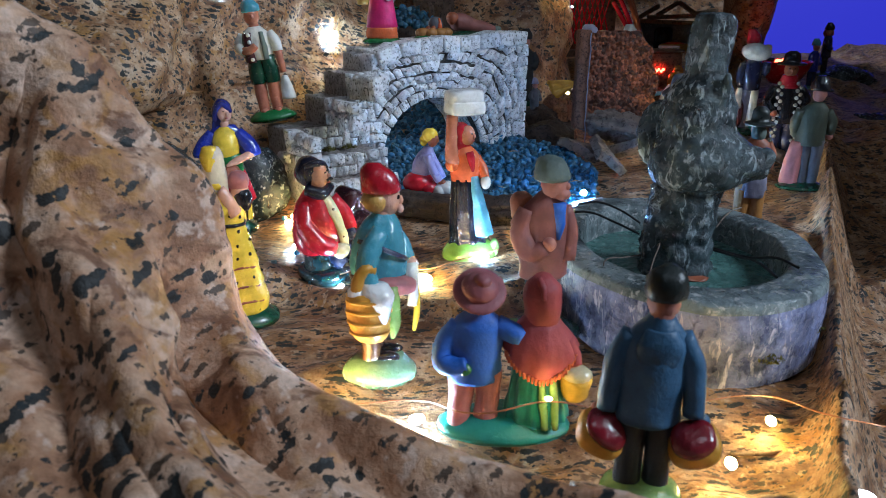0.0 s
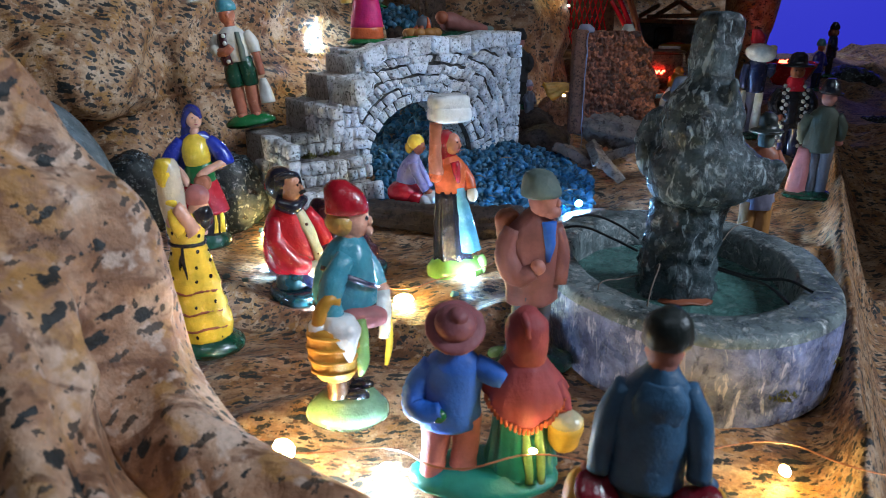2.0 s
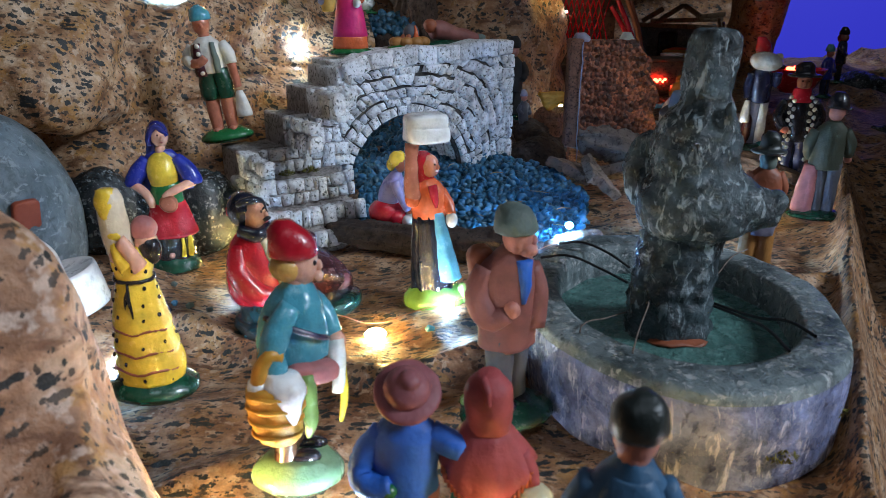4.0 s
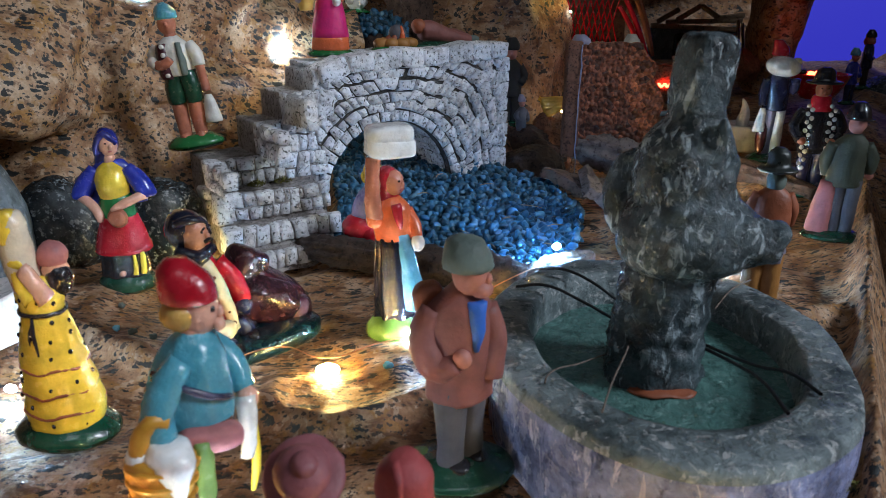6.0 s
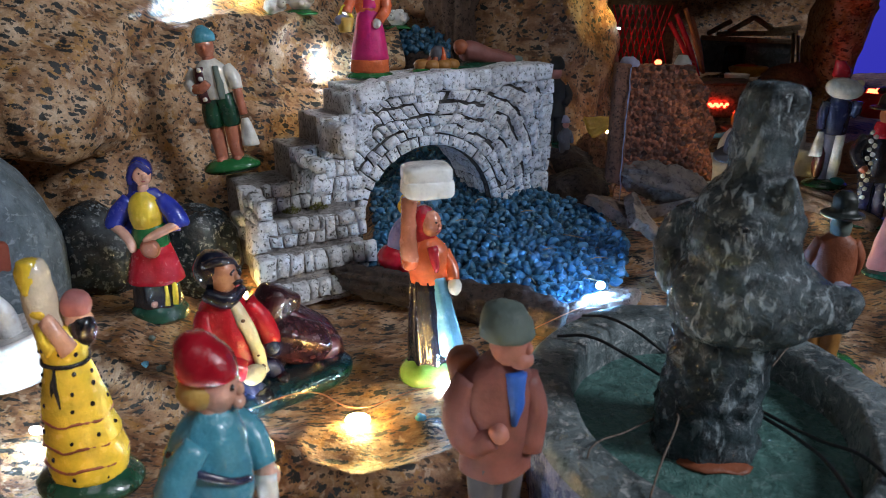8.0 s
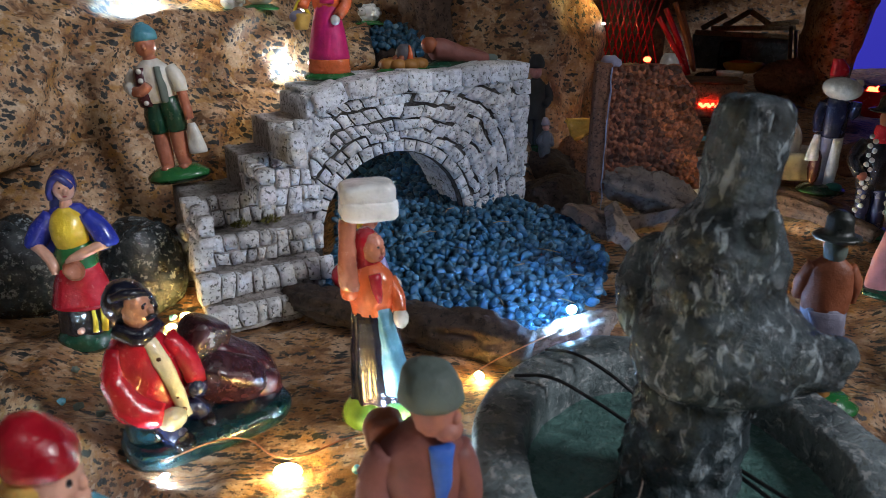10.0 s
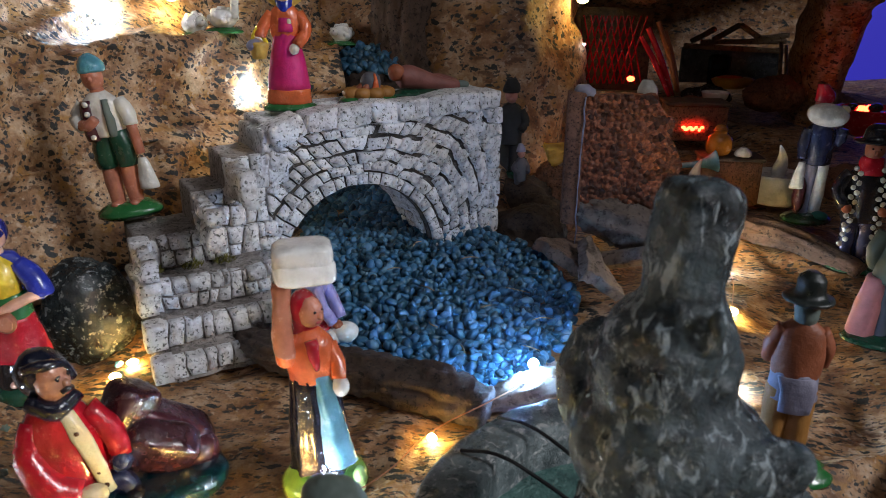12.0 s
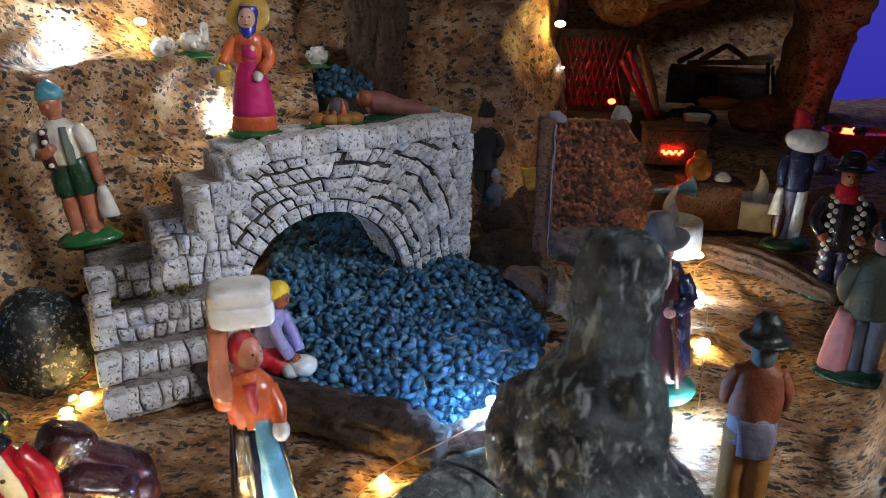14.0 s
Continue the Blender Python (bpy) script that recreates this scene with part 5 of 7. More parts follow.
def red_cap_boy(m):
    s = Sculpt()
    s.base(13, 11.5, 7.2, SAGE_GLAZE)
    for x, y in ((-2.5, -3.6), (-1.0, 3.4)):
        s.loft([(x, y, 6, 3.5, 3.0), (x - 0.6, y, 13, 3.4, 3.0), (x, y * 0.9, 22, 4.2, 3.6), (x, y * 0.8, 32, 5.0, 4.2)], BROWN, 16)
        s.ball((x + 4.2, y - 0.6, 8.4), (5.0, 2.5, 2.2), BLACK)
    s.loft([(-0.5, 0, 29, 7.4, 6.6), (-0.5, 0, 33, 9.4, 7.8), (-0.8, 0, 36, 9.8, 8.0)], BROWN, 20)
    s.loft([(-0.4, 0, 33.5, 8.8, 8.0), (-0.6, 0, 38, 9.4, 8.4), (-0.6, 0, 44, 9.0, 8.4), (-0.2, 0, 49, 7.8, 7.6), (0.4, 0, 53, 5.8, 5.6), (0.8, 0, 55.5, 3.6, 3.6)], TEAL, 36, 7, 0.03, 4)
    s.tube([(-7.5, -5, 47.5, 0.8), (-1, -9.4, 46.5, 0.9), (5.5, -8.0, 43.5, 0.9), (9.0, -2.5, 41, 0.8)], NAVY, 8)
    s.tube([(-0.5, -7.4, 51, 3.0), (-3.6, -10.2, 46, 3.6), (-5.2, -11.4, 40, 3.6), (-4.0, -12.0, 35.5, 3.0)], TEAL)
    s.tube([(1.0, 7.4, 51, 2.8), (6.5, 9, 45, 3.2), (10, 6.5, 38.5, 2.9)], TEAL)
    s.slab((4.6, -6.2, 33.4), (7.2, 4.0, 3.0), M_PINK, (0, 4, 20), 3.0)
    s.ball((10.8, 5.4, 37), (2.7, 2.7, 3.0), SKIN)
    s.tube([(10.6, 4, 38, 2.4), (11.4, 2.6, 31, 2.2), (11.0, 1.4, 24, 1.6)], WHITE)
    s.tube([(11.6, 4.4, 37, 1.2), (12.8, 3, 25, 1.2), (12.2, 2.2, 15, 0.8)], YELLOW)
    # wicker basket with a white cloth
    s.loft([(-3.4, -13.0, 18, 4.4, 3.8), (-4.0, -13.2, 21, 6.0, 4.8), (-4.4, -13.2, 28, 7.0, 5.4), (-4.4, -13.2, 33, 7.4, 5.8)], WICKER, 30, 15, 0.035, 4)
    for z, r in ((21, 6.1), (24.5, 6.7), (28, 7.1), (31.5, 7.4)):
        s.tube([(-4.2 + r * math.cos(t), -13.2 + r * 0.79 * math.sin(t), z, 0.55) for t in np.linspace(0, 2 * math.pi, 21)], WICKER, 6, 2)
    s.loft([(0.5, -17.2, 24.5, 0.8, 0.8), (-0.4, -17.4, 29, 2.8, 1.6), (-1.6, -16.2, 33.5, 5.2, 3.4), (-2.2, -14, 36, 4.4, 3.8)], CLEAN_WHITE, 18)
    s.ball((-8.4, -14, 33.4), (3.0, 3.4, 2.6), CLEAN_WHITE)
    s.tube([(-8.6, -14.5, 30, 1.7), (-8.2, -15.2, 36, 1.9), (-5.6, -14.2, 41, 1.8), (-2.6, -12.5, 40, 1.5)], WICKER, 10)
    s.loft([(4.0, -10.2, 17.5, 1.0, 1.4), (4.2, -10.2, 22, 2.0, 2.2), (4.0, -9.8, 28, 2.4, 2.6), (3.4, -9, 34, 2.0, 3)], LIME, 14)
    s.ball((1.0, 0, 56), (3.6, 3.6, 3.0), SKIN)
    s.face((2.0, 0, 60.2), 5.3, SKIN, -5, False)
    s.ball((6.4, -0.2, 57.0), (1.6, 2.2, 1.6), SKIN, n=10)
    s.ball((5.6, -3.0, 60.8), (0.7, 0.5, 0.7), BLACK, n=8)
    s.ball((-1.4, -0.6, 59.4), (4.9, 5.2, 4.0), BLONDE)
    s.loft([(0.2, 0, 61.8, 5.8, 5.6), (0.2, 0, 63.0, 6.5, 6.2), (-0.4, 0, 66.3, 6.2, 6.0), (-1.4, 0, 69.0, 5.0, 4.8), (-2.2, 0, 70.8, 2.6, 2.6)], RED, 22, 3, 0.045)
    return s.done("red_cap_figurine", m, "glazed figurine with red cap, turquoise coat and basket", "figurine", slim=0.95)


def couple(m):
    s = Sculpt()
    s.base(20, 11, 5, M_TEAL)
    for x in (-13.4, -5.6):
        s.loft([(x, -1.4, 3.5, 4.0, 3.6), (x, -1.2, 8, 3.4, 3.2), (x + 0.6, -0.4, 14, 3.8, 3.6), (x * 0.94, 0, 20, 4.4, 4.2)], M_PINK, 18)
    s.loft([(-9.3, 0, 17, 7.6, 5.6), (-9.3, 0, 20, 8.0, 6.0), (-9.2, 0, 26, 7.6, 5.8), (-8.8, 0, 32, 8.2, 5.8), (-8.4, 0, 36, 6.6, 5.0), (-8, 0, 39, 3.4, 3.2)], M_BLUE, 26, 5, 0.022, 4)
    s.tube([(-13.6, 0, 34.5, 3.0), (-17.6, -1, 29, 3.5), (-18.4, -3.4, 24.5, 3.4), (-14.4, -5.8, 24.0, 2.8), (-11.6, -6.4, 25.0, 2.2)], M_BLUE)
    s.tube([(-3, 0, 34.5, 3.0), (1, -1.6, 33, 3.3), (4.4, -2.6, 31.5, 2.8)], M_BLUE)
    s.ball((-12.2, -6.8, 23.6), 1.9, GREEN)
    s.ball((-8, 1.5, 42), (4.4, 4.4, 5.0), M_SKIN)
    # broad felt hat tipped back
    tip = Euler((radians(34), 0, 0)).to_matrix()
    mid = Vector((-8, -0.6, 45.2))
    s.ball(mid, (7.6, 7.9, 1.7), M_MAUVE, (34, 0, 0), 26)
    s.ball(mid + tip @ Vector((0, 0, 1.6)), (5.2, 5.4, 3.6), M_MAUVE, (34, 0, 0), 20)
    s.ball(mid + tip @ Vector((0.8, 0.4, 4.2)), (2.6, 2.8, 2.2), M_MAUVE, (34, 0, 0), 16)
    # pleated skirt
    s.loft([(9.4, -0.5, 4, 9.6, 7.8), (9.4, -0.5, 8, 9.0, 7.4), (9.2, 0, 16, 7.6, 6.2), (9.2, 0, 26, 6.0, 5.0)], M_TEAL, 66, 11, 0.06, 4)
    # two pale green strips: the bulb's glow on the skirt as colour
    for x in (10.2, 13.4):
        s.tube([(x + 0.8, -8.3, 5, 1.1), (x + 0.3, -7.6, 12, 1.2), (x - 0.3, -6.3, 21, 0.9)], LIME, 8)
    # hooded shawl, its point hanging down the back
    n = 60
    rows = []
    for f, r, rise in ((0.0, 4.4, 0), (0.22, 6.8, 0), (0.45, 9.0, 0), (0.7, 10.3, 0), (0.94, 10.9, 0), (1.0, 10.5, 0.2)):
        ring = []
        for i in range(n):
            t = 2 * math.pi * i / n
            back = max(0.0, -math.sin(t))
            low = 27.5 - 6.6 * back ** 2.2
            fold = 1 + f * (0.045 * math.sin(8 * t + 1) + 0.025 * math.sin(17 * t))
            ring.append((9.8 + r * fold * math.cos(t), (r * 0.70 * fold * math.sin(t) - 1.2 * f * back), 38 + (low - 38) * f - 1.5 * math.sin(math.pi * f) * abs(math.cos(t))))
        rows.append(ring)
    s.rings(rows[::-1], M_RED)
    for j in range(23):
        t = radians(-162 + j * 6.2)
        back = max(0.0, -math.sin(t))
        s.tube([(9.8 + 10.7 * math.cos(t), 7.5 * math.sin(t) - 1.2 * back, 28.0 - 6.6 * back ** 2.2, 0.6), (9.8 + 10.8 * math.cos(t), 7.6 * math.sin(t) - 1.3 * back, 26.2 - 6.6 * back ** 2.2, 0.4)], ORANGE_CLOTH, 6, 2)
    s.loft([(10, 0, 35.5, 4.8, 4.6), (10, 0.0, 39, 5.0, 5.0), (10, 0.2, 43, 5.4, 5.5), (10, 0.5, 46.5, 4.8, 5.0), (9.8, 0.6, 49, 2.6, 3.0)], M_RED, 26, 2, 0.05, 4)
    s.tube([(8.6, -1.5, 49.2, 0.9), (9.4, -3.8, 47.4, 1.0), (9.8, -5.0, 44, 0.6)], M_RED, 8)
    s.tube([(17.0, -1, 30, 2.6), (19, -2, 26, 2.4), (20, -3.5, 23, 2.0)], M_RED)
    s.loft([(20.0, -4, 12.8, 3.2, 3.2), (20.2, -4, 15, 4.0, 4.0), (20.4, -4, 19.5, 4.4, 4.4)], YELLOW_STRAW, 24, 12, 0.035)
    s.ball((20.4, -4, 20.6), (4.2, 4.2, 2.8), CREAM)
    return s.done("couple_figurine", m, "matt figurine of a couple in blue coat and red shawl", "figurine")


def basket_man(m):
    s = Sculpt()
    s.base(12, 11, 4, LIME)
    for x in (-4.2, 4.2):
        s.loft([(x, 0, 3, 4.0, 3.8), (x, 0, 12, 4.0, 3.8), (x * 0.9, 0, 26, 5.0, 4.6)], NAVY_CLOTH, 16)
    s.loft([(0, 0, 22, 9.4, 6.8), (0, 0, 28, 9.0, 6.6), (0, 0, 36, 9.8, 6.4), (0.5, 0, 42, 9.2, 5.9), (0.8, 0, 46, 7.2, 5.0), (1, 0, 48.5, 4.6, 4.0), (1.2, 0, 50.5, 3.2, 3.2)], M_NAVY, 26, 5, 0.02)
    s.loft([(0.6, -4.6, 38, 5, 1.4), (0.8, -4.6, 43, 6.4, 2.0), (1, -3, 47, 4.4, 2.4)], M_NAVY, 16)
    s.tube([(-6.6, 0, 45, 2.8), (-9.8, -0.4, 38, 3.5), (-11.2, -1.0, 31, 3.2), (-11.8, -1.5, 25, 2.8)], M_NAVY)
    s.tube([(7.4, 0, 45, 2.8), (10.6, -0.6, 38, 3.6), (12, -1.6, 31, 3.3), (12.2, -3, 25, 2.9)], M_NAVY)
    for x, y in ((-14, -1.5), (14, -3.5)):
        lean = 26 if x < 0 else -14
        s.slab((x * 0.93, y - 0.5, 18.0), (7.2, 6.2, 3.9), WICKER, (30, lean, 0), 2.7, 26, 14)
        s.slab((x * 0.93 + 0.06 * lean, y - 2.3, 20.3), (6.3, 5.4, 2.6), FRUIT, (30, lean, 0), 2.4, 26, 14)
        s.ball((x + 0.6, y + 2.6, 22.8), (3.0, 2.6, 2.4), M_SKIN if x < 0 else M_NAVY)
    s.ball((1.3, 0, 50.5), (3.6, 3.6, 4.0), M_SKIN)
    s.ball((1.5, 0.4, 53.5), (4.6, 4.8, 5.0), M_SKIN)
    s.loft([(1.5, 0.4, 54.0, 5.2, 5.4), (1.6, 0.4, 55.5, 5.9, 6.1), (1.7, 0.2, 58, 5.9, 5.9), (2.0, 0, 60.4, 4.6, 4.6), (2.2, 0, 61.8, 2.4, 2.4)], CAP_BLACK, 24, 3, 0.03)
    s.ball((2.2, 4.6, 54.6), (4.0, 3.0, 1.0), CAP_BLACK)
    return s.done("basket_carrier_figurine", m, "figurine in navy coat and black cap carrying two fruit baskets", "figurine", slim=0.84)


def brown_coat_man(m):
    s = Sculpt()
    s.base(15.5, 12.5, 4.5, DARK_GREEN)
    s.ball((-9.5, 3, 3.2), (4.4, 5, 2.6), LIME)
    for x, y in ((-2.6, -2.5), (3.4, 1.5)):
        s.loft([(x, y, 3, 4.0, 3.8), (x, y, 10, 3.6, 3.6), (x * 0.9, y * 0.8, 28, 4.8, 4.6)], M_GREY, 16)
        s.ball((x + 2, y - 2.4, 5), (3.2, 3.8, 1.9), BLACK)
    s.loft([(0, 0, 24, 8.8, 7.0), (0, 0, 29, 8.8, 7.0), (-0.4, 0, 37, 9.0, 7.0), (-0.4, 0, 46, 9.2, 6.6), (0, 0, 51, 7.8, 6.0), (0.6, 0, 54, 5.2, 4.8), (1, 0, 56, 3.4, 3.4)], M_BROWN, 24, 4, 0.02)
    s.loft([(3.4, -5.6, 40, 0.8, 1.4), (3.4, -5.8, 46, 2.0, 1.6), (3.0, -4.8, 53, 2.6, 1.8)], M_BLUE, 12)
    s.tube([(-6.6, -0.5, 50, 3.4), (-9.6, -2.0, 43, 4.0), (-7.0, -5.0, 35.5, 3.8), (-2.0, -6.8, 37.5, 2.8)], M_BROWN)
    s.ball((-0.8, -7.6, 39.0), 2.6, M_SKIN)
    s.tube([(6.4, -0.5, 50, 3.2), (8.6, -1.2, 42, 3.5), (7.6, -3, 31, 3.2)], M_BROWN)
    s.slab((-7.0, 4.8, 49), (4.2, 3.8, 6.4), M_RUST, (0, -8, 0), 3.0)
    s.ball((1.2, -0.6, 54), (3.4, 3.4, 3.2), M_SKIN)
    s.face((2.4, -1.4, 59.4), 5.3, M_SKIN, -40, False)
    s.ball((4.6, -3.6, 56.2), (3.0, 3.0, 2.4), M_SKIN, n=12)
    s.loft([(1.8, -0.6, 60.6, 5.8, 5.8), (1.8, -0.7, 62, 6.4, 6.4), (1.4, -0.4, 65, 6.0, 6.0), (1.0, -0.2, 68, 4.4, 4.4), (1.0, 0, 69.2, 2.2, 2.2)], M_SAGE, 20)
    return s.done("brown_coat_figurine", m, "matt figurine in brown coat, grey trousers and grey-green cap", "figurine", slim=1.02)


def bundle_lady(m):
    s = Sculpt()
    s.base(13.5, 12.5, 8.8, BASE_GREEN)
    s.loft([(0, 0, 7.5, 9.8, 8.8), (0, 0, 12, 9.4, 8.4), (0, 0, 26, 8.2, 7.2), (0, 0, 40, 6.6, 6.0)], NIGHT, 48, 9, 0.05, 4)
    s.loft([(6.8, -4.6, 12.5, 5.0, 5.0), (6.3, -4.4, 16, 4.7, 4.6), (5.2, -3.8, 26, 3.8, 3.9), (3.8, -3.2, 36, 2.9, 3.2), (3.2, -2.8, 41, 2.4, 2.8)], SKY_BLUE, 30, 5, 0.07, 4)
    s.loft([(0, 0, 38.5, 6.8, 6.2), (0, 0, 41, 7.0, 6.2), (0, 0, 46, 7.6, 6.2), (0, 0, 51, 6.8, 5.4), (0.6, 0, 54.5, 3.2, 3.0)], ORANGE, 26, 5, 0.02, 4)
    s.tube([(-4.6, -3, 49, 3.2), (-6.0, -4.6, 50, 3.3), (-5.8, -4.6, 57, 2.9), (-5.4, -4.2, 64, 2.7), (-4.6, -3.6, 70, 3.0)], TAN)
    s.ball((-6.2, -4.2, 47.5), (3.3, 3.3, 3.5), ORANGE)
    s.tube([(5.2, 1, 49, 2.5), (8.2, -1.5, 44, 2.5), (8.8, -3.6, 40, 2.3)], ORANGE)
    s.ball((9.2, -4, 38), (2.5, 2.6, 3.4), WHITE)
    s.face((1.8, -0.6, 60.0), 4.3, TAN, -35)
    s.ball((-0.8, 1.0, 60.5), (4.7, 4.7, 5.8), RED)
    s.loft([(-1.4, 1.2, 49, 4.4, 3.4), (-1.0, 1.2, 54, 4.2, 3.6), (-0.8, 1.2, 60, 4.4, 4.2)], RED, 16)
    s.tube([(2.0, -5.3, 53, 1.9), (3.2, -6.0, 48, 1.7), (3.4, -5.6, 44, 0.6)], RED)
    s.slab((1.2, -0.4, 73.0), (8.8, 7.0, 3.7), CLEAN_WHITE, (0, 3, 22), 4.4)
    s.slab((1.2, -0.4, 77.6), (8.5, 6.7, 3.6), CLEAN_WHITE, (2, 1, 20), 4.4)
    s.ball((12, -4, 5.5), (2.3, 2.3, 4.8), LIME)
    return s.done("bundle_carrier_figurine", m, "glazed figurine in orange blouse balancing a white bundle on the head", "figurine")


def bagpiper(m):
    s = Sculpt()
    s.slab((5, -1.5, 3.2), (26, 15, 4.4), DEEP_TEAL, (0, 0, 0), 3.2, 44, 16)
    s.loft([(-9, -1, 5, 10, 9), (-9.4, -1, 11, 9.4, 8.6), (-10, -0.5, 16, 8.6, 8)], DEEP_TEAL, 20)
    for y, x in ((-8, -6), (-2, 3)):
        s.tube([(-8, y, 11, 4.2), (x - 2, y - 2, 10, 3.6), (x, y - 4, 7, 3.0)], NAVY)
        s.ball((x + 0.5, y - 6, 6.5), (3.2, 4.2, 2.6), BLACK)
    s.loft([(-10, 0, 12.5, 10.2, 9.2), (-10.2, 0, 19, 11.4, 10), (-10.2, 0, 26, 10.6, 9.2), (-10, 0, 33, 8.4, 7.2), (-9.5, 0, 38, 4.6, 4.6)], RED, 32, 5, 0.02, 4)
    s.loft([(-2.4, -9.0, 12, 1.8, 1.5), (-3.6, -9.8, 20, 2.3, 1.5), (-5.4, -8.4, 29, 2.4, 1.5), (-7.2, -6.0, 36, 2.2, 1.4)], CREAM, 12)
    for i in range(5):
        s.ball((-2.9 - i * 0.85, -11.2 + i * 0.55, 15 + i * 4), 0.65, BROWN, n=8)
    s.tube([(-15, -1, 33.5, 3.4), (-18.2, -4, 26, 4.4), (-15.2, -9, 18.5, 4.4), (-9, -11.4, 15.5, 3.4)], RED)
    s.ball((-7, -12.5, 14), (4.2, 3.4, 3.2), CREAM)
    s.tube([(-2, -1, 33, 3.6), (2.5, -4, 25, 3.6), (3, -6.5, 19, 2.8)], RED)
    s.ball((2.4, -7.6, 18), 3.0, NAVY)
    s.face((-8.2, -2.8, 44.4), 5.3, OLIVE_SKIN, -50)
    s.tube([(-7.0, -8.0, 42.6, 0.6), (-5.2, -7.9, 43.1, 0.8), (-3.8, -6.5, 42.6, 0.6)], BLACK, 8)
    for q in (-1, 1):
        s.tube([(-5.3 + q * 2.0, -7.9 + q * 1.5, 46.8, 0.3), (-5.0 + q * 1.0, -7.9 + q * 0.8, 47.3, 0.4)], BLACK, 6)
    s.ball((-9.9, 0.6, 45.6), (6.5, 6.3, 6.5), NIGHT)
    s.tube([(-13.8, -3, 48.8, 1.4), (-9.6, -5.8, 49.8, 1.5), (-4.9, -3.6, 48, 1.4), (-3.6, -1.2, 43, 1.6)], NIGHT)
    s.tube([(-14.6, -2, 39.6, 2.5), (-9, -6.2, 37.4, 2.6), (-3.8, -3, 39.2, 2.4)], NIGHT)
    # two tied sacks, one slumped in front of the other
    s.slab((9.0, 3.0, 26.5), (7.0, 6.4, 7.2), SACK, (8, 30, 20), 4.2, 30, 18)
    s.slab((13.5, -2.0, 14.5), (11.0, 6.0, 7.8), SACK, (34, 30, -6), 4.0, 30, 18)
    s.slab((18.0, 4.0, 15.0), (13.5, 6.6, 6.8), MAROON, (14, 40, 6), 4.4, 30, 18)
    s.slab((23.5, 1.0, 8.5), (6.6, 8.0, 5.0), MAROON, (0, 14, 8), 2.8, 26, 14)
    s.tube([(3.0, -5.5, 21.5, 1.0), (8, -6.5, 21.0, 1.1), (13, -4.5, 22, 1.0), (16, 0, 22.5, 0.9)], BLACK, 8)
    return s.done("seated_piper_figurine", m, "glazed seated figurine in red coat with maroon sack", "figurine", slim=0.92)


def blue_shawl_woman(m):
    s = Sculpt()
    s.base(11.5, 9.5, 7.5, DARK_GREEN)
    s.loft([(0, 0, 6, 9.4, 7.8), (0, 0, 11, 9.2, 7.6), (0, 0, 19, 8.6, 7.0)], BLACK, 28, 7, 0.06)
    s.loft([(0.4, -0.4, 16.5, 11.4, 8.8), (0.4, -0.2, 20, 11.0, 8.4), (0.4, 0, 27, 8.8, 7.2), (0.4, 0, 33, 7.0, 6.0)], RED, 26, 6, 0.03)
    s.loft([(0.4, -0.2, 31.5, 7.4, 6.4), (0.4, -0.2, 36, 7.0, 6.0), (0.4, 0, 40.5, 6.0, 5.2)], GREEN, 22)
    s.loft([(0, -0.4, 39, 5.6, 5.0), (0, -1.0, 45, 6.2, 5.8), (0, -0.4, 50, 5.6, 4.6), (0, 0, 53.5, 3.0, 3.0)], YELLOW, 20)
    s.loft([(0, 3.2, 36, 11, 2.6), (0, 3.0, 42, 12.2, 3.4), (0, 2.4, 48, 9.8, 4.0), (0, 1.8, 54, 5.0, 3.6)], BLUE, 24, 7, 0.03)
    for q in (-1, 1):
        s.tube([(q * 5.6, 0.5, 51, 2.8), (q * 9.6, 0, 46, 3.8), (q * 12.6, -0.8, 41, 4.0), (q * 13.2, -1.2, 39, 2.6)], BLUE)
    s.tube([(-12.4, -2, 40.5, 2.0), (-8.0, -4.6, 38, 1.9), (-5.2, -6.2, 33.5, 1.7), (-5.0, -6.6, 31, 1.2)], SKIN)
    s.tube([(12.2, -2, 40.5, 2.0), (7.6, -5.6, 39, 1.9), (2.6, -7.6, 36.8, 1.6), (0.6, -8.0, 35.4, 1.2)], SKIN)
    s.ball((2.4, -8.2, 32.6), (4.0, 2.0, 4.0), M_RUST)
    s.ball((2.4, -9.6, 32.6), (3.2, 0.9, 3.2), TAN)
    s.ball((0.5, -7.6, 9), (1.3, 2.2, 1.4), SKIN, n=10)
    s.tube([(8.2, -5.4, 8, 1.2), (8.6, -5.2, 13, 1.1), (8.2, -5.0, 18, 0.8)], YELLOW, 8)
    s.tube([(5.4, -7.2, 8, 1.0), (5.8, -7.0, 13, 0.9), (5.6, -6.8, 17, 0.7)], YELLOW, 8)
    s.ball((0.2, 0, 54.5), (2.3, 2.3, 3.0), SKIN)
    s.face((0.8, -0.8, 60.6), 4.0, SKIN, -65)
    s.ball((-0.2, 1.0, 61.8), (4.7, 4.5, 5.6), NAVY_BLUE)
    s.loft([(-3.4, 2.2, 44, 2.8, 2.2), (-3.2, 2.4, 50, 3.2, 2.6), (-2.2, 2.0, 57, 3.6, 3.4), (-0.6, 1.2, 63, 4.0, 3.8)], NAVY_BLUE, 16)
    s.tube([(-3.6, -2.2, 57, 1.1), (-3.4, -2.8, 61, 1.2), (0.4, -3.6, 65.2, 1.4), (4.0, -2.0, 61, 1.1)], NAVY_BLUE)
    return s.done("blue_shawl_figurine", m, "glazed figurine in blue shawl, yellow blouse and red skirt", "figurine")


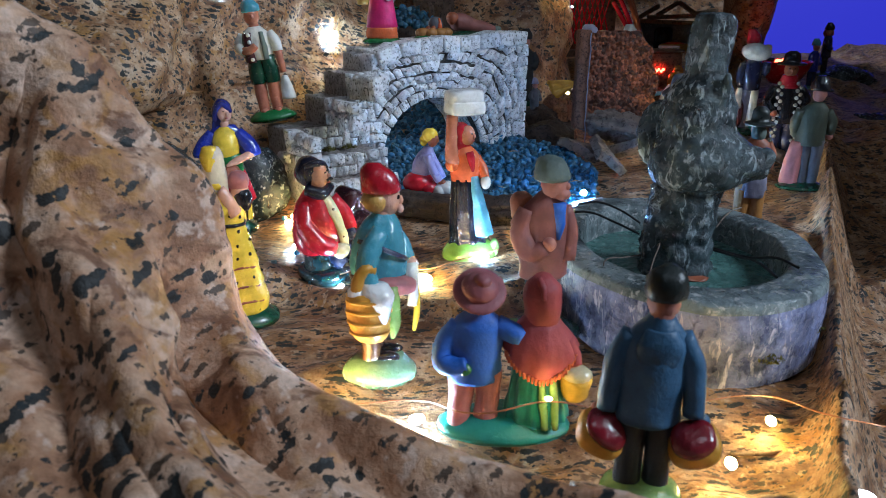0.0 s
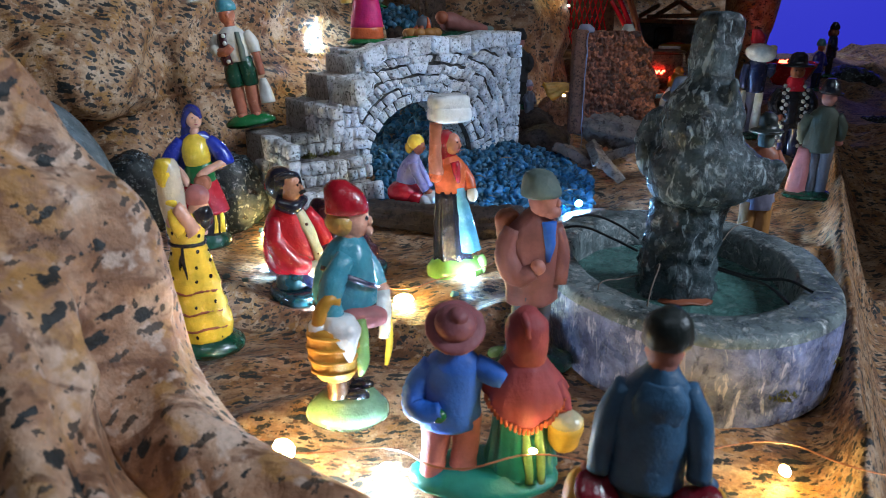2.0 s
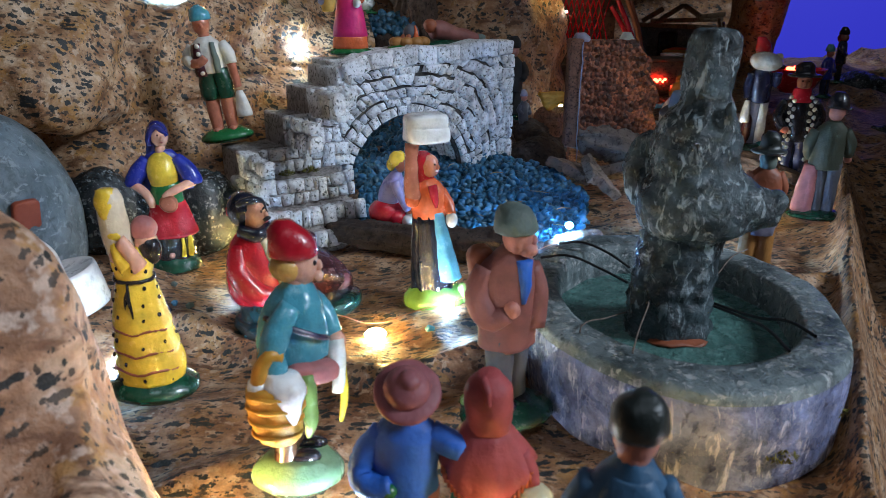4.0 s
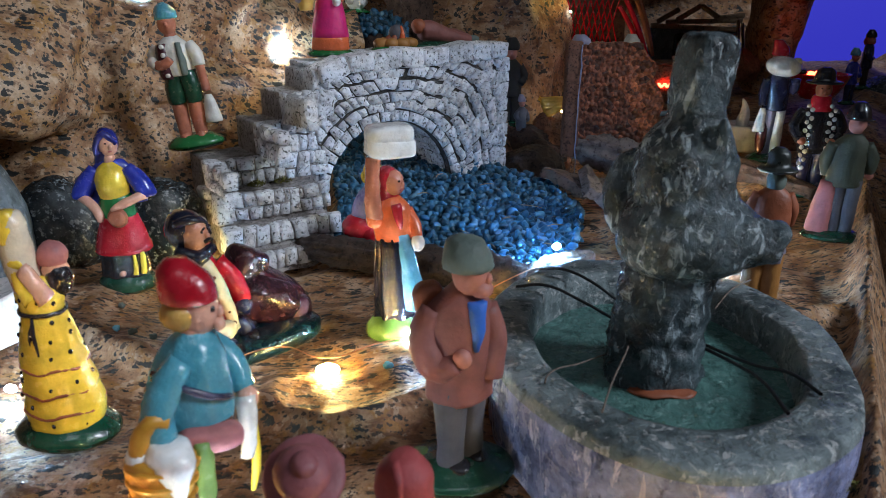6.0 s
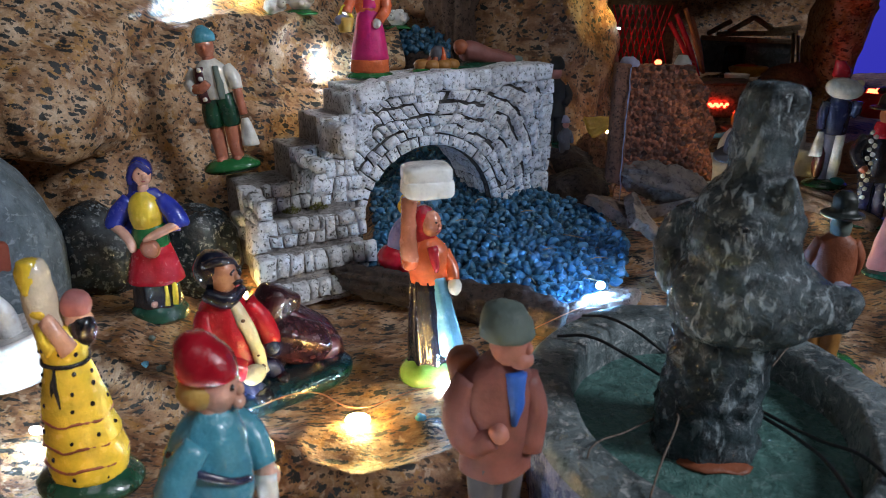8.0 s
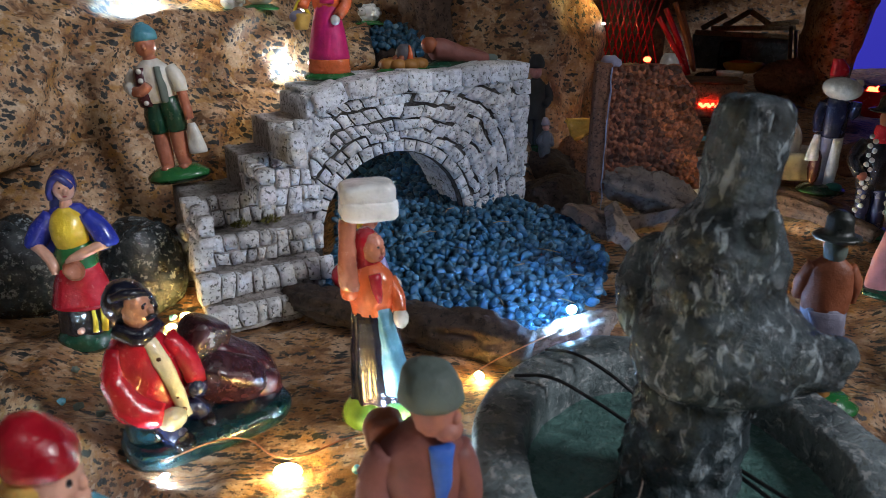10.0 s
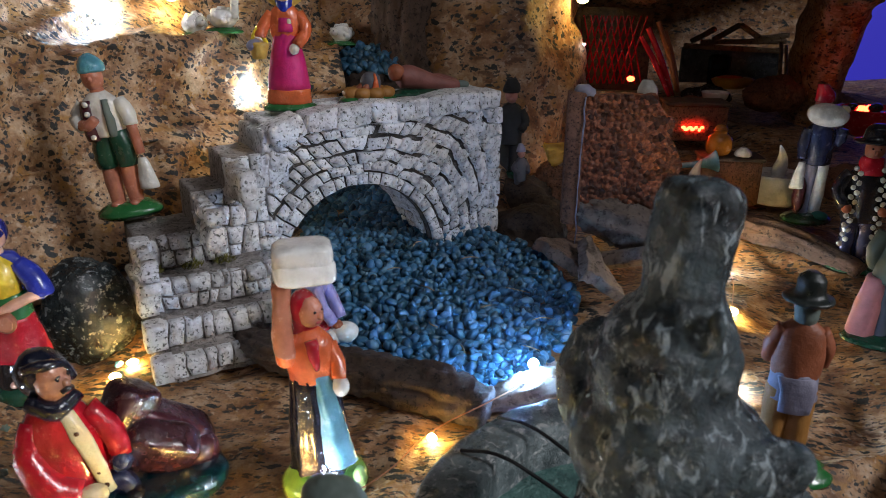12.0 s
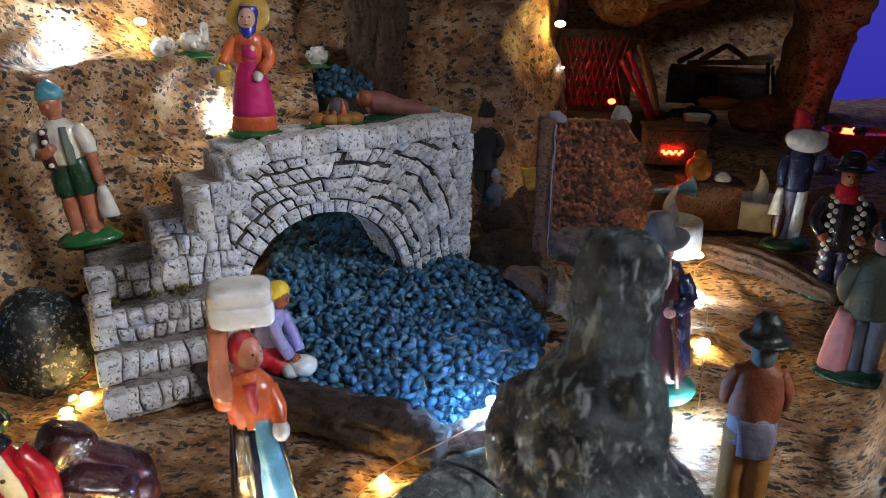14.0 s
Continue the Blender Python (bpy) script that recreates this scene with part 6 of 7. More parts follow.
def vest_man(m):
    s = Sculpt()
    s.base(14.5, 10, 6, GREEN)
    for x in (-4.2, 4.0):
        s.loft([(x, 0, 5, 2.8, 3.0), (x, 0, 12, 3.6, 3.6), (x * 0.95, 0, 27, 3.8, 3.8)], TAN, 14)
        s.ball((x + 0.5, -2.6, 6.6), (2.6, 4.0, 1.8), TAN)
        s.loft([(x, 0, 23, 4.8, 4.8), (x * 0.95, 0, 32, 5.2, 5.0), (x * 0.6, 0, 39, 5.2, 5.0)], DARK_GREEN, 16)
    s.loft([(-0.6, 0, 37, 7.6, 5.8), (-1, 0, 45, 8.4, 6.2), (-1, 0, 52, 8.0, 5.4), (-1, 0, 56, 4.0, 3.6)], WHITE, 20)
    s.loft([(-5.4, -1.6, 36, 3.8, 5.4), (-5.8, -1.6, 45, 4.2, 5.8), (-5.0, -1.2, 53, 3.6, 4.8)], MAROON, 16)
    s.loft([(3.2, -2.2, 37, 1.8, 4.6), (3.4, -2.4, 45, 2.0, 5.0), (2.4, -1.6, 53, 1.8, 4.2)], M_SAGE, 12)
    for z in (38, 43, 48, 52):
        s.ball((-4.6, -7.2, z), 1.2, WHITE, n=10)
    s.tube([(-8, 0, 52, 3.0), (-11.4, -2, 46, 3.4), (-8, -6.5, 42.5, 2.8)], WHITE)
    s.tube([(-9.6, -5, 43.5, 2.6), (-4.6, -8.4, 43.5, 2.4), (-1, -8.6, 46, 2.0)], TAN)
    s.tube([(6.8, 0, 52, 3.0), (10, -1, 46, 3.4), (10.4, -1.2, 41, 3.2)], WHITE)
    s.tube([(10.4, -1.2, 42, 2.4), (11.2, -1.6, 34, 2.2), (11.6, -1.8, 28, 2.2)], TAN)
    s.loft([(12, -1.6, 12, 4.2, 3.0), (12, -1.6, 18, 3.8, 2.8), (11.8, -1.8, 26, 1.8, 1.6)], WHITE, 16, 5, 0.06)
    s.ball((-1, 0, 57), (3, 3, 3), TAN)
    s.face((-1, -0.8, 62.6), 5.2, TAN, -80, False)
    s.loft([(-1, 0.2, 64.6, 5.8, 5.8), (-1, 0.3, 68, 5.6, 5.6), (-1.4, 0.5, 71, 3.8, 3.8), (-1.6, 0.6, 72.4, 1.6, 1.6)], TEAL, 20)
    return s.done("vest_figurine", m, "glazed figurine in maroon vest and blue cap holding a bag", "figurine")


def washerwoman(m):
    s = Sculpt()
    s.ball((-4, 0, 6), (9.5, 8.5, 7), RED)
    s.ball((2, -2, 4), (6, 6, 4.4), RED)
    s.loft([(-3, 0, 9, 5.6, 5.2), (-2, 0, 16, 5.4, 5.0), (0.5, 0, 22, 4.8, 4.8), (2.4, 0, 26, 2.6, 2.6)], LAVENDER, 18)
    s.tube([(2, -4, 22, 2.6), (5, -5, 15, 2.5), (9, -4, 8.5, 2.2)], LAVENDER)
    s.tube([(2, 4, 22, 2.6), (6, 4, 15, 2.5), (10, 2, 8.5, 2.2)], LAVENDER)
    s.ball((10.5, -2.5, 7), 2.2, M_RUST)
    s.ball((12.5, -1, 4), (6, 6, 3.8), WHITE)
    s.ball((9, -4, 3), (4, 4, 3), WHITE)
    s.face((4.6, -0.6, 30), 3.9, M_RUST, -20, False)
    s.ball((3.0, 0.2, 31.8), (4.9, 4.8, 4.2), YELLOW)
    s.ball((-0.8, 1, 29), (2.4, 2.4, 3.2), YELLOW)
    return s.done("washerwoman_figurine", m, "glazed kneeling figurine in yellow scarf, lavender top and red skirt", "figurine")


def straw_hat_woman(m):
    s = Sculpt()
    s.base(13, 9.5, 4, GREEN)
    s.loft([(0, 0, 3, 10.4, 8), (0, 0, 9, 10, 7.8), (0, 0, 10, 9.8, 7.6)], ORANGE, 24, 8, 0.02)
    s.loft([(0, 0, 9.6, 10, 7.8), (0, 0, 20, 8.6, 7), (0, 0, 30, 6.8, 5.8), (0, 0, 36, 5.8, 5)], MAGENTA, 24, 8, 0.02)
    s.loft([(0, 0.4, 33, 6.6, 5.4), (0, 0.4, 40, 7.4, 5.8), (0, 0.4, 45, 6.4, 5.0), (0, 0.4, 48, 3.2, 3.2)], ORANGE, 20)
    s.loft([(0.4, -4.6, 36, 3.6, 1.6), (0.4, -4.4, 42, 3.0, 1.6)], MAGENTA, 12)
    s.tube([(-6, 0, 44, 2.8), (-9.8, -2, 38, 2.9), (-11.4, -4, 33.6, 2.6)], ORANGE)
    s.tube([(6, 0, 44, 2.8), (9.4, -2, 37, 3.0), (5.6, -5.6, 30, 2.6)], ORANGE)
    s.ball((4.4, -6.2, 28.5), (2.6, 2.2, 2.6), WHITE)
    s.loft([(-12, -4, 24, 3.2, 3), (-12, -4, 28, 4.2, 3.8), (-12, -4, 31, 4.4, 4)], STRAW, 16, 8, 0.03)
    s.ball((-14, -4.4, 30), (3.6, 3.2, 3.0), M_LILAC)
    s.tube([(-16, -4, 30, 0.9), (-12.4, -4, 37, 1.0), (-8.4, -4, 31, 0.9)], YELLOW, 8)
    s.ball((2.4, -5.0, 40.6), (1.2, 1.0, 1.6), CREAM, n=10)
    s.face((0, -1.4, 53), 4.4, SKIN, -85)
    s.loft([(0, -1.2, 44.5, 3.0, 3.6), (0, -0.4, 48, 3.8, 4.0), (0, 1.6, 53, 5.0, 4.0), (0, 1.6, 58, 4.2, 3.6)], BLUE, 18)
    s.ball((0, 2.2, 55), (10, 1.6, 9.4), STRAW, (-22, 0, 0), 24)
    s.ball((0, 3.6, 56), (5.6, 4.2, 5.4), STRAW, (-20, 0, 0))
    return s.done("straw_hat_figurine", m, "matt figurine with straw hat, orange jacket and magenta dress", "figurine")


def hat_man(m):
    s = Sculpt()
    s.base(16, 12, 5, GREEN, 5)
    for x in (-4.4, 4.0):
        s.loft([(x, 0, 4, 5.0, 5.2), (x, 0, 14, 4.8, 5.0), (x * 0.9, 0, 32, 5.6, 5.4)], M_OCHRE, 18, 4, 0.03)
    s.loft([(0, 0, 28, 9.4, 7.0), (0, 0, 34, 8.8, 6.8), (0, 0, 38, 8.4, 6.4)], M_LILAC, 22, 6, 0.02)
    s.loft([(1, -5.4, 25, 6.0, 1.4), (1, -5.8, 32, 6.4, 1.8), (0, -5, 37, 6.8, 1.8)], M_LILAC, 16)
    s.loft([(0, 0, 36, 8.6, 6.4), (0, 0, 44, 9.4, 6.4), (0, 0, 51, 8.4, 5.6), (0, 0, 55, 3.8, 3.8)], M_RUST, 22, 4, 0.02)
    for q in (-1, 1):
        s.tube([(q * 6.6, 0, 52, 2.6), (q * 9.6, 0.5, 46, 2.9), (q * 10.0, 4, 40, 2.5)], M_RUST)
    s.ball((0, 0, 57), (4.6, 4.8, 5.0), M_SAGE)
    s.ball((0, 2, 58.5), (4.2, 4.6, 4.8), M_SKIN)
    s.loft([(0, 0.6, 61, 9.0, 9.2), (0, 0.5, 62.4, 8.8, 9.0), (0, 0.4, 63.5, 5.6, 5.8), (0, 0.4, 68, 4.8, 5.0), (0, 0.6, 70, 2.8, 3.0)], CAP_BLACK, 24)
    return s.done("black_hat_figurine", m, "matt figurine seen in black hat, rust vest and ochre trousers", "figurine", slim=0.8)


def sack_man(m):
    s = Sculpt()
    s.base(15, 12, 5, DARK_GREEN)
    s.ball((5, -6, 5), (5, 5, 3), M_TEAL)
    for x in (-3.8, 3.8):
        s.loft([(x, 0, 4, 3.8, 3.8), (x, 0, 18, 4.4, 4.2), (x * 0.8, 0, 38, 5.2, 5.0)], WHITE if x > 0 else M_LILAC, 16)
    s.ball((-8, -3, 18), (4, 4, 12), MAROON)
    s.loft([(0, 0, 36, 8.2, 6.4), (0, 0, 46, 8.6, 6.6), (0, 0, 56, 8.8, 6.2), (0, 0, 61, 4.8, 4.4)], NAVY, 22, 4, 0.02)
    s.tube([(-7.6, 0, 57, 3.4), (-10, -2, 48, 3.4), (-10, -4, 40, 2.8)], NAVY)
    s.loft([(-11, -4, 22, 4.2, 3.2), (-10.6, -4, 30, 3.4, 2.8), (-10, -4, 38, 1.8, 1.8)], WHITE, 14)
    s.tube([(7.6, 0, 57, 3.4), (10.5, -2, 50, 3.4), (11, -3, 58, 3.0)], NAVY)
    s.ball((1, -2.6, 66), (12.5, 7.5, 7), WHITE, (0, 8, 0), 20)
    s.ball((9.6, -3, 69), (3.4, 3, 3), CREAM)
    s.face((0, 3, 72), 5.0, M_SKIN, 60, False)
    s.loft([(0, 3, 73, 5.6, 5.8), (0, 3, 78, 5.2, 5.2), (-2, 3.4, 83, 3, 3)], RED, 18)
    return s.done("sack_carrier_figurine", m, "figurine in blue coat carrying a white sack on the shoulder", "figurine")


def garlic_man(m):
    s = Sculpt()
    s.base(14, 12, 5, DARK_GREEN)
    for x in (-4, 4):
        s.loft([(x, 0, 4, 4.2, 4), (x, 0, 18, 4.4, 4.2), (x, 0, 34, 5.2, 5)], NAVY, 16)
    s.loft([(0, 0, 28, 10, 7.4), (0, 0, 40, 9.6, 7), (0, 0, 52, 9.6, 6.4), (0, 0, 58, 5, 4.6)], BLACK, 22, 4, 0.02)
    for q in (-1, 1):
        s.tube([(q * 8.4, 0, 54, 3.6), (q * 13, -2, 45, 3.8), (q * 9.4, -7, 36, 3.0)], BLACK)
        s.ball((q * 8.6, -8, 36), 2.6, M_RUST)
        for k in range(17):
            s.ball((q * (6.2 + 0.07 * k) + (1.15 if k % 2 else -1.15), -7.8 + 0.06 * k, 58 - 2.6 * k), (1.35, 1.2, 1.5), GARLIC, (0, 25 if k % 2 else -25, 0), 8)
    s.loft([(0, -2, 54, 6.4, 5), (0, -1, 59, 6.2, 5.4), (0, -0.6, 63, 5.4, 5)], RED, 18)
    s.face((0, -1.6, 67), 5.4, M_RUST, -90)
    s.loft([(0, 0, 70.5, 10.4, 10), (0, 0, 72, 10, 9.6), (0, 0, 73, 6.4, 6.2), (0, 0, 78, 5.4, 5.4), (0, 0, 80, 3, 3)], BLACK, 24)
    return s.done("garlic_seller_figurine", m, "figurine in black hat and dark coat with strings of garlic", "figurine")


def cape_man(m):
    s = Sculpt()
    s.base(17, 11, 4, DARK_GREEN)
    for x in (-2, 5):
        s.loft([(x, 0, 3, 3.8, 3.8), (x, 0, 16, 4.0, 4.0), (x, 0, 34, 4.8, 4.8)], M_GREY, 16)
    s.loft([(-9, 0, 4, 6.5, 6), (-8, 0, 18, 6.0, 5.6), (-6.5, 0, 32, 4.8, 4.8)], M_PINK, 18, 5, 0.04)
    s.loft([(0, 0, 30, 9.2, 6.8), (0.4, 0, 42, 8.8, 6.6), (0.8, 0, 53, 8.4, 5.8), (1.4, 0, 58, 4.4, 4)], M_OLIVE, 22, 4, 0.02)
    s.tube([(-7, 0, 53, 3.4), (-10, 0, 44, 3.6), (-8, 4, 36, 3)], M_OLIVE)
    s.tube([(8, 0, 53, 3.4), (12, 1, 45, 3.6), (12, 4, 38, 3)], M_OLIVE)
    s.ball((12.5, 4, 36), 2.6, M_SKIN)
    s.face((2.2, 0.6, 63.5), 4.8, M_SKIN, 20, False)
    s.loft([(2.2, 0.8, 66, 6.2, 6.4), (2, 0.6, 68, 6.0, 6.2), (2, 0.6, 72, 5, 5), (2, 0.6, 75, 3, 3)], BLACK, 20)
    s.ball((7, 1, 66), (3.4, 3.4, 1.0), BLACK)
    return s.done("olive_coat_figurine", m, "dark figurine in olive coat and black cap with a pink cloak", "figurine")


def old_man(m):
    s = Sculpt()
    s.base(12, 11, 8, M_TEAL)
    s.loft([(0, 0, 7, 8.4, 7.6), (0, 0, 24, 7.6, 7), (0, 0, 40, 7.4, 6.6), (0, 0, 52, 7.6, 6), (0, 0, 58, 4, 4)], MAROON, 22, 6, 0.04)
    s.loft([(4, 1, 12, 6.4, 6.8), (4, 1, 30, 6.4, 6.8), (3.4, 1, 46, 6.4, 6.4), (1.6, 1, 57, 4.8, 4.8)], NAVY, 20, 5, 0.04)
    s.tube([(6, -2, 52, 3.6), (8, -5, 44, 3.6), (2, -7.4, 40, 2.8)], NAVY)
    s.ball((-0.6, -7.8, 40), 2.4, M_SKIN)
    s.face((-1, -1.6, 63), 4.8, M_SKIN, -110)
    s.loft([(-1.8, -5.2, 49, 1.6, 1.2), (-1.8, -5.0, 54, 3.2, 2), (-1.6, -4.2, 60, 3.4, 2.2)], WHITE, 14)
    s.tube([(1.4, -9.5, 8, 0.9), (0.6, -9, 30, 0.9), (-0.4, -8.4, 46, 0.9)], BROWN, 8)
    s.ball((-1, 0, 67.5), (11, 9.5, 1.5), M_GREY, (12, -6, 0), 22)
    s.loft([(-1, 0.4, 67, 6, 5.8), (-1, 0.6, 73, 5.2, 5), (-1, 0.8, 77, 3.4, 3.2)], M_GREY, 18)
    return s.done("old_shepherd_figurine", m, "glazed bearded figurine in grey hat, dark cloak and teal base", "figurine")


def small_person(m, coat, legs, hat, label, h=62.0, sack=None):
    s = Sculpt()
    k = h / 62
    s.base(11 * k, 9 * k, 4 * k, DARK_GREEN)
    for x in (-3.2, 3.2):
        s.loft([(x * k, 0, 3 * k, 3.2 * k, 3.2 * k), (x * k, 0, 26 * k, 4 * k, 4 * k)], legs, 14)
    s.loft([(0, 0, 22 * k, 7.4 * k, 6 * k), (0, 0, 34 * k, 7.4 * k, 5.6 * k), (0, 0, 43 * k, 6.8 * k, 5 * k), (0, 0, 47 * k, 3.4 * k, 3.4 * k)], coat, 18)
    for q in (-1, 1):
        s.tube([(q * 6 * k, 0, 43 * k, 2.8 * k), (q * 9 * k, -1 * k, 36 * k, 3 * k), (q * 6.4 * k, -5 * k, 31 * k, 2.4 * k)], coat)
    s.face((0, -0.6 * k, 52 * k), 4.4 * k, M_SKIN, -90, False)
    s.loft([(0, 0, 54 * k, 5.4 * k, 5.4 * k), (0, 0, 58 * k, 5 * k, 5 * k), (0, 0.4, 62 * k, 2.8 * k, 2.8 * k)], hat, 18)
    if sack:
        s.ball((5 * k, 1, 50 * k), (6.5 * k, 6 * k, 6 * k), sack)
    return s.done("villager_figurine", m, label, "figurine")


def sheep(m, lying=False):
    s = Sculpt()
    s.base(13, 8, 3, GREEN)
    s.ball((0, 0, 9), (9.4, 6.6, 6.6), CLEAN_WHITE)
    rnd = random.Random(int(m.translation.x * 1e5))
    for k in range(26):
        a, b = rnd.uniform(0, 6.28), rnd.uniform(-0.3, 1.4)
        s.ball((8.6 * math.cos(a) * math.cos(b), 6 * math.sin(a) * math.cos(b), 9 + 6 * math.sin(b)), rnd.uniform(1.8, 2.6), CLEAN_WHITE, n=8)
    if lying:
        s.tube([(7, -1, 10, 3.2), (9, -2, 15, 2.8), (9.4, -3, 19, 2.8)], WHITE)
        s.ball((10, -4.2, 20), (2.6, 3.8, 2.8), WHITE)
        s.ball((9, -6.6, 20.6), 0.7, BLACK, n=8)
    else:
        s.ball((-2, -8, 10.5), (3.2, 3.8, 3.4), WHITE)
        for q in (-1, 1):
            s.ball((-2 + q * 1.5, -10.8, 11.4), 0.6, BLACK, n=8)
            s.loft([(q * 4, -2, 2, 1.6, 1.6), (q * 4, -2, 7, 1.9, 1.9)], WHITE, 10)
    return tagged(s.done("sheep_figurine", m, "small white clay sheep on a green base", "sheep figurine"), group="flock of sheep")


def camp_fire(m):
    s = Sculpt()
    s.base(15, 9, 3.5, GREEN)
    for k in range(9):
        a = k * 0.7
        s.ball((9.5 * math.cos(a), 5.6 * math.sin(a), 4.4), (4.6, 3.4, 3.2), M_OCHRE)
    for k in range(6):
        a = k * 1.05
        s.tube([(7 * math.cos(a), 4.4 * math.sin(a), 4, 2.0), (1.6 * math.cos(a), 1.2 * math.sin(a), 10.5, 1.2)], M_RUST)
    s.ball((1, 0, 9.5), (5.5, 4, 5.5), M_GREY)
    s.tube([(2, -3.4, 5, 2.0), (2.6, -3.6, 10, 1.4), (2, -3, 14, 0.4)], ORANGE)
    return s.done("camp_fire_model", m, "clay camp fire of orange logs and grey pot on the bridge", "camp fire")


def lying_figure(m):
    s = Sculpt()
    s.base(24, 8, 2.5, DARK_GREEN)
    s.tube([(-15, 0, 9, 5.0), (-9, 0, 9.5, 6.0), (0, 0, 7, 5.0), (9, -1, 5, 4.0), (19, -1, 4, 2.6)], M_BROWN, 16)
    s.tube([(0, 2, 6, 4.0), (10, 3, 6.5, 3.6), (19, 2.5, 4.6, 2.6)], M_BROWN, 14)
    s.ball((-17, -1, 12), (4.4, 4.2, 4.4), M_RUST)
    s.ball((22, 0, 4), (4, 2.6, 2.4), M_SAGE)
    return s.done("lying_figurine", m, "brown clay figurine lying stretched out on the bridge", "figurine")


yellow_dress_woman(pose(-0.0805, 0.264, -0.004, 0, 2, 0) @ Matrix.Scale(1.06, 4, (0, 0, 1)))
red_cap_boy(pose(-0.0210, 0.213, -0.001, -4, 2, 8))
couple(pose(0.0183, 0.189, -0.0055, 0, 0, 0))
basket_man(pose(0.0497, 0.153, -0.0015, 0, 0, -8))
brown_coat_man(pose(0.0370, 0.251, -0.004, 0, 0, 12))
bundle_lady(pose(0.0132, 0.335, -0.0022, 0, -3.5, 0))
bagpiper(pose(-0.0475, 0.322, -0.0045, 0, -5, 40) @ Matrix.Scale(1.12, 4))
blue_shawl_woman(pose(-0.1120, 0.373, -0.0015, 0, -1, 10) @ Matrix.Scale(1.06, 4))
vest_man(pose(-0.1055, 0.452, 0.0465, 0, -7, 8))
washerwoman(pose(-0.0105, 0.414, 0.009, 0, 0, -8) @ Matrix.Scale(1.09, 4, (0, 0, 1)))
straw_hat_woman(pose(-0.0395, 0.489, 0.0905, 0, 0, 8))
camp_fire(pose(-0.006, 0.512, 0.092, 0, 0, 30))
lying_figure(pose(0.020, 0.532, 0.0935, 0, 0, 33))
hat_man(pose(0.157, 0.358, -0.0025, 0, 0, -10))
sack_man(pose(0.250, 0.600, 0.012, 0, 0, 5))
garlic_man(pose(0.255, 0.543, 0.002, 0, 0, -15))
cape_man(pose(0.2275, 0.446, 0.004, 0, 0, -15) @ Matrix.Scale(0.93, 4))
old_man(pose(0.1480, 0.430, 0.0, 0, -7, 10))
sheep(pose(-0.110, 0.549, rest_z(-0.110, 0.549) - 0.0015, 0, 0, 70) @ Matrix.Scale(0.84, 4))
sheep(pose(-0.095, 0.554, rest_z(-0.095, 0.554) - 0.0015, 0, 0, 0) @ Matrix.Scale(0.84, 4), True)
sheep(pose(-0.047, 0.632, rest_z(-0.047, 0.632) - 0.001, 0, 0, -20) @ Matrix.Scale(0.84, 4))


# ---- cottage, workshop and small things at the back ----
def plank(s, a, b, w, t, mat):
    """A bevelled board from a to b (mm)."""
    a, b = Vector(a), Vector(b)
    d = (b - a).normalized()
    q = d.to_track_quat("Z", "Y").to_euler()
    s.box((a + b) / 2, (w, t, (b - a).length / 2), mat, [math.degrees(v) for v in q], 0.3)


def millimetres(s):
    bmesh.ops.scale(s.bm, vec=(0.001,) * 3, verts=s.bm.verts)
    bmesh.ops.recalc_face_normals(s.bm, faces=s.bm.faces)
    return s.bm


def solo(name, s, m, label, category, group=""):
    ob = link_mesh(name, millimetres(s), s.mats)
    ob.matrix_world = m
    return tagged(ob, label, category, group)


def market_stall(m):
    top = group_empty("wooden_stall", m)
    for name, c, r in (("back_panel", (0, 8, 34), (30, 2, 34)), ("side_panel", (-29, -2, 34), (2, 10, 34)), ("counter", (0, -6, 2), (31, 14, 3))):
        s = Sculpt()
        s.box(c, r, DARK_WOOD, (0, 0, 0), 0.2)
        part(name, millimetres(s), DARK_WOOD, top)
    for k in range(9):
        for q in (-1, 1):
            s = Sculpt()
            x = -22 + k * 5
            # Red glaze stands in for the red light on the bars
            plank(s, (x - q * 7, 3 + q, 10), (x + q * 7, 3 + q, 62), 0.8, 0.6, RED)
            part("lattice_bar", millimetres(s), RED, top, "thin bar with red light put into its colour")
    return tagged(top, "dark wooden stall with a lattice back coloured as red-lit", "stall")


def firewood(m, a, b, r, mat=M_RUST):
    s = Sculpt()
    a, b = Vector(a), Vector(b)
    mid = (a + b) / 2 + Vector((1.2, 0.6, 0))
    s.tube([(*a, r), (*mid, r * 1.15), (*b, r * 0.9)], mat, 9)
    return solo("pole", s, m, "thin stick leaning in the workshop, reddened as by red light", "stick", "leaning sticks")


def cottage(m):
    top = group_empty("cottage", m)
    s = Sculpt()
    s.box((0, 0, 18), (50, 4, 18), GREY_ROCK, (0, 0, 0), 0.1)
    part("wall", millimetres(s), GREY_ROCK, top, "grey plaster wall", False)
    # The shade inside the doorway is a solid block painted black
    s = Sculpt()
    s.box((-12, -9, 14), (11, 5, 16), BLACK, (0, 0, 0), 0.5)
    part("doorway", millimetres(s), BLACK, top, "black block for the shade inside the arched doorway")
    for a, b in (((-50, -6, 38), (52, -6, 34)), ((-34, -8, 42), (52, -8, 44)), ((-22, -8, 44), (4, -8, 60)), ((4, -8, 60), (30, -8, 44)), ((-44, -8, 42), (-20, -8, 56)), ((20, -8, 46), (54, -8, 50))):
        s = Sculpt()
        plank(s, a, b, 2.6, 2.6, PALE_WOOD)
        part("roof_beam", millimetres(s), PALE_WOOD, top, "pale rough timber")
    return tagged(top, "small grey cottage with a frame of pale timbers", "cottage")


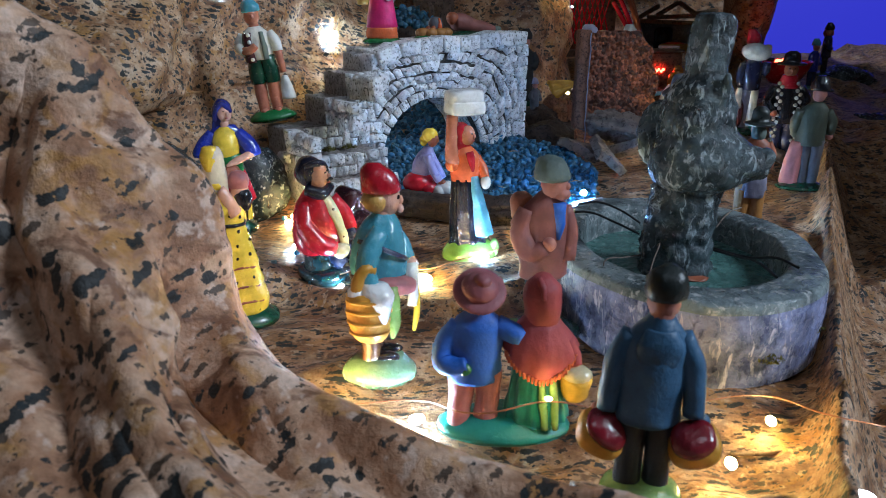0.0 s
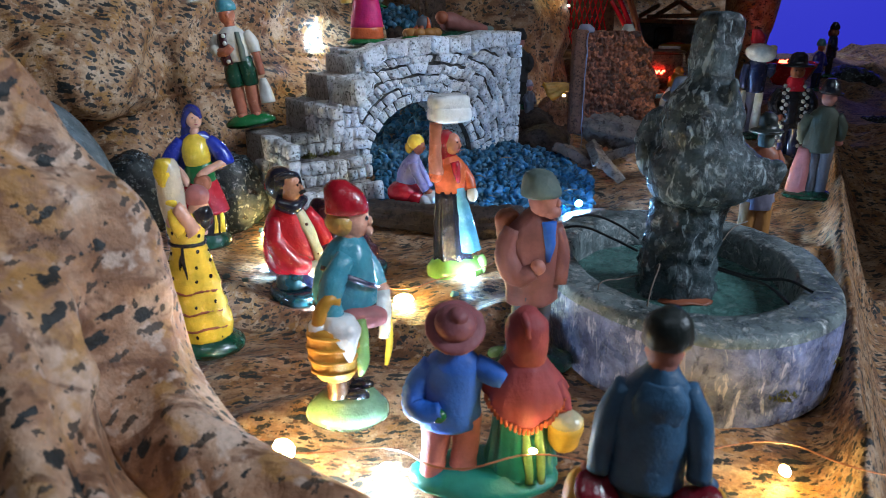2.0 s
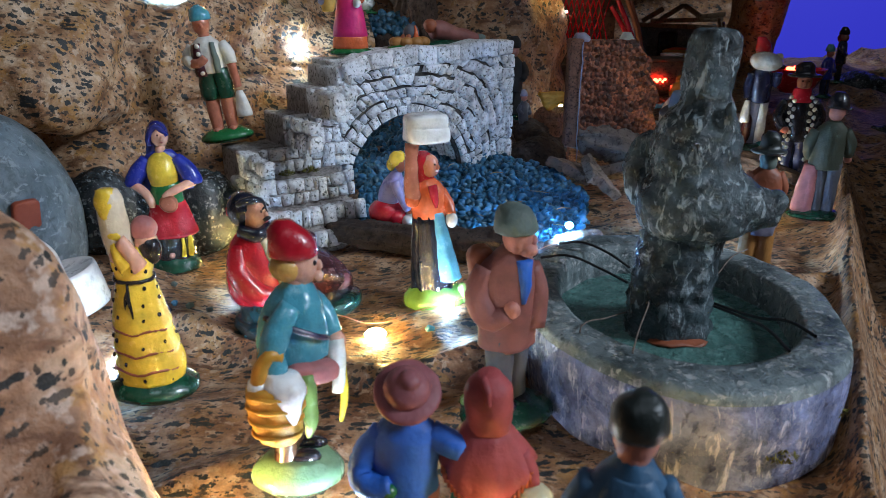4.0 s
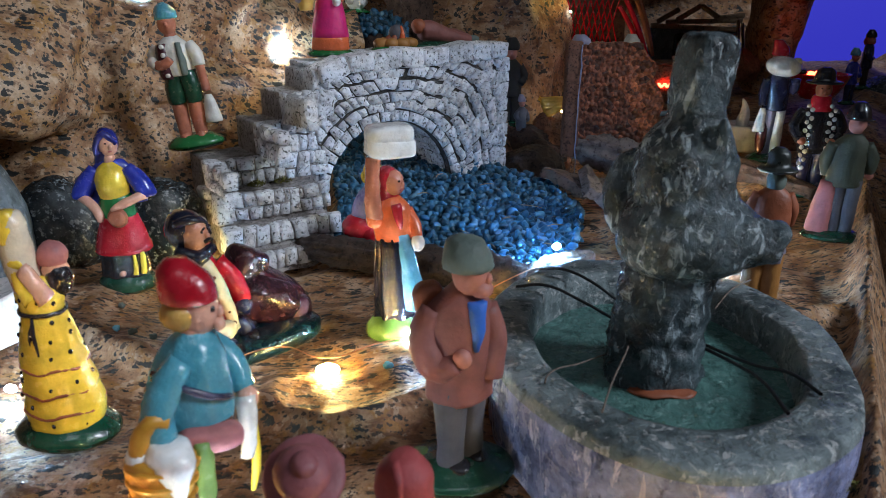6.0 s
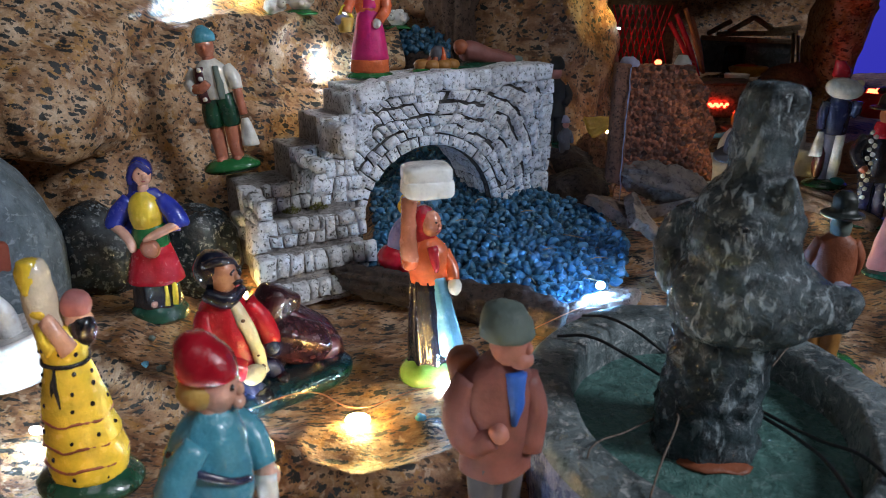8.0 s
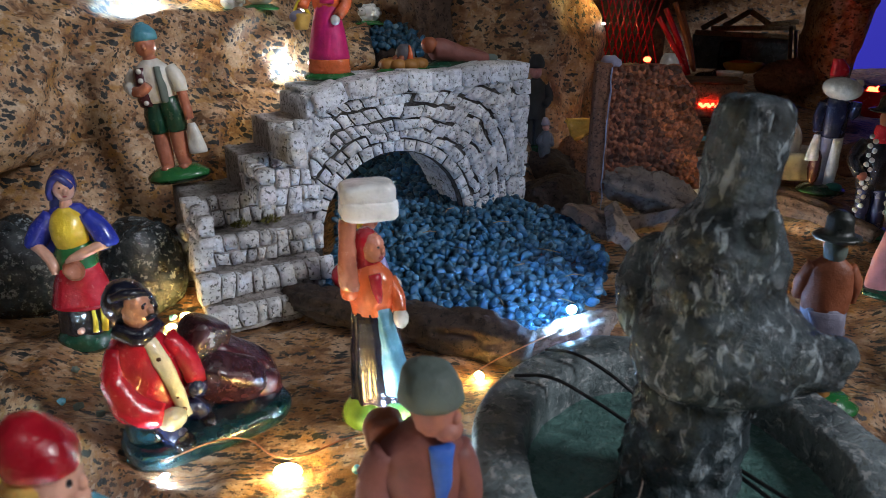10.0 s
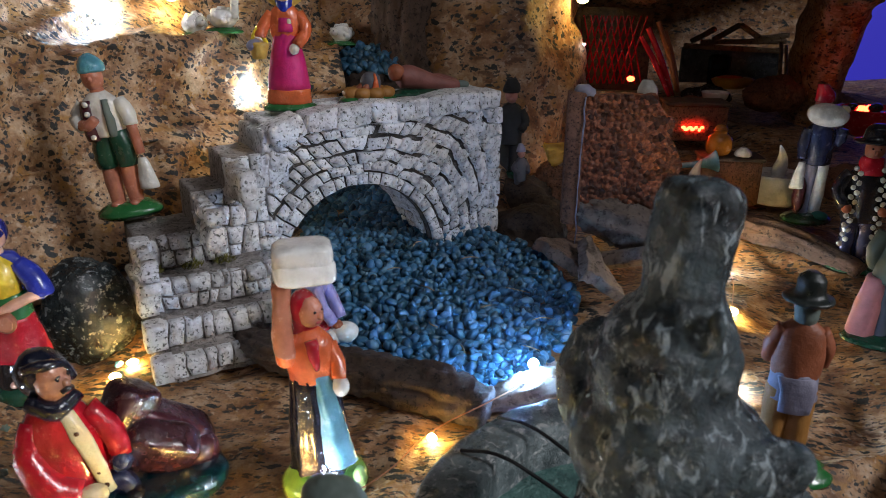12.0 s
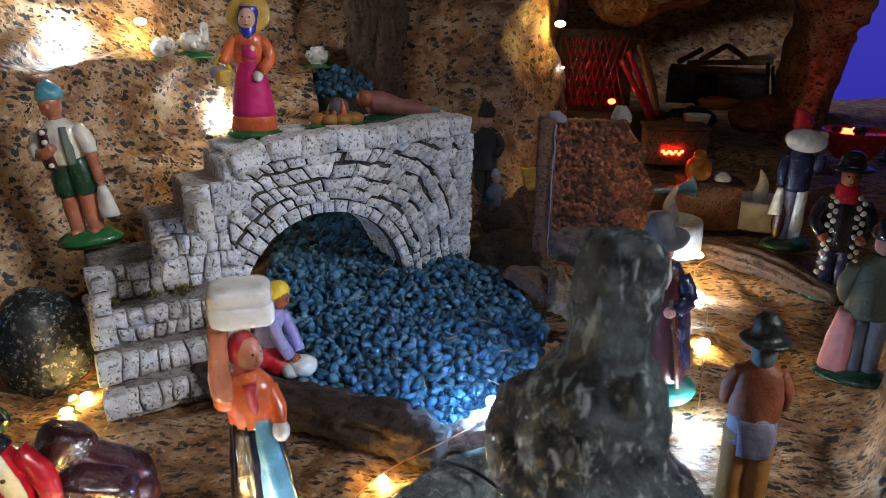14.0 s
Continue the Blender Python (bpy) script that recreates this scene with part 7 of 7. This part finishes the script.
def brazier(m):
    top = group_empty("brazier", m)
    s = Sculpt()
    s.loft([(0, 0, 0, 14, 14), (0, 0, 8, 20, 20), (0, 0, 20, 26, 26), (0, 0, 23, 27, 27), (0, 0, 20, 23, 23)], RED, 28, round_ends=False)
    part("bowl", millimetres(s), RED, top, "red bowl")
    rnd = random.Random(9)
    for k in range(12):
        s = Sculpt()
        a, r = rnd.uniform(0, 6.28), rnd.uniform(2, 17)
        s.ball((r * math.cos(a), r * math.sin(a), 21 + rnd.uniform(0, 4)), (4.6, 3.6, 3.2), RED_LED if k < 4 else BLACK, n=8)
        part("coal", millimetres(s), RED_LED if k < 4 else BLACK, top, "glowing red coal" if k < 4 else "")
    return tagged(top, "red bowl of glowing coals", "brazier")


def crate(m, r, label, mat=CORK):
    top = group_empty("crate", m)
    s = Sculpt()
    s.box((0, 0, r[2]), r, mat, (0, 0, 0), 0.12)
    part("box", millimetres(s), mat, top)
    s = Sculpt()
    s.box((0, 0, 2 * r[2] + 1), (r[0] + 1, r[1] + 1, 1.2), DARK_WOOD, (0, 0, 0), 0.3)
    part("lid", millimetres(s), DARK_WOOD, top)
    return tagged(top, label, "crate")


AMBER = paint("amber_glaze", (0.36, 0.145, 0.020), 0.2)
market_stall(pose(0.142, 0.748, 0.066))
# The sticks get the workshop's red light as red and rust colour
for a, b, r in (((0, 0, 46), (22, 3, 0), 1.9), ((7, 4, 50), (24, 0, 4), 1.7), ((-4, 2, 40), (19, -3, 0), 1.8), ((13, 6, 44), (26, 4, 2), 1.5)):
    firewood(pose(0.157, 0.684, 0.076), a, b, r, RED if r > 1.75 else M_RUST)
crate(pose(0.190, 0.664, 0.050), (20, 12, 12), "low dark red-brown wooden cabinet")
crate(pose(0.211, 0.640, 0.012), (19, 11, 15), "rust-brown wooden crate under the jar")
red_glow = link_mesh("ember", (lambda s: ([s.ball((q * 2.1 - 6, 0.8 * math.sin(q * 2.3), 0.7 * math.cos(q * 3.1)), (1.5 + 0.4 * math.sin(q), 1.3, 1.2), RED_LED, n=8) for q in range(7)], millimetres(s))[1])(Sculpt()), RED_LED)
red_glow.matrix_world = pose(0.187, 0.650, 0.059)
tagged(red_glow, "small red glowing ember lamp on the cabinet", "lamp")
stall_lamp = link_mesh("ember", (lambda s: (s.ball((0, 0, 0), (3, 2, 2.2), RED_LED), millimetres(s))[1])(Sculpt()), RED_LED)
stall_lamp.matrix_world = pose(0.153, 0.715, 0.084)
tagged(stall_lamp, "small red glowing lamp before the stall lattice", "lamp")
s = Sculpt()
s.loft([(0, 0, 0, 7, 7), (0, 0, 5, 8.6, 8.6), (0, 0, 11, 7.6, 7.6), (0, 0, 14, 4.2, 4.2), (0, 0, 16, 4.8, 4.8)], AMBER, 20)
s.ball((0, 0, 17), (4, 4, 3), AMBER)
solo("honey_jar", s, pose(0.202, 0.636, 0.045), "amber glazed pot with a rounded lid", "jar")
s = Sculpt()
s.loft([(0, 0, 0, 5.4, 5), (0, 0, 3, 4.8, 4.4), (0, 0, 5.6, 2.2, 2)], WHITE, 18, 7, 0.08)
solo("shell", s, pose(0.2175, 0.634, 0.0445), "small white ribbed shell on the crate", "shell")
s = Sculpt()
s.tube([(-16, 0, 0, 1.6), (-6, 0, 1, 1.8), (2, 0, 2, 2.4), (8, 0, 3.2, 4.6), (12, 0, 4, 7)], SKY_BLUE)
solo("horn", s, pose(0.180, 0.600, 0.044, 0, 0, 0), "pale blue glass horn lying on the bark", "horn")
s = Sculpt()
s.loft([(0, 0, 0, 6, 6), (0, 0, 6, 9, 9), (0, 0, 10, 10, 10), (0, 0, 8, 8, 8)], WHITE, 20, round_ends=False)
solo("bowl", s, pose(0.216, 0.715, 0.066), "small white bowl in the workshop", "bowl")
cottage(pose(0.292, 0.965, 0.055))
for k in range(4):
    s = Sculpt()
    plank(s, (k * 7, 0, 0), (k * 5 - 4, 5, 52 - 3 * k), 2.4, 0.9, PALE_WOOD)
    solo("plank", s, pose(0.336, 0.93, 0.048), "pale narrow board leaning in the workshop", "board", "leaning boards")
s = Sculpt()
s.loft([(0, 0, 0, 12, 8), (0, 0, 5, 18, 11), (0, 0, 9, 20, 12)], STRAW, 20, 12, 0.03)
s.ball((-3, 0, 9), (14, 9, 4), ORANGE)
solo("fruit_basket", s, pose(0.277, 0.89, 0.058), "straw basket heaped with orange fruit", "basket")
for i, (x, y, z, r) in enumerate(((0.245, 0.86, 0.050, 0.018), (0.31, 0.87, 0.055, 0.022), (0.225, 0.80, 0.045, 0.020), (0.50, 0.92, 0.012, 0.035), (0.56, 0.85, 0.0, 0.04), (0.40, 0.95, 0.030, 0.022), (0.42, 0.70, -0.01, 0.03), (0.335, 0.66, 0.0, 0.026), (0.315, 0.70, 0.01, 0.02))):
    boulder("brown_rock", (x, y, z), (r * 1.2, r, r * 0.8), CORK if i % 3 else DARK_ROCK, "rough brown rock at the back of the village", 0.25, i + 10)
brazier(pose(0.362, 0.785, 0.034))
small_person(pose(0.424, 0.85, 0.020, 0, 0, 30), BLUE, NAVY, TEAL, "small figurine in blue coat and teal cap", 56)
small_person(pose(0.462, 0.90, 0.030, 0, 0, 60), NAVY, BLACK, BLACK, "dark figurine carrying a red sack", 62, M_RED)
small_person(pose(0.139, 0.560, 0.034, 0, 0, 30), M_BROWN, M_GREY, WHITE, "figurine with white turban behind the ruined wall", 66)
small_person(pose(0.065, 0.590, 0.036, 0, 0, 0), M_DARK, M_DARK, M_DARK, "dark figurine in the shade behind the bridge", 60)
small_person(pose(0.072, 0.575, 0.026, 0, 0, 40), M_GREY, M_GREY, M_LILAC, "small grey figurine in the shade behind the bridge", 34)

# ---- wires, twigs, moss, loose grains ----
for pts in (((0.066, 0.340, 0.0232), (0.074, 0.333, 0.026), (0.083, 0.327, 0.024), (0.092, 0.322, 0.019)),
            ((0.056, 0.322, 0.0232), (0.066, 0.318, 0.0255), (0.078, 0.313, 0.022), (0.088, 0.308, 0.018)),
            ((0.112, 0.288, 0.018), (0.118, 0.272, 0.020), (0.119, 0.255, 0.0235), (0.1195, 0.241, 0.0232)),
            ((0.113, 0.290, 0.018), (0.124, 0.274, 0.019), (0.129, 0.262, 0.023), (0.132, 0.251, 0.0232))):
    wire("black_cable", pts, 0.00055, BLACK_WIRE, "thin black cable draped over the fountain rim")
for pts in (((0.088, 0.283, 0.020), (0.083, 0.262, 0.0285), (0.076, 0.246, 0.0265), (0.073, 0.239, 0.0232)),
            ((0.082, 0.284, 0.0165), (0.072, 0.270, 0.0205), (0.061, 0.256, 0.0240), (0.060, 0.253, 0.0232)),
            ((0.126, 0.318, 0.018), (0.133, 0.324, 0.0230), (0.142, 0.331, 0.0240))):
    wire("bare_wire", pts, 0.00026, PALE_BARK, "thin bare wire bent over the fountain rim")
wire("light_string", ((-0.045, 0.189, 0.003), (-0.028, 0.187, 0.004), (-0.008, 0.1885, 0.0045), (0.010, 0.169, 0.012), (0.029, 0.1735, 0.013), (0.05, 0.176, 0.008), (0.076, 0.187, 0.005), (0.099, 0.1905, 0.0045), (0.110, 0.182, 0.004), (0.122, 0.172, 0.006)), 0.00024, COPPER, "copper wire of the fairy lights on the ground")
wire("light_string", ((-0.045, 0.2955, 0.0035), (-0.028, 0.310, 0.003), (-0.009, 0.3005, 0.004), (0.006, 0.312, 0.004), (0.0195, 0.3195, 0.0045), (0.032, 0.335, 0.004), (0.044, 0.3565, 0.0055), (0.062, 0.366, 0.012), (0.075, 0.388, 0.0075)), 0.00024, COPPER, "copper wire of the fairy lights near the pool")
wire("light_string", ((0.157, 0.4125, 0.005), (0.166, 0.445, 0.004), (0.173, 0.473, 0.006), (0.183, 0.51, 0.006), (0.185, 0.535, 0.006), (0.188, 0.558, 0.011), (0.206, 0.575, 0.012), (0.226, 0.589, 0.008)), 0.00024, COPPER, "copper wire of the fairy lights behind the fountain")
wire("light_string", ((-0.125, 0.559, 0.139), (-0.118, 0.566, 0.152), (-0.10, 0.58, 0.165), (-0.08, 0.60, 0.19)), 0.00024, COPPER, "copper wire of the fairy lights on the hill")
rnd2 = random.Random(21)


def twig(x, y, length, yaw, z=None, thick=0.5):
    s = Sculpt()
    s.tube([(-length / 2, 0, 0, thick * 0.6), (0, rnd2.uniform(-1.5, 1.5), 0.5, thick), (length / 2, 0, 0, thick * 0.5)], PALE_WOOD, 6)
    return solo("twig", s, pose(x, y, float(ground_z(x, y)) + 0.0008 if z is None else z, 0, 0, yaw), "short dry straw-coloured twig", "twig", "dry twigs")


twig(0.095, 0.186, 17, 5, thick=0.9)
twig(0.086, 0.162, 14, 18, thick=0.9)
for x, y, l, a in ((0.012, 0.475, 7, 20), (0.03, 0.46, 9, 140), (0.072, 0.462, 12, -25), (0.083, 0.44, 9, 15), (0.02, 0.50, 10, 70), (0.05, 0.415, 8, 110), (0.0, 0.55, 9, 60), (0.058, 0.448, 6, 35), (0.036, 0.432, 7, -50), (0.078, 0.418, 8, -30), (0.048, 0.488, 9, 20)):
    twig(x, y, l, a, 0.0062 + float(gravel_rise(y)), 0.35)
for i in (0, 1, 2, 3, 5, 6, 7, 9, 12, 15):
    x, y = ((-0.097, 0.329), (-0.090, 0.327), (-0.081, 0.325), (-0.060, 0.305), (-0.118, 0.357), (-0.105, 0.350), (-0.092, 0.402), (-0.086, 0.392), (-0.100, 0.412), (0.012, 0.30), (0.018, 0.312), (0.024, 0.318), (-0.074, 0.345), (-0.045, 0.385), (-0.055, 0.37), (-0.07, 0.398))[i]
    boulder("loose_grain", (x, y, float(ground_z(x, y)) + 0.0012), (rnd2.uniform(0.0012, 0.0018), 0.0013, 0.0012), M_SAGE if i % 3 else SKY_BLUE, "small loose grain of pale gravel on the paper", 0.4, i, 1.5, "pebble", i * 40)


def moss(x, y, z, r, n=220):
    rnd = random.Random(int(x * 1e4))
    bm = bmesh.new()
    for _ in range(n):
        a, d = rnd.uniform(0, 6.28), r * math.sqrt(rnd.random())
        p = Vector((d * math.cos(a), d * math.sin(a), rnd.uniform(0, r * 0.6) * (1 - d / r)))
        t = Vector((rnd.gauss(0, 1), rnd.gauss(0, 1), rnd.uniform(0.2, 1.4))).normalized() * rnd.uniform(0.0008, 0.0022)
        q = t.cross(Vector((0.3, 0.5, 0.8))).normalized() * 0.00035
        bm.faces.new([bm.verts.new(v) for v in (p - q, p + q, p + t + q * 0.4, p + t - q * 0.4)])
    ob = link_mesh("moss", bm, MOSS)
    ob.matrix_world = pose(x, y, z)
    return tagged(ob, "tuft of yellow-green moss at a stone edge", "moss", kind="stuff")


MOSS = paint("moss", (0.16, 0.15, 0.030), 0.9)
moss(0.1345, 0.243, 0.003, 0.006)
moss(0.111, 0.2215, 0.001, 0.005)
moss(0.085, 0.2235, 0.001, 0.003)
for u, n in ((-0.066, -0.004), (-0.050, -0.005), (-0.036, -0.005)):
    p = Vector((-0.033, 0.465, 0)) + Vector((0.804 * u - 0.595 * (n - 0.002), 0.595 * u + 0.804 * (n - 0.002), 0))
    moss(p.x, p.y, 0.0318, 0.0045, 160)
